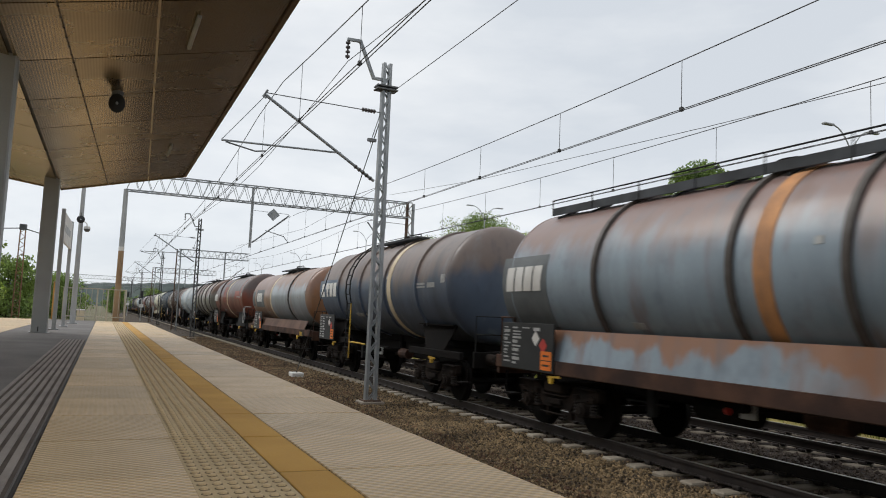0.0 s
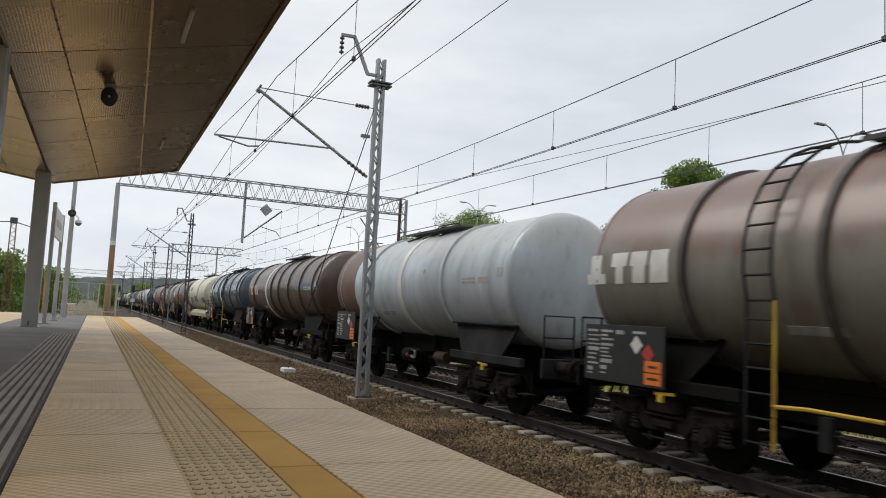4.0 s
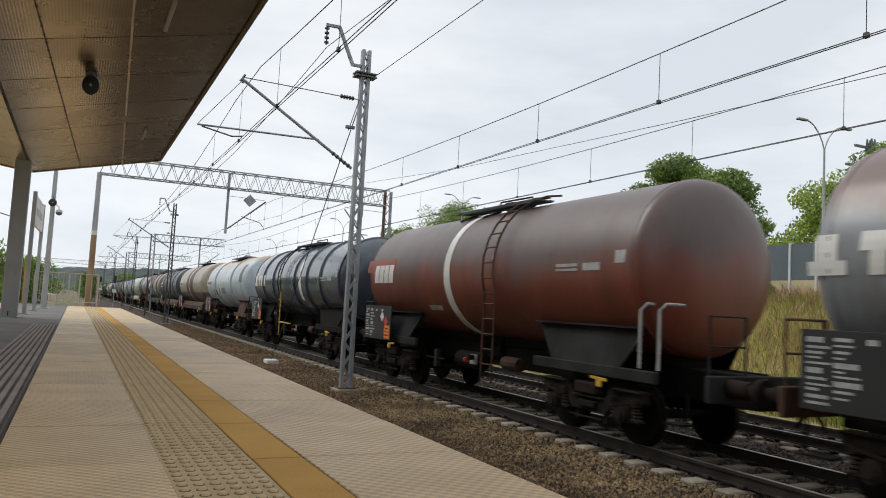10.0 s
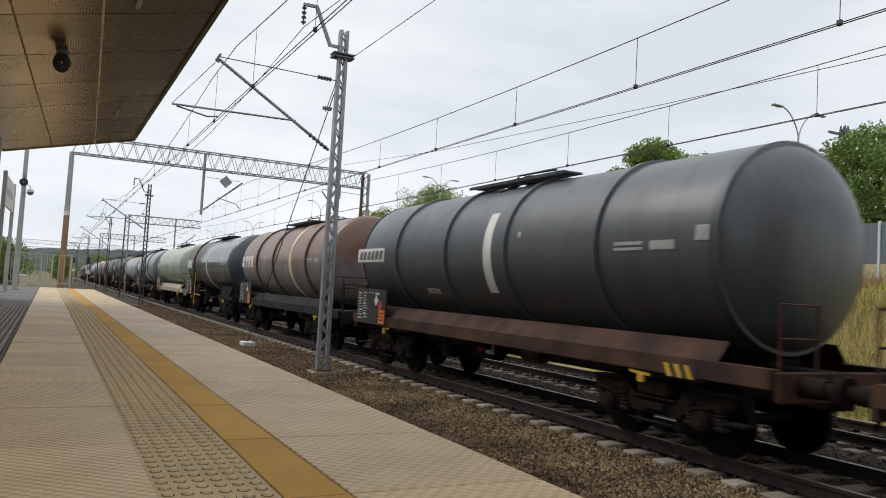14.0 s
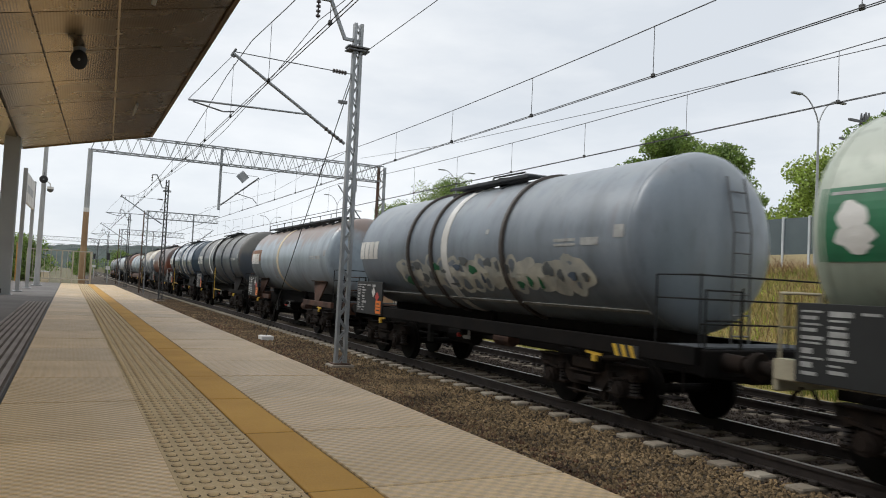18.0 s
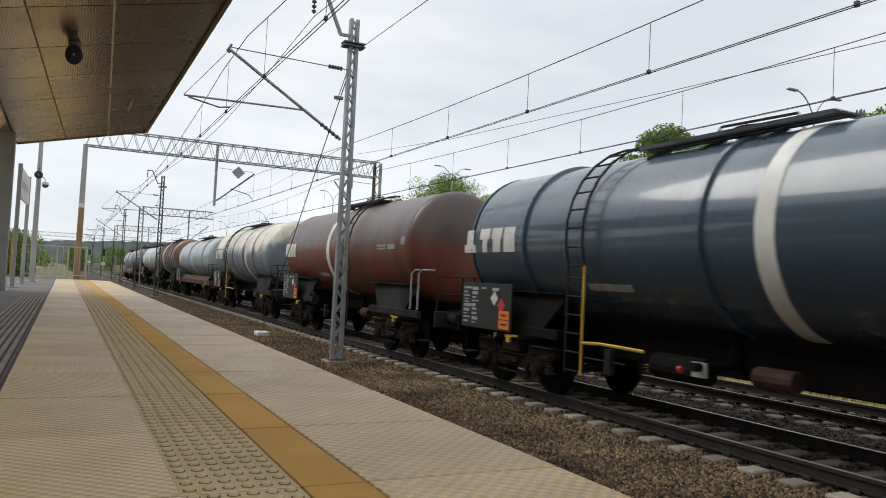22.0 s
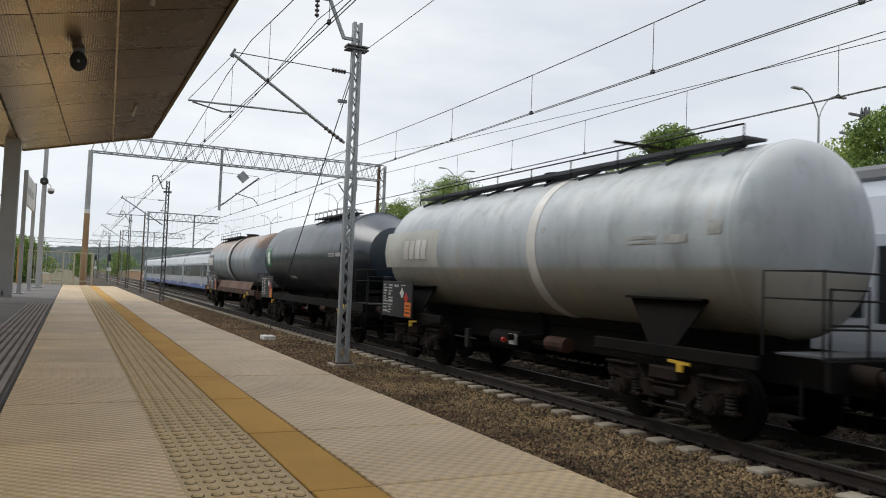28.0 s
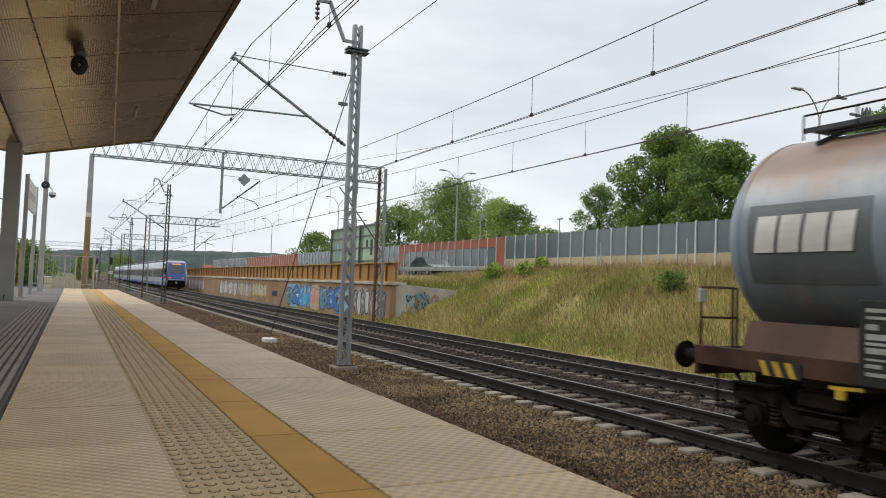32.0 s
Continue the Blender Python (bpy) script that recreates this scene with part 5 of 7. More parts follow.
def bush(at, r, seed, label, leafm, n=900, leaf=0.10):
    rg = np.random.default_rng(seed)
    t = thing("bush", at, label, "bush", "bushes")
    s = Shape()
    for i in range(7):
        a = i * 0.9
        s.cyl((0, 0, -0.15), (r * 0.6 * math.cos(a), r * 0.6 * math.sin(a), r * 1.1), 0.02, 5, 0.006)
    s.ob("stems", M_BARK, t)
    v = rg.normal(size=(n, 3))
    v /= np.linalg.norm(v, axis=1)[:, None]
    p = v * (r * rg.random(n) ** 0.45 * (0.8 + 0.35 * np.sin(3 * np.arctan2(v[:, 1], v[:, 0])) * np.cos(2 * v[:, 2])))[:, None] + (0, 0, r * 0.75)
    a = rg.normal(size=(n, 3))
    a /= np.linalg.norm(a, axis=1)[:, None]
    b = np.cross(a, rg.normal(size=(n, 3)))
    b /= np.linalg.norm(b, axis=1)[:, None]
    sz = leaf * rg.uniform(0.6, 1.3, (n, 1))
    q = np.stack([p - a * sz, p + b * sz * 0.5, p + a * sz, p - b * sz * 0.5], 1).reshape(-1, 3)
    cloud("foliage", q.tolist(), [(4 * i, 4 * i + 1, 4 * i + 2, 4 * i + 3) for i in range(n)], leafm, t)


for bx, by, br in ((19.5, 21.0, 0.58), (20.2, 35.2, 0.6), (20.6, 32.7, 0.5), (21.9, 33.1, 0.5), (21.9, 19.2, 0.4)):
    bush((bx, by, ground_z(bx, by)), br, int(by * 10), "small leafy green bush in the grass bank", M_LEAF if by < 30 else M_LEAF2, 1500, 0.075)


def grass(name, n, region, hmin, hmax, m, seed, label, width=0.012):
    rg = np.random.default_rng(seed)
    x0, x1, y0, y1 = region
    x = rg.uniform(x0, x1, n)
    y = y0 + (y1 - y0) * rg.random(n) ** 1.1
    patch = np.array([noise.noise(Vector((a * 0.35, b * 0.35, seed))) for a, b in zip(x, y)])
    keep = patch > rg.uniform(-0.45, 0.28, n)
    x, y, patch = x[keep], y[keep], patch[keep]
    n = len(x)
    z = np.array([ground_z(a, b) for a, b in zip(x, y)]) - 0.06
    h = rg.uniform(hmin, hmax, n) * (0.8 + 0.5 * patch)
    a = rg.uniform(0, 6.28, n)
    lean = rg.normal(0, 0.45, (n, 2)) * h[:, None]
    dx, dy = np.cos(a) * width, np.sin(a) * width
    b0 = np.stack([x - dx, y - dy, z], 1)
    b1 = np.stack([x + dx, y + dy, z], 1)
    mx, my = x + lean[:, 0] * 0.35, y + lean[:, 1] * 0.35
    c0 = np.stack([mx + dx * 0.8, my + dy * 0.8, z + h * 0.6], 1)
    c1 = np.stack([mx - dx * 0.8, my - dy * 0.8, z + h * 0.6], 1)
    tip = np.stack([x + lean[:, 0], y + lean[:, 1], z + h], 1)
    q = np.stack([b0, b1, c0, c1, tip], 1).reshape(-1, 3)
    f = []
    for i in range(n):
        o = 5 * i
        f += [(o, o + 1, o + 2, o + 3), (o + 3, o + 2, o + 4)]
    tagged(cloud(name, q.tolist(), f, m), label, "grass", kind="stuff")


grass("green_grass", 70000, (15.5, 23.0, 7.0, 46.0), 0.2, 0.5, M_GRASS, 31, "tall green grass on the bank", 0.011)
grass("seed_heads", 16000, (15.6, 23.4, 7.0, 46.0), 0.35, 0.75, M_STALK, 37, "brown seed heads in the grass on the bank", 0.008)
grass("dry_grass", 75000, (15.4, 23.4, 7.0, 46.0), 0.25, 0.6, M_STRAW, 32, "tall dry straw-coloured grass on the bank", 0.009)
grass("bank_weeds", 26000, (15.6, 23.2, 7.0, 44.0), 0.08, 0.34, leaf_mat("yellow_green_weed", (0.44, 0.47, 0.09), (0.30, 0.36, 0.06)), 41, "low broad-leaved yellow-green weeds on the bank", 0.035)
grass("seed_stalks", 3000, (20.2, 23.6, 7.0, 40.0), 0.45, 0.85, M_STALK, 35, "brown seed stalks along the crest of the bank", 0.012)
grass("wall_foot_grass", 1500, (15.2, 16.0, 36.0, 60.0), 0.1, 0.35, M_GRASS, 36, "green weeds along the foot of the wall", 0.012)
grass("bank_grass", 9000, (-24, -9, 25, 90), 0.4, 0.9, M_GRASS, 33, "green grass on the low trackside bank", 0.05)
grass("track_weeds", 900, (5.0, 7.2, 6.0, 45.0), 0.04, 0.14, M_GRASS, 34, "small green weeds in the ballast", 0.012)

# ---- distance ----
_s = Shape()
_vs, _fs = [], []
_n = 900
for k in range(_n + 1):
    a = radians(-75 + 150 * k / _n)
    R = 1500
    q = k * 220 / _n
    base = 37 + 17 * math.exp(-((min(math.degrees(a), 7) - 7) / 7) ** 2) - 5 * smooth(12, 20, math.degrees(a)) - 12 * smooth(24, 40, math.degrees(a))
    top = base + 5 * noise.noise(Vector((q * 0.09, 0, 0))) + 2.2 * noise.noise(Vector((q * 0.45, 7, 0))) + 1.6 * noise.noise(Vector((q * 1.7, 3, 0))) + 1.8 * noise.noise(Vector((q * 5.1, 9, 0)))
    _vs += [(R * math.sin(a), R * math.cos(a), -3), (R * math.sin(a) * 1.05, R * math.cos(a) * 1.05, top * 0.7), (R * math.sin(a) * 1.1, R * math.cos(a) * 1.1, top)]
for k in range(_n):
    for j in range(2):
        o = 3 * k + j
        _fs.append((o, o + 3, o + 4, o + 1))
_s.add(_vs, _fs)
tagged(_s.ob("backdrop_hills", M_HILL, smooth=True), "low wooded hills on the horizon", "hills", kind="structure")


def pylon(at, h, label):
    t = thing("power_pylon", at, label, "pylon", "pylons")
    s = Shape()
    w = h * 0.10
    for sx in (-1, 1):
        for sy in (-1, 1):
            s.bar((sx * w, sy * w, 0), (sx * w * 0.12, sy * w * 0.12, h), h * 0.008, h * 0.008)
    n = 10
    for i in range(n):
        za, zb = h * i / n, h * (i + 1) / n
        wa, wb = w * (1 - 0.88 * i / n), w * (1 - 0.88 * (i + 1) / n)
        for sy in (-1, 1):
            s.bar((-wa, sy * wa, za), (wb, sy * wb, zb), h * 0.005, h * 0.005)
            s.bar((wa, sy * wa, za), (-wb, sy * wb, zb), h * 0.005, h * 0.005)
    s.ob("tower", M_DSTEEL, t)
    for z, l in ((0.72, 0.16), (0.84, 0.20), (0.95, 0.13)):
        Shape().bar((-l * h, 0, z * h), (l * h, 0, z * h), h * 0.012, h * 0.012).ob("crossarm", M_DSTEEL, t)


pylon((129, 90, 2.0), 34, "distant grey lattice power pylon")
pylon((113, 325, 2.0), 32, "distant grey lattice power pylon")


def far_house(x, y, z, w, d, h, m):
    t = thing("house", (x, y, z), "small distant pale house with a pitched roof", "house", "distant houses")
    Shape().box(-w / 2, -d / 2, -4, w / 2, d / 2, h).ob("wall", m, t)
    s = Shape()
    s.add([(-w / 2 - .4, -d / 2 - .4, h), (w / 2 + .4, -d / 2 - .4, h), (w / 2 + .4, d / 2 + .4, h), (-w / 2 - .4, d / 2 + .4, h), (-w / 2 - .4, 0, h + 2.5), (w / 2 + .4, 0, h + 2.5)],
          [(0, 1, 5, 4), (2, 3, 4, 5), (0, 4, 3), (1, 2, 5), (3, 2, 1, 0)])
    s.ob("roof", M_BRICKRED, t)
    for k in (-0.3, 0.3):
        Shape().box(k * w - 0.6, -d / 2 - 0.03, h * 0.45, k * w + 0.6, -d / 2 + 0.02, h * 0.75).ob("window", M_DSTEEL, t)


for i, (x, y) in enumerate(((110, 700), (140, 760), (175, 720), (205, 800), (235, 760), (90, 820), (160, 900))):
    far_house(x, y, 2.5 + i % 3, 11, 9, 6.5 + i % 3, M_WHITE if i % 2 else M_PALECONC)


# ---- freight train ----
TANK_R, TANK_LOW = 1.44, 1.34
# bogie, wheel and underframe colours include the deep shade below the tanks
M_BOGIE = matte(mat("grimy_shade_dark_bogie_steel", (0.012, 0.010, 0.009), (0.026, 0.018, 0.014), 3, 0.9, metal=0.0, bump=0.3, bscale=40))
M_WHEEL = matte(mat("shade_dark_rusty_wheel", (0.007, 0.0055, 0.005), (0.004, 0.0035, 0.003), 4, 0.7, metal=0.2, bump=0.1))
M_SPRING = matte(mat("spring_steel", (0.06, 0.055, 0.052), (0.03, 0.026, 0.024), 4, 0.6, metal=0.3, bump=0.1))
M_UNDER = matte(mat("black_underframe", (0.0055, 0.005, 0.005), (0.011, 0.009, 0.008), 2, 0.85, bump=0.2, bscale=40))
M_UNDERRUST = matte(mat("rust_brown_underframe", (0.090, 0.044, 0.028), (0.036, 0.021, 0.017), 1.6, 0.8, bump=0.2, bscale=40, grain=0.2), 0.25)
M_UNDERGREY = matte(mat("dark_grey_underframe", (0.030, 0.031, 0.031), (0.018, 0.018, 0.018), 1.6, 0.8, bump=0.2, bscale=40, grain=0.2))
M_UNDERCREAM = mat("cream_underframe", (0.40, 0.36, 0.26), (0.28, 0.25, 0.18), 1.6, 0.75, bump=0.2, bscale=40, grain=0.2)
M_YELLOW = mat("yellow_handle", (0.62, 0.40, 0.03), (0.50, 0.30, 0.03), 3, 0.6, bump=0.05)
M_HAZARD = mat("orange_hazard_plate", (0.80, 0.20, 0.02), (0.70, 0.17, 0.02), 3, 0.5, bump=0.02)
M_REDMARK = mat("red_mark", (0.55, 0.04, 0.03), (0.42, 0.04, 0.03), 3, 0.5, bump=0.02)
M_RUSTPLATE = mat("rust_brown_cradle_plate", (0.135, 0.068, 0.042), (0.075, 0.040, 0.028), 1.3, 0.8, bump=0.2, bscale=30, grain=0.2, stretch=(1, 1, 0.5))
M_RING = mat("grimy_ring_paint", (0.085, 0.075, 0.068), (0.05, 0.036, 0.028), 2.5, 0.6, bump=0.05)
M_WALK = matte(mat("dark_blue_grey_grating", (0.085, 0.092, 0.10), (0.055, 0.058, 0.062), 2, 0.7, bump=0.1))
M_BOARD = mat("dark_data_board", (0.014, 0.0155, 0.0155), (0.012, 0.013, 0.0135), 2, 0.7, bump=0.05)
M_MARK = mat("white_marking", (0.42, 0.42, 0.41), (0.27, 0.27, 0.26), 5, 0.6, bump=0.02)
M_GREENLOGO = mat("green_emblem", (0.02, 0.17, 0.075), (0.018, 0.13, 0.06), 3, 0.5, bump=0.02)
M_GREYPATCH = mat("grey_repaint", (0.135, 0.15, 0.155), (0.10, 0.11, 0.115), 2, 0.55, bump=0.05)
M_SCRAWL = mat("faded_cream_spray", (0.55, 0.53, 0.45), (0.36, 0.36, 0.33), 2.5, 0.6, bump=0.02)
M_BLUEPATCH = mat("blue_grey_repaint", (0.10, 0.135, 0.19), (0.08, 0.11, 0.15), 2, 0.5, bump=0.05)


def tank_mat(name, base, top=None, t0=0.45, rust=0.10, rustc=(0.16, 0.075, 0.04), low=None, l0=-0.45, rough=0.36, dirt=0.25, coat=0.25, edge=0.16):
    """Tank paint: a second tone on the crown (road dirt, rust; simply paler on the dark tanks), rust runs and blotches,
    an optional painted lower band.
    """
    gain = 0.98 if base[0] > 2.5 * base[2] else 1.5 if max(base) > 0.2 else 1.75
    base, top, low = (tuple(min(0.8, c * (gain if q is not top else 1.5) * w + 0.006) for c, w in zip(q, (0.98, 1.0, 1.03))) if q else None for q in (base, top, low))
    m = mat(name, base, tuple(c * (1 - dirt) for c in base), 1.1, rough, bump=0.06, bscale=14, stretch=(1, 1.0, 0.35), grain=0.06, coat=coat if coat >= 0.4 else coat * 0.5, dist=0.004, vary_rough=0.14)
    if coat >= 0.4:
        m.node_tree.nodes["Principled BSDF"].inputs["Coat Roughness"].default_value = 0.07
    else:
        matte(m, 0.5)
    n, l = m.node_tree.nodes, m.node_tree.links
    p = n["Principled BSDF"]
    src = p.inputs["Base Color"].links[0].from_socket
    co = n.new("ShaderNodeTexCoord")
    sx = n.new("ShaderNodeSeparateXYZ")
    l.new(co.outputs["Object"], sx.inputs[0])

    def noise_tex(scale, stretch, detail=5.0):
        mp = n.new("ShaderNodeMapping")
        mp.inputs["Scale"].default_value = stretch
        l.new(co.outputs["Object"], mp.inputs["Vector"])
        t = n.new("ShaderNodeTexNoise")
        t.inputs["Scale"].default_value, t.inputs["Detail"].default_value = scale, detail
        l.new(mp.outputs["Vector"], t.inputs["Vector"])
        return t.outputs["Fac"]

    def ramp(value, a, b):
        r = n.new("ShaderNodeMapRange")
        r.interpolation_type = "SMOOTHSTEP"
        r.inputs["From Min"].default_value, r.inputs["From Max"].default_value = a, b
        l.new(value, r.inputs["Value"])
        return r.outputs["Result"]

    def level(amount, tex):
        k = n.new("ShaderNodeMath")
        k.operation = "MULTIPLY_ADD"
        l.new(tex, k.inputs[0])
        k.inputs[1].default_value = amount
        l.new(zn.outputs[0], k.inputs[2])
        return k.outputs[0]

    def blend(a, c, fac, amount=1.0):
        x = n.new("ShaderNodeMix")
        x.data_type = "RGBA"
        if amount < 1:
            k = n.new("ShaderNodeMath")
            k.operation = "MULTIPLY"
            l.new(fac, k.inputs[0])
            k.inputs[1].default_value = amount
            fac = k.outputs[0]
        l.new(fac, x.inputs["Factor"])
        l.new(a, x.inputs["A"])
        x.inputs["B"].default_value = rgb(c)
        return x.outputs["Result"]
    zn = n.new("ShaderNodeMath")
    zn.operation = "DIVIDE"
    l.new(sx.outputs["Z"], zn.inputs[0])
    zn.inputs[1].default_value = TANK_R
    runs = noise_tex(2.2, (0.5, 1.6, 0.16))
    if low:
        src = blend(src, low, ramp(level(0.06, runs), l0 + 0.07, l0 - 0.01))
    if top:
        blot = noise_tex(1.3, (0.7, 0.8, 0.7), 8.0)
        both = n.new("ShaderNodeMath")
        both.operation = "ADD"
        l.new(level(0.45, runs), both.inputs[0])
        l.new(blot, both.inputs[1])
        src = blend(src, top, ramp(both.outputs[0], t0 + 0.74 - edge, t0 + 0.74 + edge), 0.94)
    if rust > 0:
        src = blend(src, rustc, ramp(noise_tex(0.75, (0.8, 0.7, 0.45), 7.0), 0.70 - rust, 0.80 - rust * 0.9), 0.75)
        src = blend(src, rustc, ramp(noise_tex(1.7, (0.6, 1.2, 0.25), 9.0), 0.62 - rust * 0.5, 0.82 - rust * 0.5), 0.6)
    # faded areas, grimy runs and fine splashes of road dirt
    src = blend(src, tuple(min(0.7, 0.6 * c + 0.10) for c in base), ramp(noise_tex(0.55, (0.9, 0.6, 1.1), 6.0), 0.52, 0.72), 0.22 if coat < 0.4 else 0.06)
    grime = tuple(0.38 * c + 0.012 * w for c, w in zip(base, (1.2, 1.0, 0.8)))
    src = blend(src, grime, ramp(noise_tex(1.9, (0.5, 1.3, 0.16), 9.0), 0.50, 0.76), 0.42 if coat < 0.4 else 0.2)
    src = blend(src, grime, ramp(noise_tex(5.0, (1.0, 0.7, 0.5), 9.0), 0.52, 0.72), 0.32 if coat < 0.4 else 0.12)
    l.new(src, p.inputs["Base Color"])
    return m


_cache = {}


def shared(key, make):
    if key not in _cache:
        _cache[key] = make()
    return _cache[key]


def bogie_meshes():
    f = Shape()
    line = [(-1.30, 0.66), (-1.24, 0.60), (-1.12, 0.64), (-0.66, 0.64), (-0.44, 0.40), (0.44, 0.40), (0.66, 0.64), (1.12, 0.64), (1.24, 0.60), (1.30, 0.66),
            (1.30, 0.80), (0.62, 0.84), (0.40, 0.62), (-0.40, 0.62), (-0.62, 0.84), (-1.30, 0.80)]
    k = len(line)
    f.add([(-0.07, y, z) for y, z in line] + [(0.07, y, z) for y, z in line],
          [tuple(range(k - 1, -1, -1)), tuple(range(k, 2 * k))] + [(i, (i + 1) % k, k + (i + 1) % k, k + i) for i in range(k)])
    for y0, y1, z in ((-1.30, -0.62, 0.80), (0.62, 1.30, 0.80), (-0.40, 0.40, 0.61)):
        f.box(-0.13, y0, z, 0.10, y1, z + 0.03, 0.008)
    for sg in (-1, 1):
        f.box(-0.10, sg * 0.9 - 0.15, 0.33, 0.10, sg * 0.9 + 0.15, 0.60, 0.04)
        f.cyl((-0.17, sg * 0.9, 0.46), (0.12, sg * 0.9, 0.46), 0.13, 14)
        f.cyl((-0.20, sg * 0.9, 0.46), (-0.16, sg * 0.9, 0.46), 0.075, 10)
        for d in (-0.25, 0.25):
            f.box(-0.10, sg * 0.9 + d - 0.09, 0.36, 0.06, sg * 0.9 + d + 0.09, 0.40, 0.01)
            f.cyl((-0.04, sg * 0.9 + d, 0.60), (-0.04, sg * 0.9 + d, 0.70), 0.095, 12)
        f.box(-0.02, sg * 0.38 - 0.05, 0.22, 0.06, sg * 0.38 + 0.05, 0.44, 0.015)
        f.bar((0.02, sg * 0.34, 0.34), (0.02, sg * 0.42, 0.78), 0.03, 0.05)
        f.bar((-0.12, sg * 1.24, 0.68), (-0.12, sg * 0.72, 0.60), 0.02, 0.04)
    f.box(-0.16, -0.3, 0.66, 0.02, 0.3, 0.86, 0.03)
    f.cyl((-0.12, -0.42, 0.30), (-0.12, 0.42, 0.30), 0.018, 6)
    f.box(-0.13, -0.22, 0.46, -0.07, 0.22, 0.56, 0.01)
    ax = Shape().cyl((-0.95, 0, 0.46), (0.95, 0, 0.46), 0.075, 10)
    w = Shape()
    w.cyl((0.69, 0, 0.46), (0.755, 0, 0.46), 0.495, 28)
    w.cyl((0.7552, 0, 0.46), (0.83, 0, 0.46), 0.46, 28, 0.455)
    w.cyl((0.8302, 0, 0.46), (0.87, 0, 0.46), 0.16, 14)
    sp = Shape()
    for k in range(5):
        sp.cyl((0, 0, 0.40 + 0.05 * k), (0, 0, 0.43 + 0.05 * k), 0.075, 9)
    b = Shape()
    b.box(-0.95, -0.22, 0.60, 0.95, 0.22, 0.86, 0.03)
    b.cyl((0, 0, 0.8), (0, 0, 0.98), 0.3, 14)
    return f.mesh("side_frame", M_BOGIE), (ax.mesh("axle", M_WHEEL), w.mesh("wheel", M_WHEEL, True)), sp.mesh("spring", M_SPRING, True), b.mesh("bolster", M_BOGIE)


def bogie(parent, y):
    fm, wm, sm, bm = shared("bogie", bogie_meshes)
    b = place("bogie", bm, parent, "grimy two-axle bogie", (0, y, 0))
    for sg in (-1, 1):
        place("side_frame", fm, b, at=(sg * 1.02, 0, 0, 0, 0, 0 if sg < 0 else 180))
        place("axle", wm[0], b, at=(0, sg * 0.9, 0))
        for turn in (0, 180):
            place("wheel", wm[1], b, at=(0, sg * 0.9, 0, 0, 0, turn))
    for sx in (-1, 1):
        for sy in (-1, 1):
            for d in (-0.25, 0.25):
                place("spring", sm, b, at=(sx * 1.06, sy * 0.9 + d, 0))


def ladder_mesh(R, yellow):
    s = Shape()
    pts = []
    a0 = -18.0
    r, axis = R + 0.17, TANK_LOW + R
    for k in range(9):
        a = radians(a0 + (88 - a0) * k / 8)
        pts.append((-r * math.cos(a), r * math.sin(a) + axis))
    pts = [(-r * math.cos(radians(a0)) + 0.0, 0.55)] + pts
    for d in (-0.21, 0.21):
        for i, ((xa, za), (xb, zb)) in enumerate(zip(pts, pts[1:])):
            s.cyl((xa, d, za), (xb, d, zb), 0.022, 6, mi=1 if yellow and i == 0 and d < 0 else 0)
    z = 0.6
    while z < pts[1][1]:
        s.cyl((pts[0][0], -0.21, z), (pts[0][0], 0.21, z), 0.016, 5)
        z += 0.29
    a = a0
    while a < 86:
        t = radians(a)
        s.cyl((-r * math.cos(t), -0.21, r * math.sin(t) + axis), (-r * math.cos(t), 0.21, r * math.sin(t) + axis), 0.016, 5)
        a += 11
    if yellow:
        s.path([(pts[0][0], -0.21, 1.05), (pts[0][0] - 0.04, -0.7, 1.08), (pts[0][0] + 0.1, -1.5, 1.05)], 0.025, 6, mi=1)
    return s


def logo(parent, kind, y0, r, m):
    """Plain blocks in the place and colour of the owner's mark."""
    if kind == "four":
        for i in range(4):
            ya = y0 - 0.335 * i
            s = Shape().plate(r, ya - 0.30, ya - 0.015, -9.5, 9.5, lean=-0.06)
            s.ob("mark_block", m, parent)
    elif kind == "three":
        s = Shape()
        s.plate(r, y0 - 0.46, y0, -9.5, -3.0)
        s.plate(r, y0 - 0.36, y0 - 0.10, -3.0, 9.0)
        s.ob("mark_emblem", m, parent)
        for i in range(3):
            ya = y0 - 0.62 - 0.45 * i
            s = Shape().plate(r, ya - 0.38, ya, 1.0, 9.5, lean=-0.02)
            s.plate(r, ya - 0.38 + 0.05 * (2 - i), ya - 0.05 * (2 - i), -9.5, 1.0, lean=-0.02)
            s.ob("mark_block", m, parent)
    elif kind == "bar":
        b = Shape().plate(r, y0 - 1.75, y0, -7, 7, 0.004).ob("mark_panel", m, parent, "white panel with a dark slanted bar")
        for i in range(6):
            ya = y0 - 0.12 - 0.26 * i
            Shape().plate(r + 0.004, ya - 0.19, ya, -4.5, 4.0, 0.004, lean=-0.06).ob("mark_block", M_GREYPATCH, b)
    elif kind == "emblem":
        b = Shape().plate(r, y0 - 0.80, y0, -16, 17, 0.004).ob("emblem_panel", M_GREENLOGO, parent, "green square panel with a white blot")
        s = Shape().blot(r, y0 - 0.42, -5, 0.22, 6.5, 1.0, 0.009, 4, 0.10)
        s.blot(r, y0 - 0.38, 4, 0.18, 6.0, 2.4, 0.0102, 3, 0.12)
        s.blot(r, y0 - 0.46, -10, 0.13, 2.8, 0.3, 0.0114, 3, 0.12)
        s.ob("emblem_blot", M_WHITE, b)
        Shape().plate(r + 0.004, y0 - 0.7, y0 - 0.12, 13.5, 15, 0.003).ob("emblem_bar", M_MARK, b)


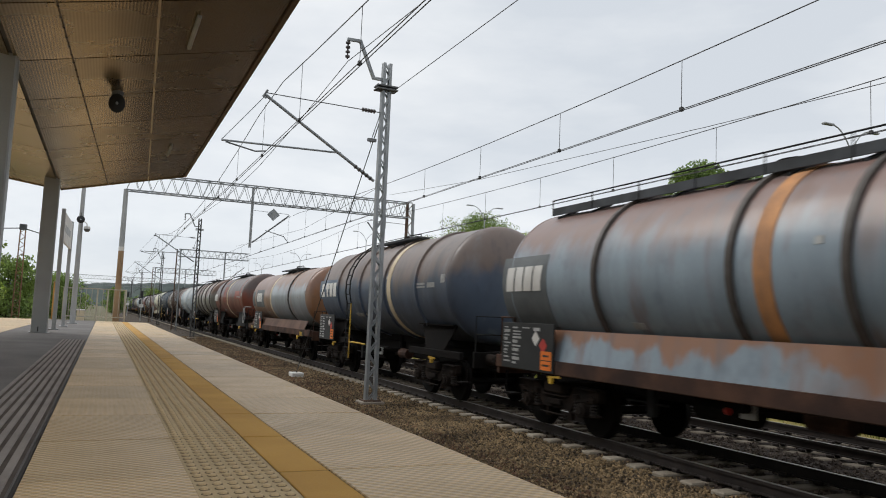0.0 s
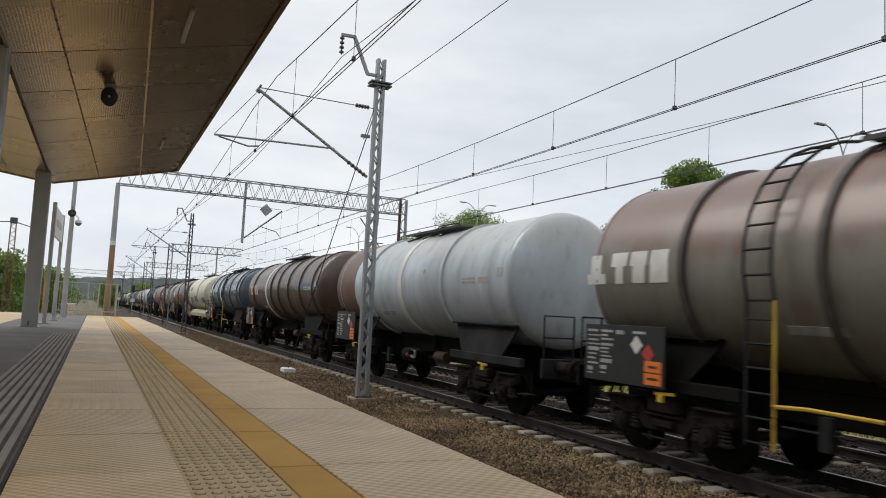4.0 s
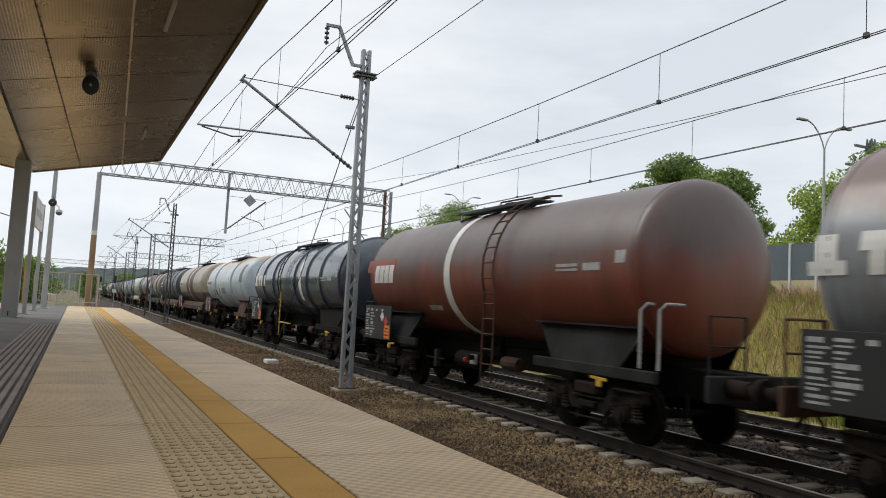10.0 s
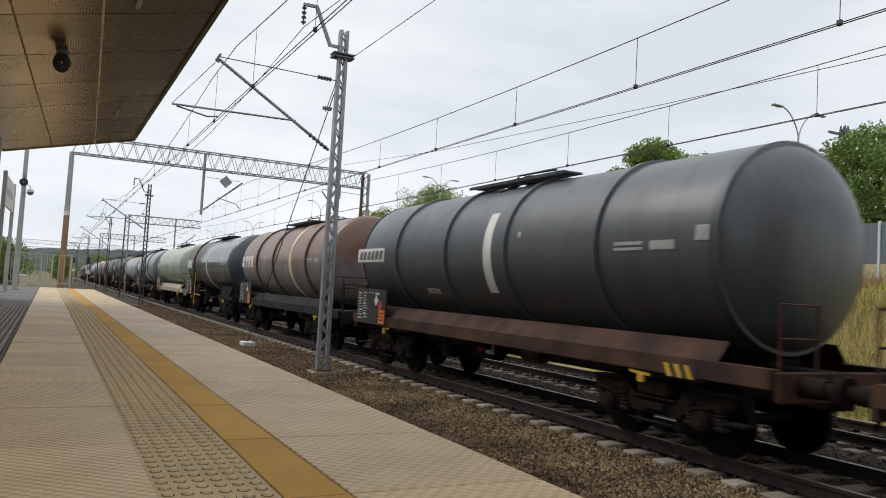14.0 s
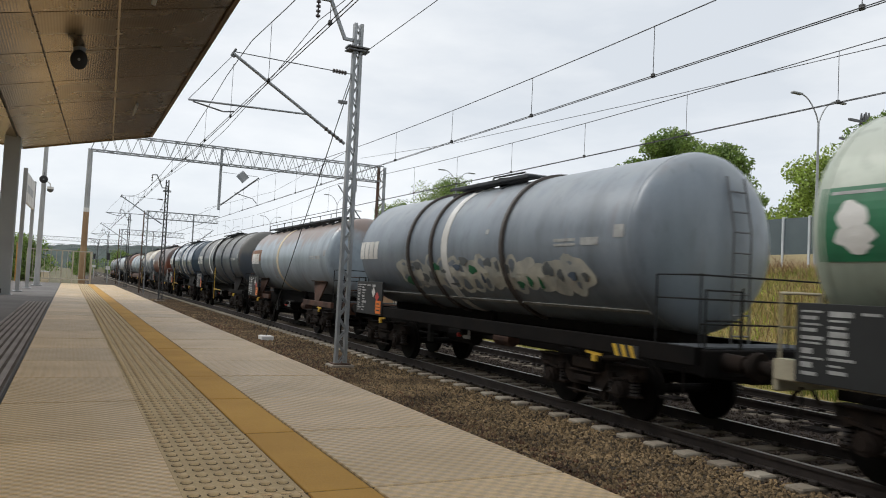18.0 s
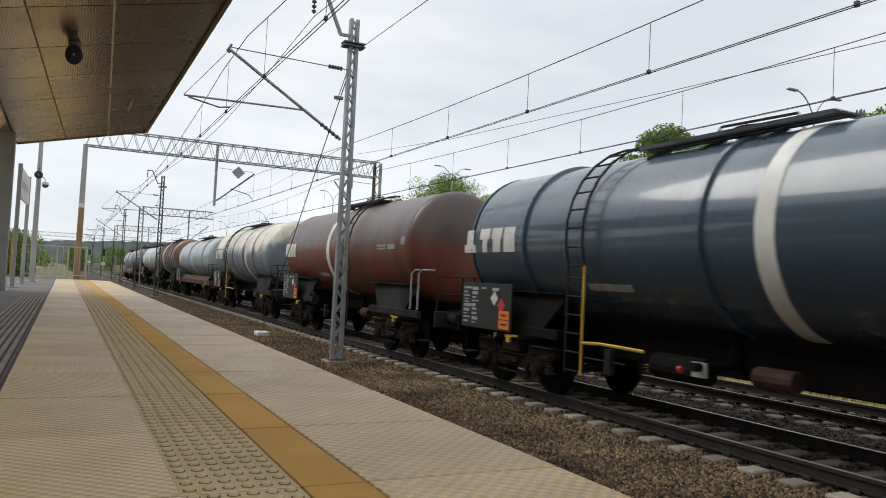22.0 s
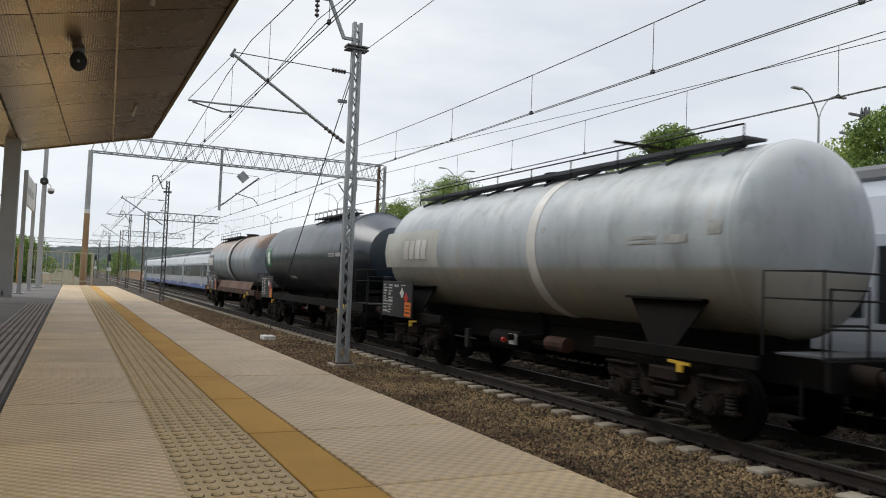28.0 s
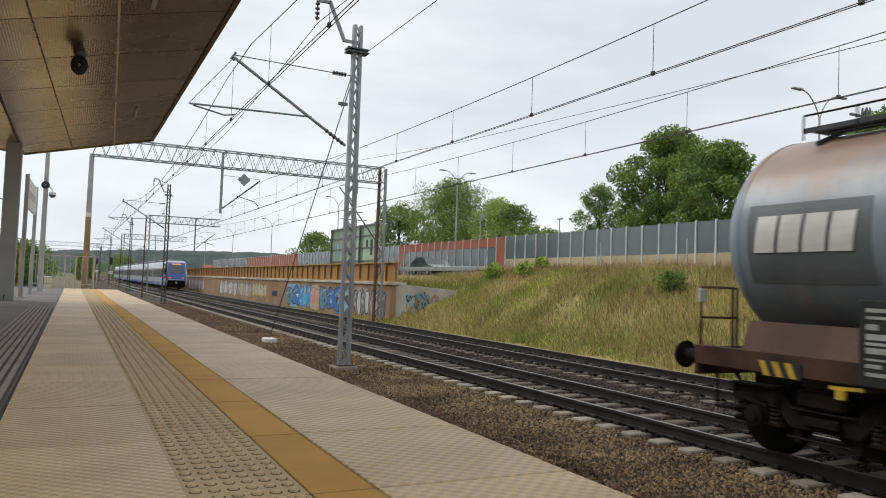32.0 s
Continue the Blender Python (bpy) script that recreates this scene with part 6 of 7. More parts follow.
def data_board(parent, y0, seed, x=-1.36, z0=1.02, z1=1.90, w=1.9):
    """The dark board below the tank's end, with rows of plain white bars and the orange plate."""
    rg = random.Random(seed)
    b = Shape().box(x, y0 - w, z0, x + 0.03, y0, z1, 0.006).ob("data_board", M_BOARD, parent, "dark board with white data bars")
    for col, n in ((0.08, 13), (0.42, 10), (0.80, 1), (1.2, 1)):
        z = z1 - 0.08
        for i in range(n):
            ww = rg.uniform(0.12, 0.32)
            h = rg.choice((0.022, 0.03, 0.04, 0.06))
            if z - h < z0 + 0.05:
                break
            Shape().box(x - 0.004, y0 - col - ww, z - h, x, y0 - col, z).ob("data_bar", M_MARK, b)
            z -= h + rg.uniform(0.025, 0.05)
    h = Shape().box(x - 0.008, y0 - w + 0.06, z0 + 0.04, x, y0 - w + 0.42, z0 + 0.38).ob("hazard_plate", M_HAZARD, b, "orange hazard plate")
    Shape().box(x - 0.011, y0 - w + 0.07, z0 + 0.205, x - 0.008, y0 - w + 0.41, z0 + 0.222).ob("hazard_line", M_BLACK, h)
    Shape().box(x - 0.011, y0 - w + 0.14, z0 + 0.28, x - 0.008, y0 - w + 0.34, z0 + 0.315).ob("hazard_bar", M_BLACK, h)
    Shape().box(x - 0.011, y0 - w + 0.12, z0 + 0.11, x - 0.008, y0 - w + 0.36, z0 + 0.145).ob("hazard_bar", M_BLACK, h)
    for k, m in ((0, M_WHITE), (1, M_REDMARK)):
        c = (y0 - w + 0.35 - 0.0 + 0.26 * (1 - k), z1 - 0.28 - 0.12 * k)
        r = 0.14
        s = Shape().add([(x - 0.006, c[0] - r, c[1]), (x - 0.006, c[0], c[1] - r), (x - 0.006, c[0] + r, c[1]), (x - 0.006, c[0], c[1] + r)], [(0, 1, 2, 3)])
        s.ob("hazard_diamond", m, b)


def buffer_mesh():
    s = Shape()
    s.cyl((0, -0.02, 0), (0, 0.36, 0), 0.13, 14, 0.115)
    s.cyl((0, 0.36, 0), (0, 0.56, 0), 0.085, 12)
    s.cyl((0, 0.56, 0), (0, 0.61, 0), 0.19, 18, 0.175)
    return s.mesh("buffer", M_BOGIE, True)


WAGONS = []
REAR_OVER = 0.82


def wagon(rear, length, label, paint, frame_m, stripe=None, stripe_m=None, rings=(), ladder=None, mark="four", mark_at=0.3, mark_m=None, dash=None, board=0.1, sill=False, end_ladder=False, scrawl=False, patches=(), bands=(), rails=False, cradle_m=None, cradle=(1.05, 1.50), saddle=(0.45, 3.3), yellow=True, seed=1, loops=False, smooth_ends=0.42, R=1.40, front=1.35, cone=None, end_rails=False, ladder_yellow=True, heavy_walk=False, bogie_at=(1.72, 1.72)):
    """One four-axle tank wagon; its tank's rear end is its origin, on rail level, and it faces -y."""
    t = thing("tank_wagon", (X1, rear, RAIL_Z), label, "tank wagon", "tank wagons of the freight train")
    T = length - REAR_OVER - front
    e, AX = smooth_ends, TANK_LOW + R
    prof = []
    for k in range(8):
        a = math.pi / 2 * k / 7
        prof.append((-e + e * math.cos(a) if k else 0.0, max(0.03, R * math.sin(a) ** 0.72)))
    prof[0] = (0.0, 0.03)
    prof += [(-e - 0.02, R), (-T * 0.33, R), (-T * 0.66, R)]
    if cone:
        prof += [(-T + cone[0] + 0.01, R), (-T + cone[0], R), (-T + 0.14, cone[1]), (-T + 0.04, cone[1] - 0.03), (-T, cone[1] - 0.12), (-T, 0.03)]
    else:
        prof += [(-T - y, r) for y, r in reversed(prof[:9])]
    tank = Shape().lathe_y(prof, 48).ob("tank", paint, t, "long riveted cylindrical tank", True, (0, 0, AX))
    ax = (0, 0, AX)
    rings = [v for v in rings if v < T - 0.55]
    for v in rings:
        Shape().lathe_y([(0.055, R + 0.002), (0.045, R + 0.055), (-0.045, R + 0.055), (-0.055, R + 0.002)], 48).ob("ring", M_RING if seed in (1, 3, 5, 11, 17, 20, 27, 30) else paint, tank, "stiffening ring", True, (0, -v, 0))
    for v in (0.45, T - (cone[0] if cone else 0.45)):
        Shape().lathe_y([(0.02, R + 0.001), (0.012, R + 0.009), (-0.012, R + 0.009), (-0.02, R + 0.001)], 48).ob("weld_seam", paint, tank, "", True, (0, -v, 0))
    if stripe:
        Shape().lathe_y([(0.14, R + 0.001), (0.14, R + 0.012), (-0.14, R + 0.012), (-0.14, R + 0.001)], 48).ob("warning_stripe", stripe_m or M_WHITE, tank, "painted ring round the tank", True, (0, -stripe, 0))
    if dash:
        Shape().plate(R, -dash - 0.14, -dash + 0.14, -34, 30, 0.006).ob("warning_dash", M_WHITE, tank, "short white curved dash")
    for y0, y1, a0, a1, m in patches:
        Shape().plate(R, -y1, -y0, a0, a1, 0.005).ob("paint_patch", m, tank, "repainted patch")
    for y0, y1, m in bands:
        Shape().lathe_y([(0, R + 0.001), (0, R + 0.007), (-(y1 - y0), R + 0.007), (-(y1 - y0), R + 0.001)], 48).ob("paint_band", m, tank, "painted band round the tank", True, (0, -y0, 0))
    if mark:
        logo(tank, mark, -mark_at, R + (0.012 if any(a <= mark_at <= b for a, b, m in bands) or any(p[0] <= mark_at + 0.3 <= p[1] and p[2] < 0 < p[3] for p in patches) else 0.002), mark_m or M_WHITE)
    s = Shape().plate(R, -T + 1.6, -T + 1.15, -4, 1)
    s.plate(R, -T + 2.35, -T + 1.75, -1, 1)
    s.plate(R, -T + 2.35, -T + 1.75, -4, -2.4)
    s.ob("small_marking", M_MARK, tank)
    rg = random.Random(seed)
    s = Shape().plate(R, -4.1 - rg.random(), -3.8 - rg.random() * 0.2, -38, -33)
    s.ob("small_marking", M_MARK, tank)
    # crown: manhole, walkway, handrail
    mid = T * 0.5
    mh = Shape().cyl((0, -mid, AX + R - 0.08), (0, -mid, AX + R + 0.13), 0.30, 20).ob("manhole", frame_m, t, "low round manhole")
    Shape().cyl((0, -mid, AX + R + 0.13), (0, -mid, AX + R + 0.17), 0.34, 20).ob("lid", M_UNDER, mh)
    wl = (mid - 1.7, mid + 1.7) if not rails else rails if isinstance(rails, tuple) else (0.8, T - 0.8)
    s = Shape()
    for d in (-0.62, -0.47, -0.32):
        s.box(d - 0.06, -wl[1], AX + R + 0.01, d + 0.06, -wl[0], AX + R + 0.045)
    k = wl[0] + 0.2
    while k < wl[1]:
        s.bar((-0.7, -k, AX + R - 0.17), (-0.25, -k, AX + R + 0.02), 0.05, 0.05)
        k += 1.1
    s.box(-0.70, -wl[1], AX + R - (0.10 if heavy_walk else 0.015), -0.67, -wl[0], AX + R + 0.045)
    s.ob("walkway", M_WALK, t, "dark grating walkway on the crown")
    if rails:
        s = Shape().cyl((-0.70, -wl[1], AX + R + 0.20), (-0.70, -wl[0], AX + R + 0.20), 0.013, 6)
        k = wl[0]
        while k <= wl[1] + 0.01:
            s.cyl((-0.70, -k, AX + R - 0.1), (-0.70, -k, AX + R + 0.20), 0.012, 5)
            k += (wl[1] - wl[0]) / 8
        s.ob("handrail", M_UNDERGREY, t, "thin crown handrail")
    else:
        pts = [(-0.2, -mid - 0.9, AX + R), (-0.2, -mid - 0.8, AX + R + 0.22), (-0.2, -mid + 0.5, AX + R + 0.24), (-0.2, -mid + 0.7, AX + R)]
        Shape().path(pts, 0.02, 6).ob("crown_rail", M_UNDERGREY, t)
    if ladder:
        place("ladder", shared(("ladder", ladder_yellow, R), lambda: ladder_mesh(R, ladder_yellow).mesh("ladder", [M_UNDERGREY if ladder_yellow else M_UNDERRUST, M_YELLOW])), t, "steel side ladder", (0, -ladder, 0))
    # underframe
    y_r, y_f = REAR_OVER - 0.62, -T - (front - 0.62)
    Shape().box(-0.25, y_f, 0.74, 0.25, y_r, 1.20, 0.02).ob("centre_sill", M_UNDER, t)
    Shape().box(-0.30, -T + 0.5, 1.20, 0.30, -0.5, 1.42).ob("tank_seat", M_UNDER, t)
    if sill:
        for sg in (-1, 1):
            s = Shape().box(sg * 1.28 - 0.05, y_f, 1.00, sg * 1.28 + 0.05, y_r, 1.24, 0.015)
            s.box(sg * 1.24 - 0.09, y_f, 1.225, sg * 1.24 + 0.09, y_r, 1.245)
            s.ob("side_sill", frame_m, t, "full-length side sill")
        for sg in (-1, 1) if cradle_m is not False else ():
            s = Shape()
            vs = [(sg * 1.26, -0.5, 1.24), (sg * 1.26, -T + 0.5, 1.24), (sg * cradle[0], -T + 0.5, cradle[1]), (sg * cradle[0], -0.5, cradle[1])]
            s.add(vs + [(x - sg * 0.03, y, z) for x, y, z in vs], [(0, 1, 2, 3), (7, 6, 5, 4), (3, 2, 6, 7)])
            s.ob("cradle_plate", cradle_m or frame_m, t, "long cradle plate")
    else:
        for a, b in ((0.1, 3.2), (T - 3.3, T - 0.1)):
            for sg in (-1, 1):
                Shape().box(sg * 1.12 - 0.05, -b, 0.98, sg * 1.12 + 0.05, -a, 1.16, 0.015).ob("side_sill", frame_m, t)
                s = Shape()
                o = 0.0 if a < 1 else -T
                sz = AX - math.sqrt(R * R - 1.0) + 0.01
                d = -1 if a < 1 else 1
                vs = [(sg * 1.15, o + d * (saddle[0] + 0.45), 1.16), (sg * 1.15, o + d * (saddle[1] - 0.55), 1.16), (sg * 1.03, o + d * saddle[1], sz), (sg * 1.03, o + d * saddle[0], sz)]
                if d > 0:
                    vs = [vs[1], vs[0], vs[3], vs[2]]
                s.add(vs + [(x - sg * 0.04, y, z) for x, y, z in vs], [(0, 1, 2, 3), (7, 6, 5, 4), (0, 4, 5, 1), (2, 6, 7, 3), (1, 5, 6, 2), (3, 7, 4, 0)])
                s.box(min(sg * 0.98, sg * 1.14), min(o + d * saddle[0], o + d * saddle[1]), sz - 0.005, max(sg * 0.98, sg * 1.14), max(o + d * saddle[0], o + d * saddle[1]), sz + 0.025)
                s.ob("saddle", frame_m, t, "tapering saddle plate with a top lip")
        Shape().cyl((0.95, -3.2, 1.12), (0.95, -T + 3.2, 1.12), 0.03, 6).ob("brake_pipe", M_UNDER, t)
    for y, d in ((y_r, 1), (y_f, -1)):
        h = Shape().box(-1.25, min(y, y + 0.09 * d), 0.86, 1.25, max(y, y + 0.09 * d), 1.22, 0.015).ob("headstock", frame_m, t)
        me = shared("buffer", buffer_mesh)
        for sg in (-1, 1):
            place("buffer", me, h, "dark round buffer", (sg * 0.875, y + 0.06 * d, 1.06, 0, 0, 0 if d > 0 else 180))
        Shape().path([(0, y, 1.02), (0, y + 0.35 * d, 0.98), (0, y + 0.52 * d, 0.78), (0, y + 0.40 * d, 0.60)], 0.035, 7).ob("coupling", M_BOGIE, h)
        s = Shape()
        s.path([(-1.2, y + 0.03 * d, 1.2), (-1.2, y + 0.03 * d, 2.0), (-0.55, y + 0.03 * d, 2.0), (-0.55, y + 0.03 * d, 1.2)], 0.02, 6)
        s.path([(-1.2, y + 0.03 * d, 1.6), (-0.55, y + 0.03 * d, 1.6)], 0.016, 6)
        if d > 0:
            s.path([(-1.2, y + 0.03 * d, 2.0), (-1.2, y - 0.5, 2.0), (-1.2, y - 0.5, 1.2)], 0.02, 6)
        s.ob("end_handrail", M_UNDERGREY if frame_m is M_UNDER else frame_m, t)
        Shape().bar((-1.23, y - 0.3 * d, 0.55), (-1.23, y - 0.3 * d, 0.95), 0.05, 0.03).ob("step", M_UNDER, t)
        Shape().box(-1.32, y - 0.5 * d - 0.16, 0.50, -1.08, y - 0.5 * d + 0.16, 0.53).ob("step", M_UNDER, t)
        s = Shape().bar((-1.30, y - 1.95 * d, 0.95), (-1.30, y - 2.35 * d, 0.97), 0.03, 0.04)
        s.box(-1.35, y - 2.1 * d - 0.05, 0.84, -1.30, y - 2.1 * d + 0.05, 0.94)
        if yellow:
            s.ob("brake_lever", M_YELLOW, t, "yellow brake lever")
        if sill and (d < 0 or board is None or board > 1.5):
            c = y - 1.35 * d
            pl = Shape().box(-1.345, c - 0.27, 0.98, -1.335, c + 0.27, 1.16).ob("warning_plate", M_BLACK, t, "black plate with yellow slanted stripes")
            for k in range(3):
                yk = c - 0.22 + 0.18 * k
                s = Shape().add([(-1.349, yk, 0.985), (-1.349, yk + 0.09, 0.985), (-1.349, yk + 0.17, 1.155), (-1.349, yk + 0.08, 1.155)], [(0, 3, 2, 1)])
                s.ob("yellow_stripe", M_YELLOW, pl)
    bogie(t, -bogie_at[0])
    bogie(t, -T + bogie_at[1])
    # brake gear between the bogies
    Shape().cyl((-0.7, -mid + 1.1, 0.82), (-0.7, -mid + 0.1, 0.82), 0.19, 14).ob("air_reservoir", M_UNDER, t)
    Shape().cyl((-0.55, -mid - 0.6, 0.86), (-0.55, -mid - 1.2, 0.86), 0.14, 12).ob("brake_cylinder", M_UNDERRUST, t)
    s = Shape().box(-0.95, -mid + 1.9, 0.55, -0.85, -mid + 2.05, 0.95)
    s.cyl((-0.9, -mid + 1.6, 0.75), (-0.9, -mid + 2.6, 0.75), 0.02, 5)
    s.ob("brake_rigging", M_UNDERGREY, t)
    Shape().box(-1.02, -mid - 0.15, 0.78, -0.98, -mid + 0.10, 0.98).ob("valve_plate", M_MARK, t, "small white plate")
    Shape().cyl((-1.0, -mid + 0.3, 0.84), (-1.0, -mid + 0.36, 0.84), 0.05, 10).ob("valve_wheel", M_REDMARK, t, "small red valve wheel")
    s = Shape()
    s.cyl((-0.3, -mid, 1.0), (-0.3, -mid, 1.45), 0.10, 10)
    s.cyl((-1.15, -mid - 0.05, 0.92), (0.3, -mid - 0.05, 0.92), 0.06, 10)
    s.ob("outlet_pipe", M_UNDER, t)
    if board is not None:
        data_board(t, -board, seed)
    if end_ladder:
        s = Shape()
        for d in (0.12, 0.48):
            s.path([(d, -T - 0.12, 1.2), (d, -T - 0.12, AX + 0.2), (d, -T + 0.05, AX + R * 0.72)], 0.018, 6)
        for k in range(8):
            z = 1.35 + 0.31 * k
            yy = -T - 0.12 if z < AX + 0.2 else -T - 0.12 + 0.17 * (z - AX - 0.2) / (R * 0.72 - 0.2)
            s.cyl((0.12, yy, z), (0.48, yy, z), 0.014, 5)
        s.ob("end_ladder", M_DSTEEL, t, "narrow ladder on the tank end")
    if end_rails:
        yb = -T - front + 0.66
        s = Shape()
        for x in (-1.22, -0.45, 0.45, 1.22):
            s.cyl((x, yb, 1.2), (x, yb, 2.22 if abs(x) > 1 else 2.05), 0.014, 6)
        for z in (1.55, 1.88, 2.2):
            s.cyl((-1.22, yb, z), (1.22, yb, z), 0.013, 6)
        for z in (1.88, 2.2):
            s.path([(-1.22, yb, z), (-1.30, yb + 0.1, z), (-1.30, yb + 0.75, z), (-1.30, yb + 0.75, 1.2)], 0.013, 6)
        s.ob("end_railing", M_UNDERGREY, t, "dark tubular railing across the end platform")
        Shape().box(-1.22, yb - 0.02, 1.225, 1.22, yb + 0.62, 1.25).ob("end_platform", M_WALK, t, "narrow grating platform")
    # small plates on the tank by its front end
    s = Shape().plate(R, -T + 0.55, -T + 0.78, 0, 8, 0.008)
    s.ob("tank_plate", M_MARK, tank, "small pale inspection plate")
    Shape().plate(R, -T * 0.62, -T * 0.62 + 0.11, 8, 12, 0.008).ob("warning_label", M_MARK, tank, "small warning label")
    if scrawl:
        rs = random.Random(77)

        def swirl(v, ang, rv, ra, m, k, name):
            Shape().blot(R, -v, ang, rv, ra, k, 0.004 + 0.0004 * k).ob(name, m, tank)
        for k in range(15):
            v = 3.3 + 0.50 * k
            swirl(v, -24 + rs.uniform(-3, 3), 0.42, 13 + rs.uniform(-2, 3), M_SCRAWL, k, "faded_graffiti")
        for k in range(22):
            v = 3.4 + 0.34 * k
            swirl(v, -24 + rs.uniform(-11, 11), rs.uniform(0.05, 0.20), rs.uniform(1.2, 5), rs.choice((M_GREYPATCH, M_GREENLOGO, M_BLUEPATCH, M_GREYPATCH)), 17 + k, "graffiti_stroke")
        Shape().plate(R, -T + 0.5, -0.6, -53, -50, 0.02).ob("lower_lip", M_MARK, tank, "pale lip along the tank's lower edge")
    if loops:
        s = Shape()
        for y in (-T + 0.3, -T - 0.1):
            s.path([(-1.28, y, 1.2), (-1.28, y, 2.05), (-1.22, y - 0.07, 2.14), (-0.9, y - 0.07, 2.14)], 0.024, 7)
        s.ob("grab_loop", M_MARK, t, "pale bent grab rails")
    WAGONS.append((t, rear))
    return t


# colours of the tanks
SLATE, NAVY, OXIDE, BROWN = (0.115, 0.145, 0.175), (0.018, 0.028, 0.042), (0.205, 0.048, 0.023), (0.105, 0.058, 0.040)
PALE, BLUEGREY, CHAR = (0.34, 0.375, 0.39), (0.185, 0.225, 0.255), (0.034, 0.038, 0.042)
DIRTBROWN, DARKTOP = (0.115, 0.080, 0.062), (0.055, 0.040, 0.036)


def oxide_wagon(rear, length, seed, label, **k):
    p = tank_mat("oxide_red_tank", OXIDE, DARKTOP, 0.02, 0.03, (0.28, 0.10, 0.04), rough=0.42, edge=0.24)
    return wagon(rear, length, label, p, M_UNDERGREY, seed=seed, loops=True, front=1.56, ladder_yellow=False, **k)


def build_train():
    mk = tank_mat
    wagon(13.61, 14.4, "rust-stained blue-grey tank wagon with an orange-brown ring", mk("rusty_blue_grey_tank", BLUEGREY, (0.15, 0.085, 0.065), 0.30, 0.13, edge=0.28), M_UNDERRUST, 6.72, mat("orange_rust_band", (0.58, 0.27, 0.10), (0.30, 0.15, 0.075), 2.6, 0.7, stretch=(1, 1, 0.6), grain=0.2), (3.24, 6.2, 7.9, 10.5), None, "four", 0.25, sill=True, patches=((0.1, 1.75, -40, 18, M_GREYPATCH),), rails=True, seed=1, heavy_walk=True, cradle=(1.18, 1.80), cradle_m=mk("rust_patched_grey_plate", BLUEGREY, (0.20, 0.095, 0.05), 1.08, 0.18, (0.22, 0.10, 0.05), edge=0.07))
    wagon(27.73, 14.12, "dark slate-blue tank wagon with a brown dirty crown and cream ring", mk("dark_slate_blue_tank", (0.045, 0.060, 0.085), DIRTBROWN, 0.10, 0.06, (0.26, 0.29, 0.31), rough=0.45), M_UNDER, 7.55, M_CREAM, (2.53, 4.92, 7.15, 9.6), 4.18, "three", 0.36, patches=((0.1, 2.3, -13, 14, M_BLUEPATCH),), saddle=(0.6, 2.7), seed=2, R=1.43)
    wagon(42.66, 14.93, "rust-brown tank wagon with grey repainted patches and cream ring", mk("rust_brown_tank", (0.175, 0.105, 0.07), (0.13, 0.058, 0.032), 0.05, 0.16, (0.27, 0.12, 0.045)), M_UNDERRUST, 5.24, M_CREAM, (9.2,), None, "four", 1.66, sill=True, board=1.7, patches=((1.45, 3.45, -22, 18, M_GREYPATCH), (0.35, 1.05, -20, 15, M_GREYPATCH)), bands=((5.38, 12.2, mk("rust_stained_grey_band", (0.20, 0.215, 0.225), (0.17, 0.085, 0.045), 0.28, 0.12, (0.27, 0.12, 0.045))),), cradle=(1.12, 1.60), cradle_m=M_RUSTPLATE, seed=3, R=1.29, bogie_at=(1.35, 1.72))
    oxide_wagon(57.08, 14.57, 4, "oxide-red tank wagon with a dark crown and cream ring", stripe=6.0, stripe_m=M_CREAM, ladder=3.92, mark="four", mark_at=0.1, patches=((9.0, 10.6, -6, 14, mat("fresh_red_patch", (0.30, 0.062, 0.035), None, 1.5, 0.5)), (4.3, 5.3, -14, 30, mat("fresh_red_patch", (0.27, 0.058, 0.03), None, 1.5, 0.5)), (3.1, 3.75, 40, 60, mat("faded_pink_patch", (0.34, 0.12, 0.085), None, 1.5, 0.6))), bands=((10.92, 11.12, mat("fresh_orange_red_ring", (0.33, 0.08, 0.04), (0.24, 0.062, 0.035), 1.5, 0.5)),))
    wagon(71.72, 14.64, "olive-brown tank wagon with a white ring and stiffening rings", mk("olive_brown_tank", (0.125, 0.115, 0.095), (0.115, 0.062, 0.042), 0.12, 0.07), M_UNDER, 7.63, M_WHITE, (2.39, 4.61, 6.75, 9.24, 11.86), 3.84, "three", 0.2, saddle=(0.8, 2.8), seed=5, R=1.43)
    wagon(85.77, 14.04, "pale blue-grey tank wagon with a thin white ring", mk("pale_grey_tank", PALE, (0.30, 0.30, 0.285), 0.4, 0.03), M_UNDERGREY, 5.72, M_WHITE, (3.2, 8.4), None, None, bands=((0.05, 1.9, mat("brown_band", (0.15, 0.085, 0.06), (0.11, 0.065, 0.05), 1.5, 0.5)),), seed=6)
    wagon(102.26, 16.49, "long chocolate-brown tank wagon with a cream ring", mk("chocolate_tank", (0.066, 0.036, 0.024), (0.062, 0.040, 0.030), 0.35, 0.03, rough=0.36), M_UNDER, 4.92, M_WHITE, (1.95, 6.03, 7.56, 9.4, 11.37, 13.3), None, "three", 1.17, mark_m=mat("faded_cream_mark", (0.52, 0.42, 0.34), (0.34, 0.22, 0.16), 3, 0.6), patches=((6.1, 7.5, 30, 62, M_GREYPATCH), (10.6, 14.0, -4, 6, M_BLUEPATCH)), seed=7, R=1.41, front=1.3)
    wagon(116.88, 14.62, "glossy dark slate tank wagon with a short white dash", mk("dark_slate_tank", (0.028, 0.040, 0.054), (0.060, 0.074, 0.088), 0.5, 0.0, rough=0.34, dirt=0.15, coat=0.4), M_UNDER, None, None, (1.76, 4.2, 6.46, 8.85, 11.25), 7.0, "three", 0.2, dash=5.24, seed=8, front=1.3, smooth_ends=0.6)
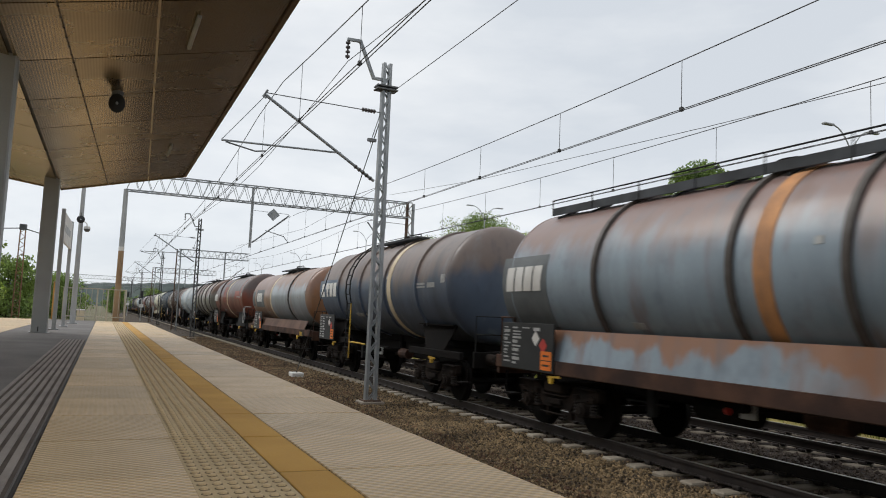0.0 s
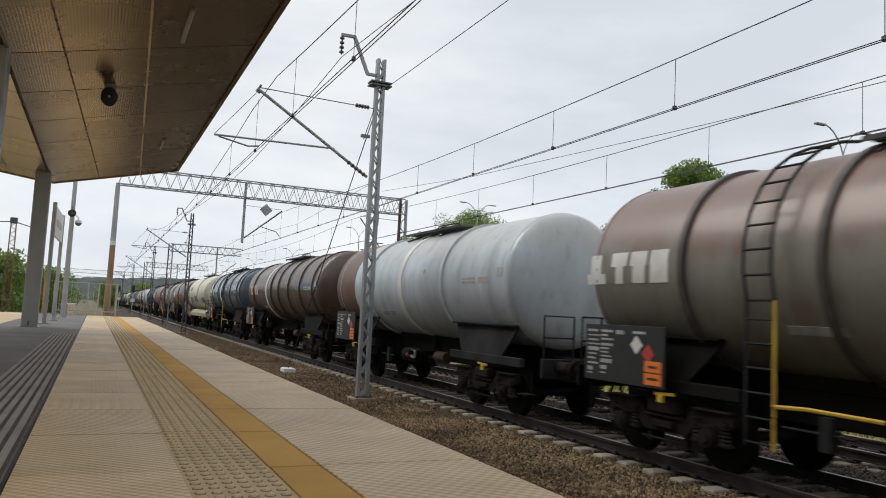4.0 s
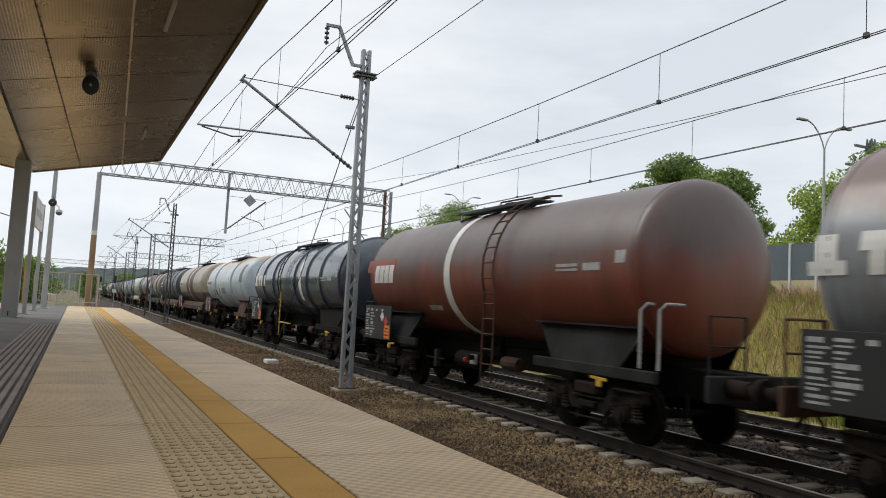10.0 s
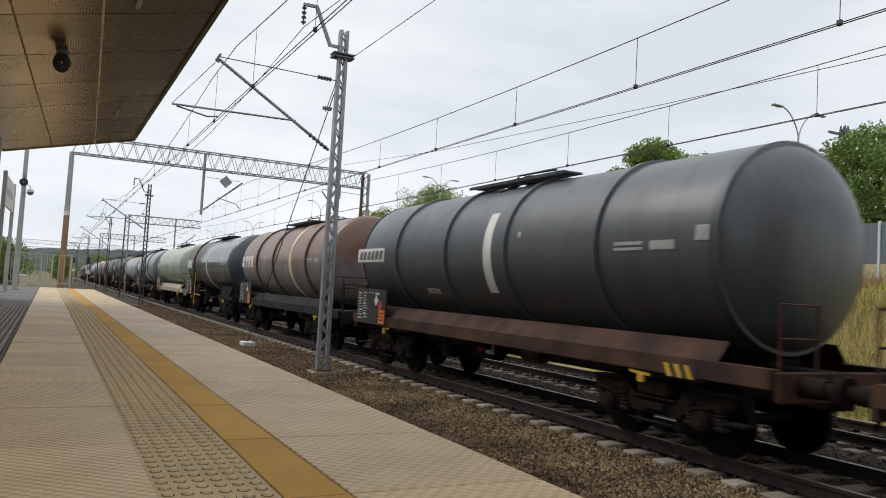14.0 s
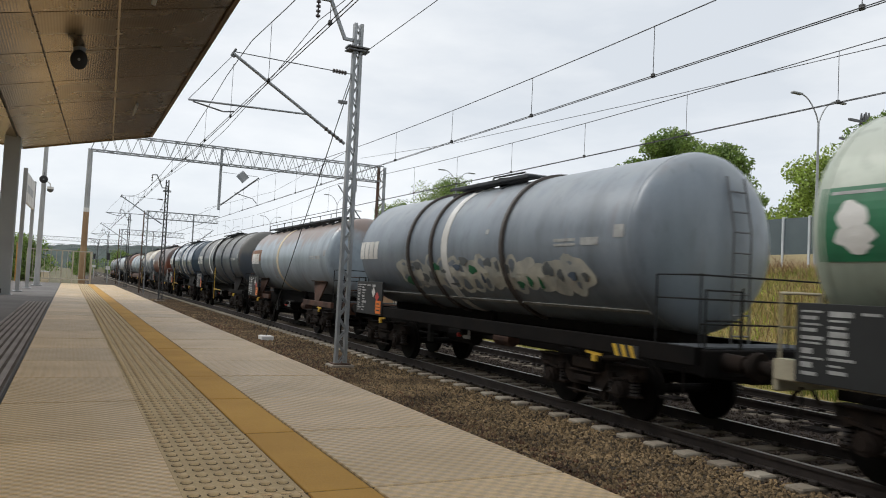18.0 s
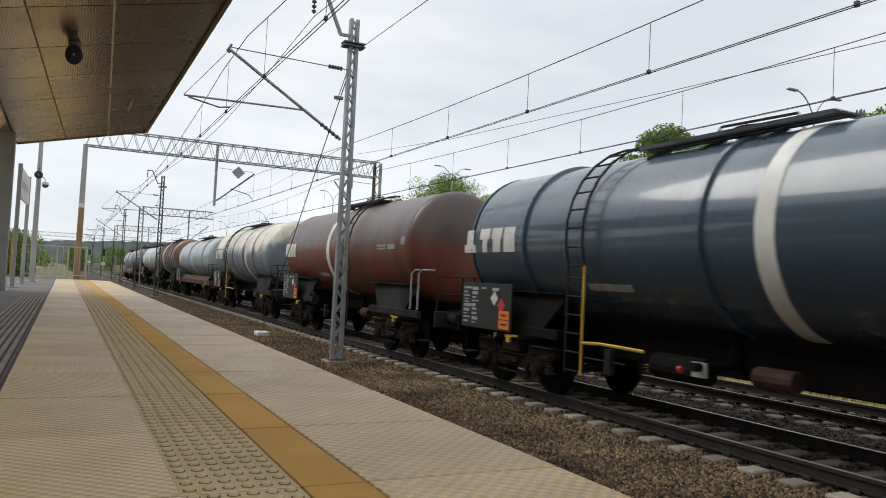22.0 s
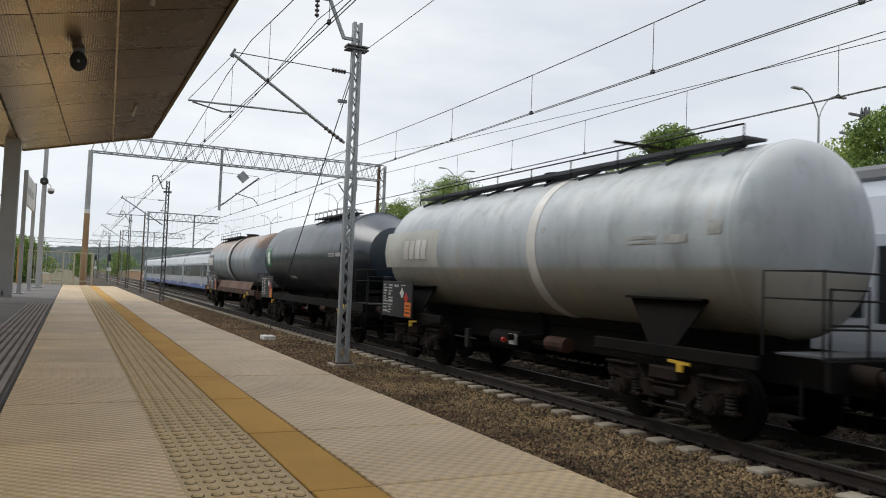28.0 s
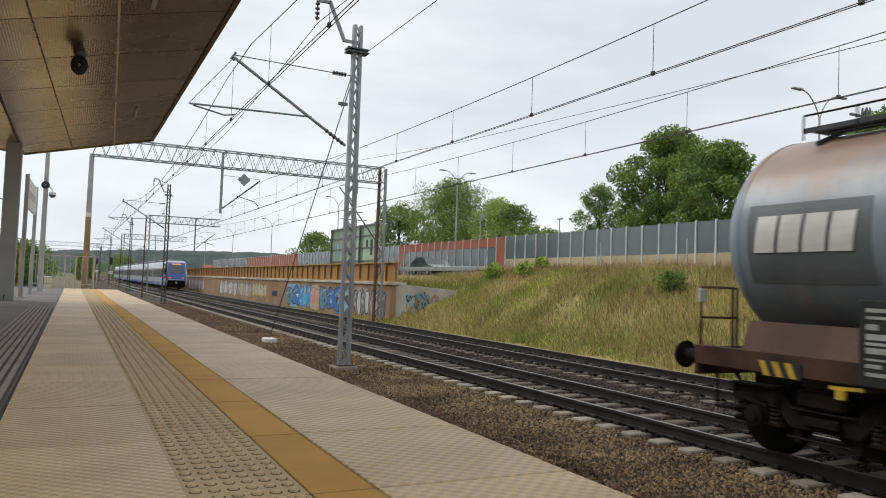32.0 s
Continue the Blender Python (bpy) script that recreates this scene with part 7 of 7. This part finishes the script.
    wagon(130.30, 13.42, "cream tank wagon with blue-grey patches and a green emblem", mk("cream_tank", (0.44, 0.405, 0.29), (0.37, 0.35, 0.27), 0.4, 0.02, rough=0.45), M_UNDERCREAM, None, None, (6.79,), None, "emblem", 0.42, sill=True, end_ladder=True, patches=((2.0, 3.6, -30, -12, M_BLUEPATCH), (4.6, 6.2, -28, -8, M_BLUEPATCH), (1.8, 2.9, 8, 22, M_BLUEPATCH), (8.8, 10.6, -30, -14, M_BLUEPATCH)), seed=9, R=1.42, end_rails=True)
    oxide_wagon(144.37, 14.07, 10, "oxide-red tank wagon with a dark crown and cream ring", stripe=5.4, stripe_m=M_CREAM, ladder=6.9, mark="four", mark_at=0.85)
    wagon(159.44, 15.07, "grey tank wagon streaked with rust, with a white ring", mk("rusty_grey_tank", (0.145, 0.150, 0.155), (0.105, 0.062, 0.048), 0.22, 0.12, low=None), M_UNDERRUST, 7.72, M_WHITE, (1.98, 3.91, 8.67, 9.75), 4.26, "three", 0.2, seed=11, R=1.38, front=1.47)
    oxide_wagon(173.62, 14.18, 12, "oxide-red tank wagon with a dark crown and white ring", stripe=5.22, stripe_m=M_WHITE, ladder=7.36, mark="four", mark_at=0.75, patches=((0.2, 2.2, 2, 16, mat("fresh_red_patch", (0.29, 0.06, 0.03), None, 1.5, 0.5)),))
    wagon(188.76, 15.14, "glossy navy-black tank wagon with a short white dash", mk("navy_black_tank", NAVY, (0.045, 0.056, 0.068), 0.55, 0.0, rough=0.3, dirt=0.1, coat=0.7), M_UNDER, None, None, (2.13, 3.95, 7.29, 8.96, 10.64), 5.63, "three", 0.5, dash=8.07, seed=13, R=1.38, front=1.28, smooth_ends=0.6)
    wagon(202.52, 13.76, "pale grey tank wagon with tan dirt and grey repainted squares", mk("pale_grey_tan_tank", PALE, (0.36, 0.28, 0.20), 0.62, 0.08, (0.36, 0.24, 0.13), edge=0.14), M_UNDERRUST, 4.8, M_WHITE, (3.13, 8.03), None, "bar", 0.2, board=0.0, patches=((10.2, 10.9, -2, 40, M_GREYPATCH), (2.4, 3.6, -30, -18, M_GREYPATCH), (4.3, 6.2, -26, -12, mat("grey_green_patch", (0.24, 0.27, 0.26), None, 2, 0.5))), saddle=(0.3, 2.7), seed=14, R=1.38, front=1.23)
    wagon(216.17, 13.65, "beige and brown tank wagon with a white ring", mk("beige_tank", (0.29, 0.245, 0.18), (0.21, 0.165, 0.13), 0.35, 0.03, low=(0.085, 0.055, 0.042), l0=-0.42), M_UNDERRUST, 5.62, M_WHITE, (), None, "bar", 0.3, sill=True, bands=((4.24, 5.45, mat("brown_band", (0.105, 0.050, 0.035), (0.08, 0.042, 0.032), 1.5, 0.5)), (5.79, 7.49, mat("brown_band", (0.105, 0.050, 0.035), (0.08, 0.042, 0.032), 1.5, 0.5))), seed=15, R=1.42, front=1.18)
    wagon(230.67, 14.51, "charcoal tank wagon with a short white dash", mk("charcoal_tank", CHAR, (0.060, 0.065, 0.070), 0.5, 0.0, rough=0.42, dirt=0.1), M_UNDERRUST, None, None, (2.58, 5.05, 7.38, 9.95), None, "bar", 0.1, dash=6.77, sill=True, seed=16, R=1.42, front=0.95, smooth_ends=0.6)
    wagon(244.60, 13.93, "rust-brown and grey tank wagon with a cream ring", mk("rust_and_grey_tank", (0.130, 0.120, 0.118), (0.125, 0.058, 0.036), -0.05, 0.14), M_UNDERGREY, 7.51, M_CREAM, (2.9, 5.34, 9.33, 11.69), None, "three", 0.3, sill=True, seed=17, end_rails=True)
    wagon(258.88, 14.28, "tank wagon in brown and dark navy with a white ring", mk("dark_navy_tank", (0.026, 0.034, 0.046), (0.05, 0.058, 0.066), 0.5, 0.0, rough=0.32, coat=0.5), M_UNDER, 6.25, M_WHITE, (), 3.6, "four", 0.45, bands=((0.5, 4.1, mat("dark_brown_band", (0.078, 0.050, 0.038), (0.06, 0.04, 0.032), 1.5, 0.45)),), seed=18)
    wagon(272.77, 13.89, "smooth pale green tank wagon with a green emblem", mk("pale_green_tank", (0.255, 0.285, 0.225), (0.30, 0.315, 0.26), 0.5, 0.02, rough=0.45), M_UNDERCREAM, None, None, (), None, "emblem", 0.4, sill=True, end_ladder=True, patches=((5.0, 5.5, -8, 2, M_BLUEPATCH),), seed=19, front=1.6, end_rails=True)
    wagon(287.20, 14.44, "blue-grey tank wagon with a white ring and faded graffiti", mk("blue_grey_tank", (0.125, 0.145, 0.165), (0.17, 0.185, 0.195), 0.6, 0.02), M_UNDER, 5.6, M_WHITE, (3.66, 4.94, 8.07), None, "four", 0.3, sill=True, scrawl=True, end_ladder=True, seed=20, front=1.5, end_rails=True, cradle_m=False)
    wagon(301.62, 14.42, "grey-blue tank wagon with a rusty crown and cream ring", mk("rust_crowned_grey_tank", (0.215, 0.25, 0.275), (0.17, 0.12, 0.095), 0.42, 0.06), M_UNDERRUST, 4.9, M_CREAM, (), None, "four", 0.3, end_ladder=True, patches=((0.15, 1.95, -4, 17, mat("rust_brown_panel", (0.24, 0.105, 0.045), (0.18, 0.085, 0.04), 2, 0.6)), (0.15, 1.95, -40, -4, M_GREYPATCH)), rails=True, saddle=(1.05, 2.5), seed=21, R=1.31, front=1.9, end_rails=True)
    wagon(317.20, 15.58, "dark grey-green tank wagon with a white ring", mk("dark_grey_green_tank", (0.034, 0.042, 0.052), (0.085, 0.080, 0.068), 0.25, 0.02, rough=0.4, edge=0.24), M_UNDER, 4.68, M_WHITE, (2.37, 6.22, 8.61, 11.01), 7.14, "three", 0.35, saddle=(0.8, 2.7), seed=22, R=1.38)
    wagon(331.85, 14.65, "glossy navy-blue tank wagon with a white ring", mk("navy_blue_tank", (0.022, 0.038, 0.056), (0.05, 0.068, 0.085), 0.55, 0.0, rough=0.3, dirt=0.1, coat=0.7), M_UNDER, 7.58, M_WHITE, (2.35, 6.54, 9.63), 4.09, "three", 0.15, patches=((7.43, 7.74, -42, -33, mat("bright_blue_patch", (0.03, 0.10, 0.35), None, 2, 0.4)),), seed=23, R=1.39, smooth_ends=0.6)
    oxide_wagon(346.04, 14.19, 24, "oxide-red tank wagon with a dark crown and white ring", stripe=5.33, stripe_m=M_WHITE, ladder=7.46, mark="four", mark_at=0.3)
    wagon(360.72, 14.68, "grey tank wagon with a tan-stained crown and white ring", mk("tan_crowned_grey_tank", (0.120, 0.135, 0.150), (0.50, 0.44, 0.36), 0.12, 0.03, (0.45, 0.27, 0.10), edge=0.13), M_UNDERGREY, 7.83, M_WHITE, (2.68, 4.97, 7.37, 9.35), 4.04, "three", 0.43, patches=((0.2, 2.35, -12, 13, M_GREYPATCH),), seed=25, R=1.38, front=1.55, end_rails=True)
    wagon(376.13, 15.41, "weathered grey-blue tank wagon with pale stains and a white ring", mk("stained_grey_tank", (0.265, 0.305, 0.325), (0.22, 0.18, 0.14), 0.60, 0.06, (0.42, 0.42, 0.40), low=(0.145, 0.16, 0.168), l0=-0.35), M_UNDERRUST, 6.47, M_WHITE, (5.24, 10.56), None, "four", 0.5, sill=True, seed=26, R=1.29, front=1.43, end_rails=True)
    wagon(389.60, 13.47, "rust-brown tank wagon with many stiffening rings", mk("ringed_rust_tank", (0.15, 0.145, 0.145), (0.155, 0.065, 0.038), -0.1, 0.10), M_UNDER, 5.0, M_CREAM, (1.02, 2.37, 3.67, 6.2, 7.5, 8.8, 10.1), None, "four", 0.75, seed=27, R=1.40)
    wagon(403.99, 14.39, "light grey tank wagon with a white panel and white ring", mk("light_grey_tank", (0.30, 0.325, 0.335), (0.36, 0.37, 0.365), 0.5, 0.015, (0.45, 0.33, 0.16), low=(0.215, 0.20, 0.165), l0=-0.30), M_UNDER, 7.08, M_WHITE, (), None, "four", 1.3, patches=((0.1, 3.2, -18, 20, mat("off_white_panel", (0.50, 0.50, 0.46), (0.42, 0.42, 0.39), 2, 0.5)),), rails=True, saddle=(1.05, 2.6), seed=28, R=1.33, front=1.5, end_rails=True)
    wagon(417.93, 13.94, "glossy black tank wagon with a green emblem", mk("glossy_black_tank", (0.004, 0.011, 0.020), (0.012, 0.022, 0.034), 0.5, 0.0, rough=0.34, dirt=0.1, coat=0.38), M_UNDER, None, None, (), None, "emblem", 0.72, sill=True, seed=29, R=1.35, front=1.6, cone=(1.25, 0.85), end_rails=True, rails=(5.3, 9.3), smooth_ends=0.5, cradle_m=False)
    wagon(432.95, 15.02, "grey tank wagon with a rust-brown crown and white ring", mk("rust_crowned_grey_tank", (0.165, 0.19, 0.21), (0.19, 0.115, 0.075), 0.36, 0.06, (0.27, 0.14, 0.06), edge=0.24), M_UNDERRUST, 6.55, M_WHITE, (7.34,), None, "four", 0.69, sill=True, board=2.12, patches=((0.6, 2.2, -26, 16, M_GREYPATCH),), rails=(0.9, 6.6), cradle=(1.12, 1.60), cradle_m=M_RUSTPLATE, seed=30, R=1.30, bogie_at=(1.52, 1.72))


build_train()
_tail = WAGONS[-1][0]
Shape().box(-1.28, 0.18, 1.80, -1.16, 0.22, 1.98, 0.01).ob("tail_lamp", M_WHITE, _tail, "pale tail signal box")


# ---- blue and silver passenger train on the far track ----
M_EMUWHITE = mat("silver_white_coach_paint", (0.42, 0.45, 0.50), (0.37, 0.40, 0.45), 1, 0.35, bump=0.02, coat=0.4)
M_EMUBLUE = mat("royal_blue_coach_paint", (0.03, 0.10, 0.40), (0.025, 0.085, 0.33), 1, 0.35, bump=0.02, coat=0.5)
M_EMUGLASS = matte(mat("dark_coach_window", (0.018, 0.022, 0.026), (0.03, 0.036, 0.04), 1, 0.3, bump=0, rand=0.3), 0.12)
M_SCREEN = mat("grey_windscreen", (0.10, 0.11, 0.12), (0.07, 0.08, 0.09), 1, 0.1, bump=0, coat=0.5)
M_EMUROOF = mat("grey_coach_roof", (0.20, 0.21, 0.22), (0.15, 0.155, 0.16), 1, 0.55, bump=0.05)
M_TAILRED = glow("red_tail_light", (0.9, 0.05, 0.07), 1.1)
M_DISPLAY = glow("amber_destination_display", (0.9, 0.35, 0.10), 0.8)
COACH, NCOACH = 17.4, 8


def coach_body(t, y0, y1):
    n = 0.05
    sec = [(-1.38, 0.55), (-1.42, 1.2), (-1.42, 2.9), (-1.30, 3.55), (-0.95, 3.85), (0, 3.95), (0.95, 3.85), (1.30, 3.55), (1.42, 2.9), (1.42, 1.2), (1.38, 0.55)]

    def hull(a, b, pts, name, m, label=""):
        s = Shape()
        k = len(pts)
        s.add([(x, a, z) for x, z in pts] + [(x, b, z) for x, z in pts], [(i, k + i, k + i + 1, i + 1) for i in range(k - 1)] + [tuple(range(k)), tuple(range(2 * k - 1, k - 1, -1)), (0, k - 1, 2 * k - 1, k)])
        return s.ob(name, m, t, label)
    hull(y0, y1, sec, "body", M_EMUWHITE, "silver-white coach body")
    for sg in (-1,):
        Shape().box(sg * 1.425 - 0.006, y0 + 0.05, 0.50, sg * 1.425 + 0.02, y1 - 0.05, 0.92).ob("lower_band", M_EMUBLUE, t, "royal blue lower band")
        Shape().box(-1.436, y0 + 0.9, 1.62, -1.40, y1 - 0.5, 2.72, 0.01).ob("window_band", M_EMUGLASS, t, "dark window band")
        for d in (0.22, 0.72):
            yy = y0 + (y1 - y0) * d
            Shape().box(-1.444, yy - 0.65, 0.70, -1.40, yy + 0.65, 2.95, 0.01).ob("door", M_EMUWHITE, t, "silver sliding door")
            Shape().box(-1.449, yy - 0.45, 1.55, -1.442, yy + 0.45, 2.75).ob("door_window", M_EMUGLASS, t)
    Shape().box(-1.0, y0 + 1.5, 3.83, 1.0, y1 - 1.5, 4.12, 0.08).ob("roof_equipment", M_EMUROOF, t, "grey roof equipment")
    Shape().box(-1.25, y0 + 0.6, 0.25, 1.25, y1 - 0.6, 0.55).ob("underfloor", M_UNDER, t)


def emu():
    t = thing("passenger_train", (X2, 0, RAIL_Z), "blue and silver electric passenger train with red tail lights", "passenger train")
    for i in range(NCOACH):
        a = i * COACH + (2.3 if i == 0 else 0.25)
        b = (i + 1) * COACH - (2.3 if i == NCOACH - 1 else 0.25)
        coach_body(t, a, b)
        if i:
            Shape().box(-1.2, i * COACH - 0.3, 0.8, 1.2, i * COACH + 0.3, 3.6).ob("gangway", M_BLACK, t, "dark gangway bellows")
        fm, wm, sm, bm = shared("bogie", bogie_meshes)
        place("bogie", bm, t, at=(0, i * COACH + (3.6 if i == 0 else 0), 0)).scale = (1, 1, 1)
        for d in (-0.9, 0.9):
            for turn in (0, 180):
                place("wheel", wm[1], t, at=(0, i * COACH + (3.6 if i == 0 else 0.0) + d, 0, 0, 0, turn))
    for y, d in ((0.0, 1), (NCOACH * COACH, -1)):
        # steep cab: pale side shell and roof, blue leaning face set in it
        prof = [(0.06, 0.62), (0.0, 1.25), (0.04, 1.75), (0.16, 2.20), (0.50, 3.30), (0.72, 3.66), (1.15, 3.90)]
        side = [(y + d * a, z) for a, z in prof] + [(y + d * 2.3, 3.95), (y + d * 2.3, 0.55)]
        k = len(side)
        s = Shape()
        wd = [1.36 if z < 3.2 else 1.24 if z < 3.7 else 1.05 for _, z in side[:-1]] + [1.40]
        s.add([(-a, yy, z) for (yy, z), a in zip(side, wd)] + [(a, yy, z) for (yy, z), a in zip(side, wd)],
              [tuple(range(k - 1, -1, -1)), tuple(range(k, 2 * k))] + [(i, (i + 1) % k, k + (i + 1) % k, k + i) for i in range(k)])
        cab = s.ob("cab", M_EMUWHITE, t, "steep silver-white cab end")

        def face(name, i0, i1, w0, w1, off, m, label):
            pts = [(y + d * (a - off), z) for a, z in prof[i0:i1 + 1]]
            n = len(pts)
            f = Shape()
            ww = [w0 + (w1 - w0) * i / (n - 1) for i in range(n)]
            f.add([(-a, yy, z) for (yy, z), a in zip(pts, ww)] + [(a, yy, z) for (yy, z), a in zip(pts, ww)] + [(-a, yy + d * 0.05, z) for (yy, z), a in zip(pts, ww)] + [(a, yy + d * 0.05, z) for (yy, z), a in zip(pts, ww)],
                  [(i, i + 1, n + i + 1, n + i) for i in range(n - 1)] + [(2 * n + i, 2 * n + i + 1, i + 1, i) for i in range(n - 1)] + [(n + i, n + i + 1, 3 * n + i + 1, 3 * n + i) for i in range(n - 1)] + [(0, n, 3 * n, 2 * n), (n - 1, 3 * n - 1, 4 * n - 1, 2 * n - 1)])
            return f.ob(name, m, cab, label)
        face("blue_face", 1, 5, 1.30, 1.08, 0.02, M_EMUBLUE, "royal blue front face")
        face("windscreen", 3, 4, 1.02, 0.86, 0.045, M_SCREEN, "large dark windscreen")
        Shape().box(-0.60, min(y + d * 0.50, y + d * 0.60), 3.38, 0.60, max(y + d * 0.50, y + d * 0.60), 3.52).ob("destination_display", M_DISPLAY, cab, "amber destination display")
        Shape().box(-1.415, min(y + d * 0.9, y + d * 2.3), 0.52, -1.395, max(y + d * 0.9, y + d * 2.3), 0.92).ob("lower_band", M_EMUBLUE, cab, "royal blue lower band")
        for sg in (-1, 1):
            Shape().box(sg * 0.85 - 0.16, min(y - d * 0.04, y + d * 0.1), 1.52, sg * 0.85 + 0.16, max(y - d * 0.04, y + d * 0.1), 1.66, 0.02).ob("tail_light", M_TAILRED if d > 0 else M_WHITE, cab, "red tail light" if d > 0 else "white head light")
        Shape().box(-1.10, min(y - d * 0.05, y + d * 0.3), 1.28, 1.10, max(y - d * 0.05, y + d * 0.3), 1.38, 0.03).ob("bumper_band", M_EMUWHITE, cab, "pale bumper band")
        Shape().box(-1.15, min(y - d * 0.12, y + d * 0.5), 0.35, 1.15, max(y - d * 0.12, y + d * 0.5), 1.24, 0.05).ob("front_skirt", M_UNDER, cab)
        Shape().cyl((0, y - d * 0.35, 0.95), (0, y + d * 0.1, 0.95), 0.12, 12).ob("coupler", M_GREYPOST, cab, "pale centre coupler")
        Shape().box(-1.425, min(y + d * 0.85, y + d * 1.75), 2.0, -1.30, max(y + d * 0.85, y + d * 1.75), 2.95, 0.02).ob("cab_side_window", M_EMUGLASS, cab)
    p = Shape().path([(-0.5, 13, 4.1), (0, 12.0, 4.8), (0, 13.3, 5.55)], 0.04, 6)
    p.bar((-0.8, 13.3, 5.57), (0.8, 13.3, 5.57), 0.08, 0.06)
    p.ob("pantograph", M_UNDER, t, "raised pantograph")
    return t


EMU = emu()


# ---- cars on the road ----
def car(name, x, paint, label, z=1.42):
    """A hatchback that drives towards -y; origin at its nose, on the road."""
    t = thing(name, (x, 60, z), label, "car", "cars on the road")
    prof = [(0.0, 0.45), (0.05, 0.70), (1.0, 0.92), (1.75, 1.42), (3.2, 1.46), (4.0, 1.0), (4.15, 0.85), (4.15, 0.4), (3.8, 0.28), (0.3, 0.28)]
    s = Shape()
    k = len(prof)
    w = [0.80 if z > 1.3 else 0.92 for _, z in prof]
    s.add([(-a * 0.92, y, z) for (y, z), a in zip(prof, w)] + [(a * 0.92, y, z) for (y, z), a in zip(prof, w)], [(i, (i + 1) % k, k + (i + 1) % k, k + i) for i in range(k)] + [tuple(range(k - 1, -1, -1)), tuple(range(k, 2 * k))])
    s.ob("body", paint, t)
    for sg in (-1, 1):
        s = Shape()
        vs = [(sg * 0.842, 1.25, 0.96), (sg * 0.842, 3.75, 0.98), (sg * 0.752, 3.15, 1.38), (sg * 0.752, 1.85, 1.36)]
        s.add(vs + [(x + sg * 0.012, y, z) for x, y, z in vs], [(4, 5, 6, 7), (0, 3, 2, 1), (0, 1, 5, 4), (1, 2, 6, 5), (2, 3, 7, 6), (3, 0, 4, 7)])
        s.ob("side_window", M_EMUGLASS, t)
        for y in (0.78, 3.35):
            wheel = Shape().cyl((sg * 0.70, y, 0.31), (sg * 0.86, y, 0.31), 0.31, 18).ob("wheel", M_BLACK, t)
            Shape().cyl((sg * 0.85, y, 0.31), (sg * 0.868, y, 0.31), 0.19, 12).ob("rim", M_STEEL, wheel)
        Shape().box(sg * 0.62 - 0.14, -0.01, 0.62, sg * 0.62 + 0.14, 0.06, 0.74, 0.02).ob("headlight", M_WHITE, t)
    s = Shape().add([(-0.70, 1.08, 0.965), (0.70, 1.08, 0.965), (0.66, 1.72, 1.40), (-0.66, 1.72, 1.40)], [(0, 1, 2, 3)])
    s.ob("windscreen", M_EMUGLASS, t)
    return t


CAR1 = car("car", 25.3, mat("dark_grey_car_paint", (0.03, 0.034, 0.038), None, 2, 0.3, bump=0, coat=0.8), "dark grey hatchback driving on the road")
CAR2 = car("car", 27.4, mat("silver_car_paint", (0.25, 0.26, 0.27), None, 2, 0.3, metal=0.3, bump=0, coat=0.8), "silver hatchback driving on the road")

# ---- what moves ----
GAIN = (468.211, 290.624, -1157.262, 1939.946, -1682.656, 566.787)


def travelled(t):
    """Metres that the freight train has gone since the start; it slows down gently."""
    u = t / 32.0
    return sum(c * u ** (k + 1) for k, c in enumerate(GAIN))


def motions():
    steps = [0.5 * i for i in range(65)]
    for w, rear in WAGONS:
        walk(w, [(t, pose(X1, rear - travelled(t), RAIL_Z)) for t in steps])
    walk(EMU, [(t, pose(X2, 108.0 + 26.6 * (t - 32.0), RAIL_Z)) for t in (0.0, 8.0, 16.0, 24.0, 32.0)])
    walk(CAR1, [(t, pose(25.3, 52.0 - 17.0 * (t - 32.0), 1.42)) for t in (0.0, 8.0, 16.0, 24.0, 32.0)])
    walk(CAR2, [(t, pose(27.4, 55.5 - 18.0 * (t - 32.0), 1.42)) for t in (0.0, 8.0, 16.0, 24.0, 32.0)])


motions()
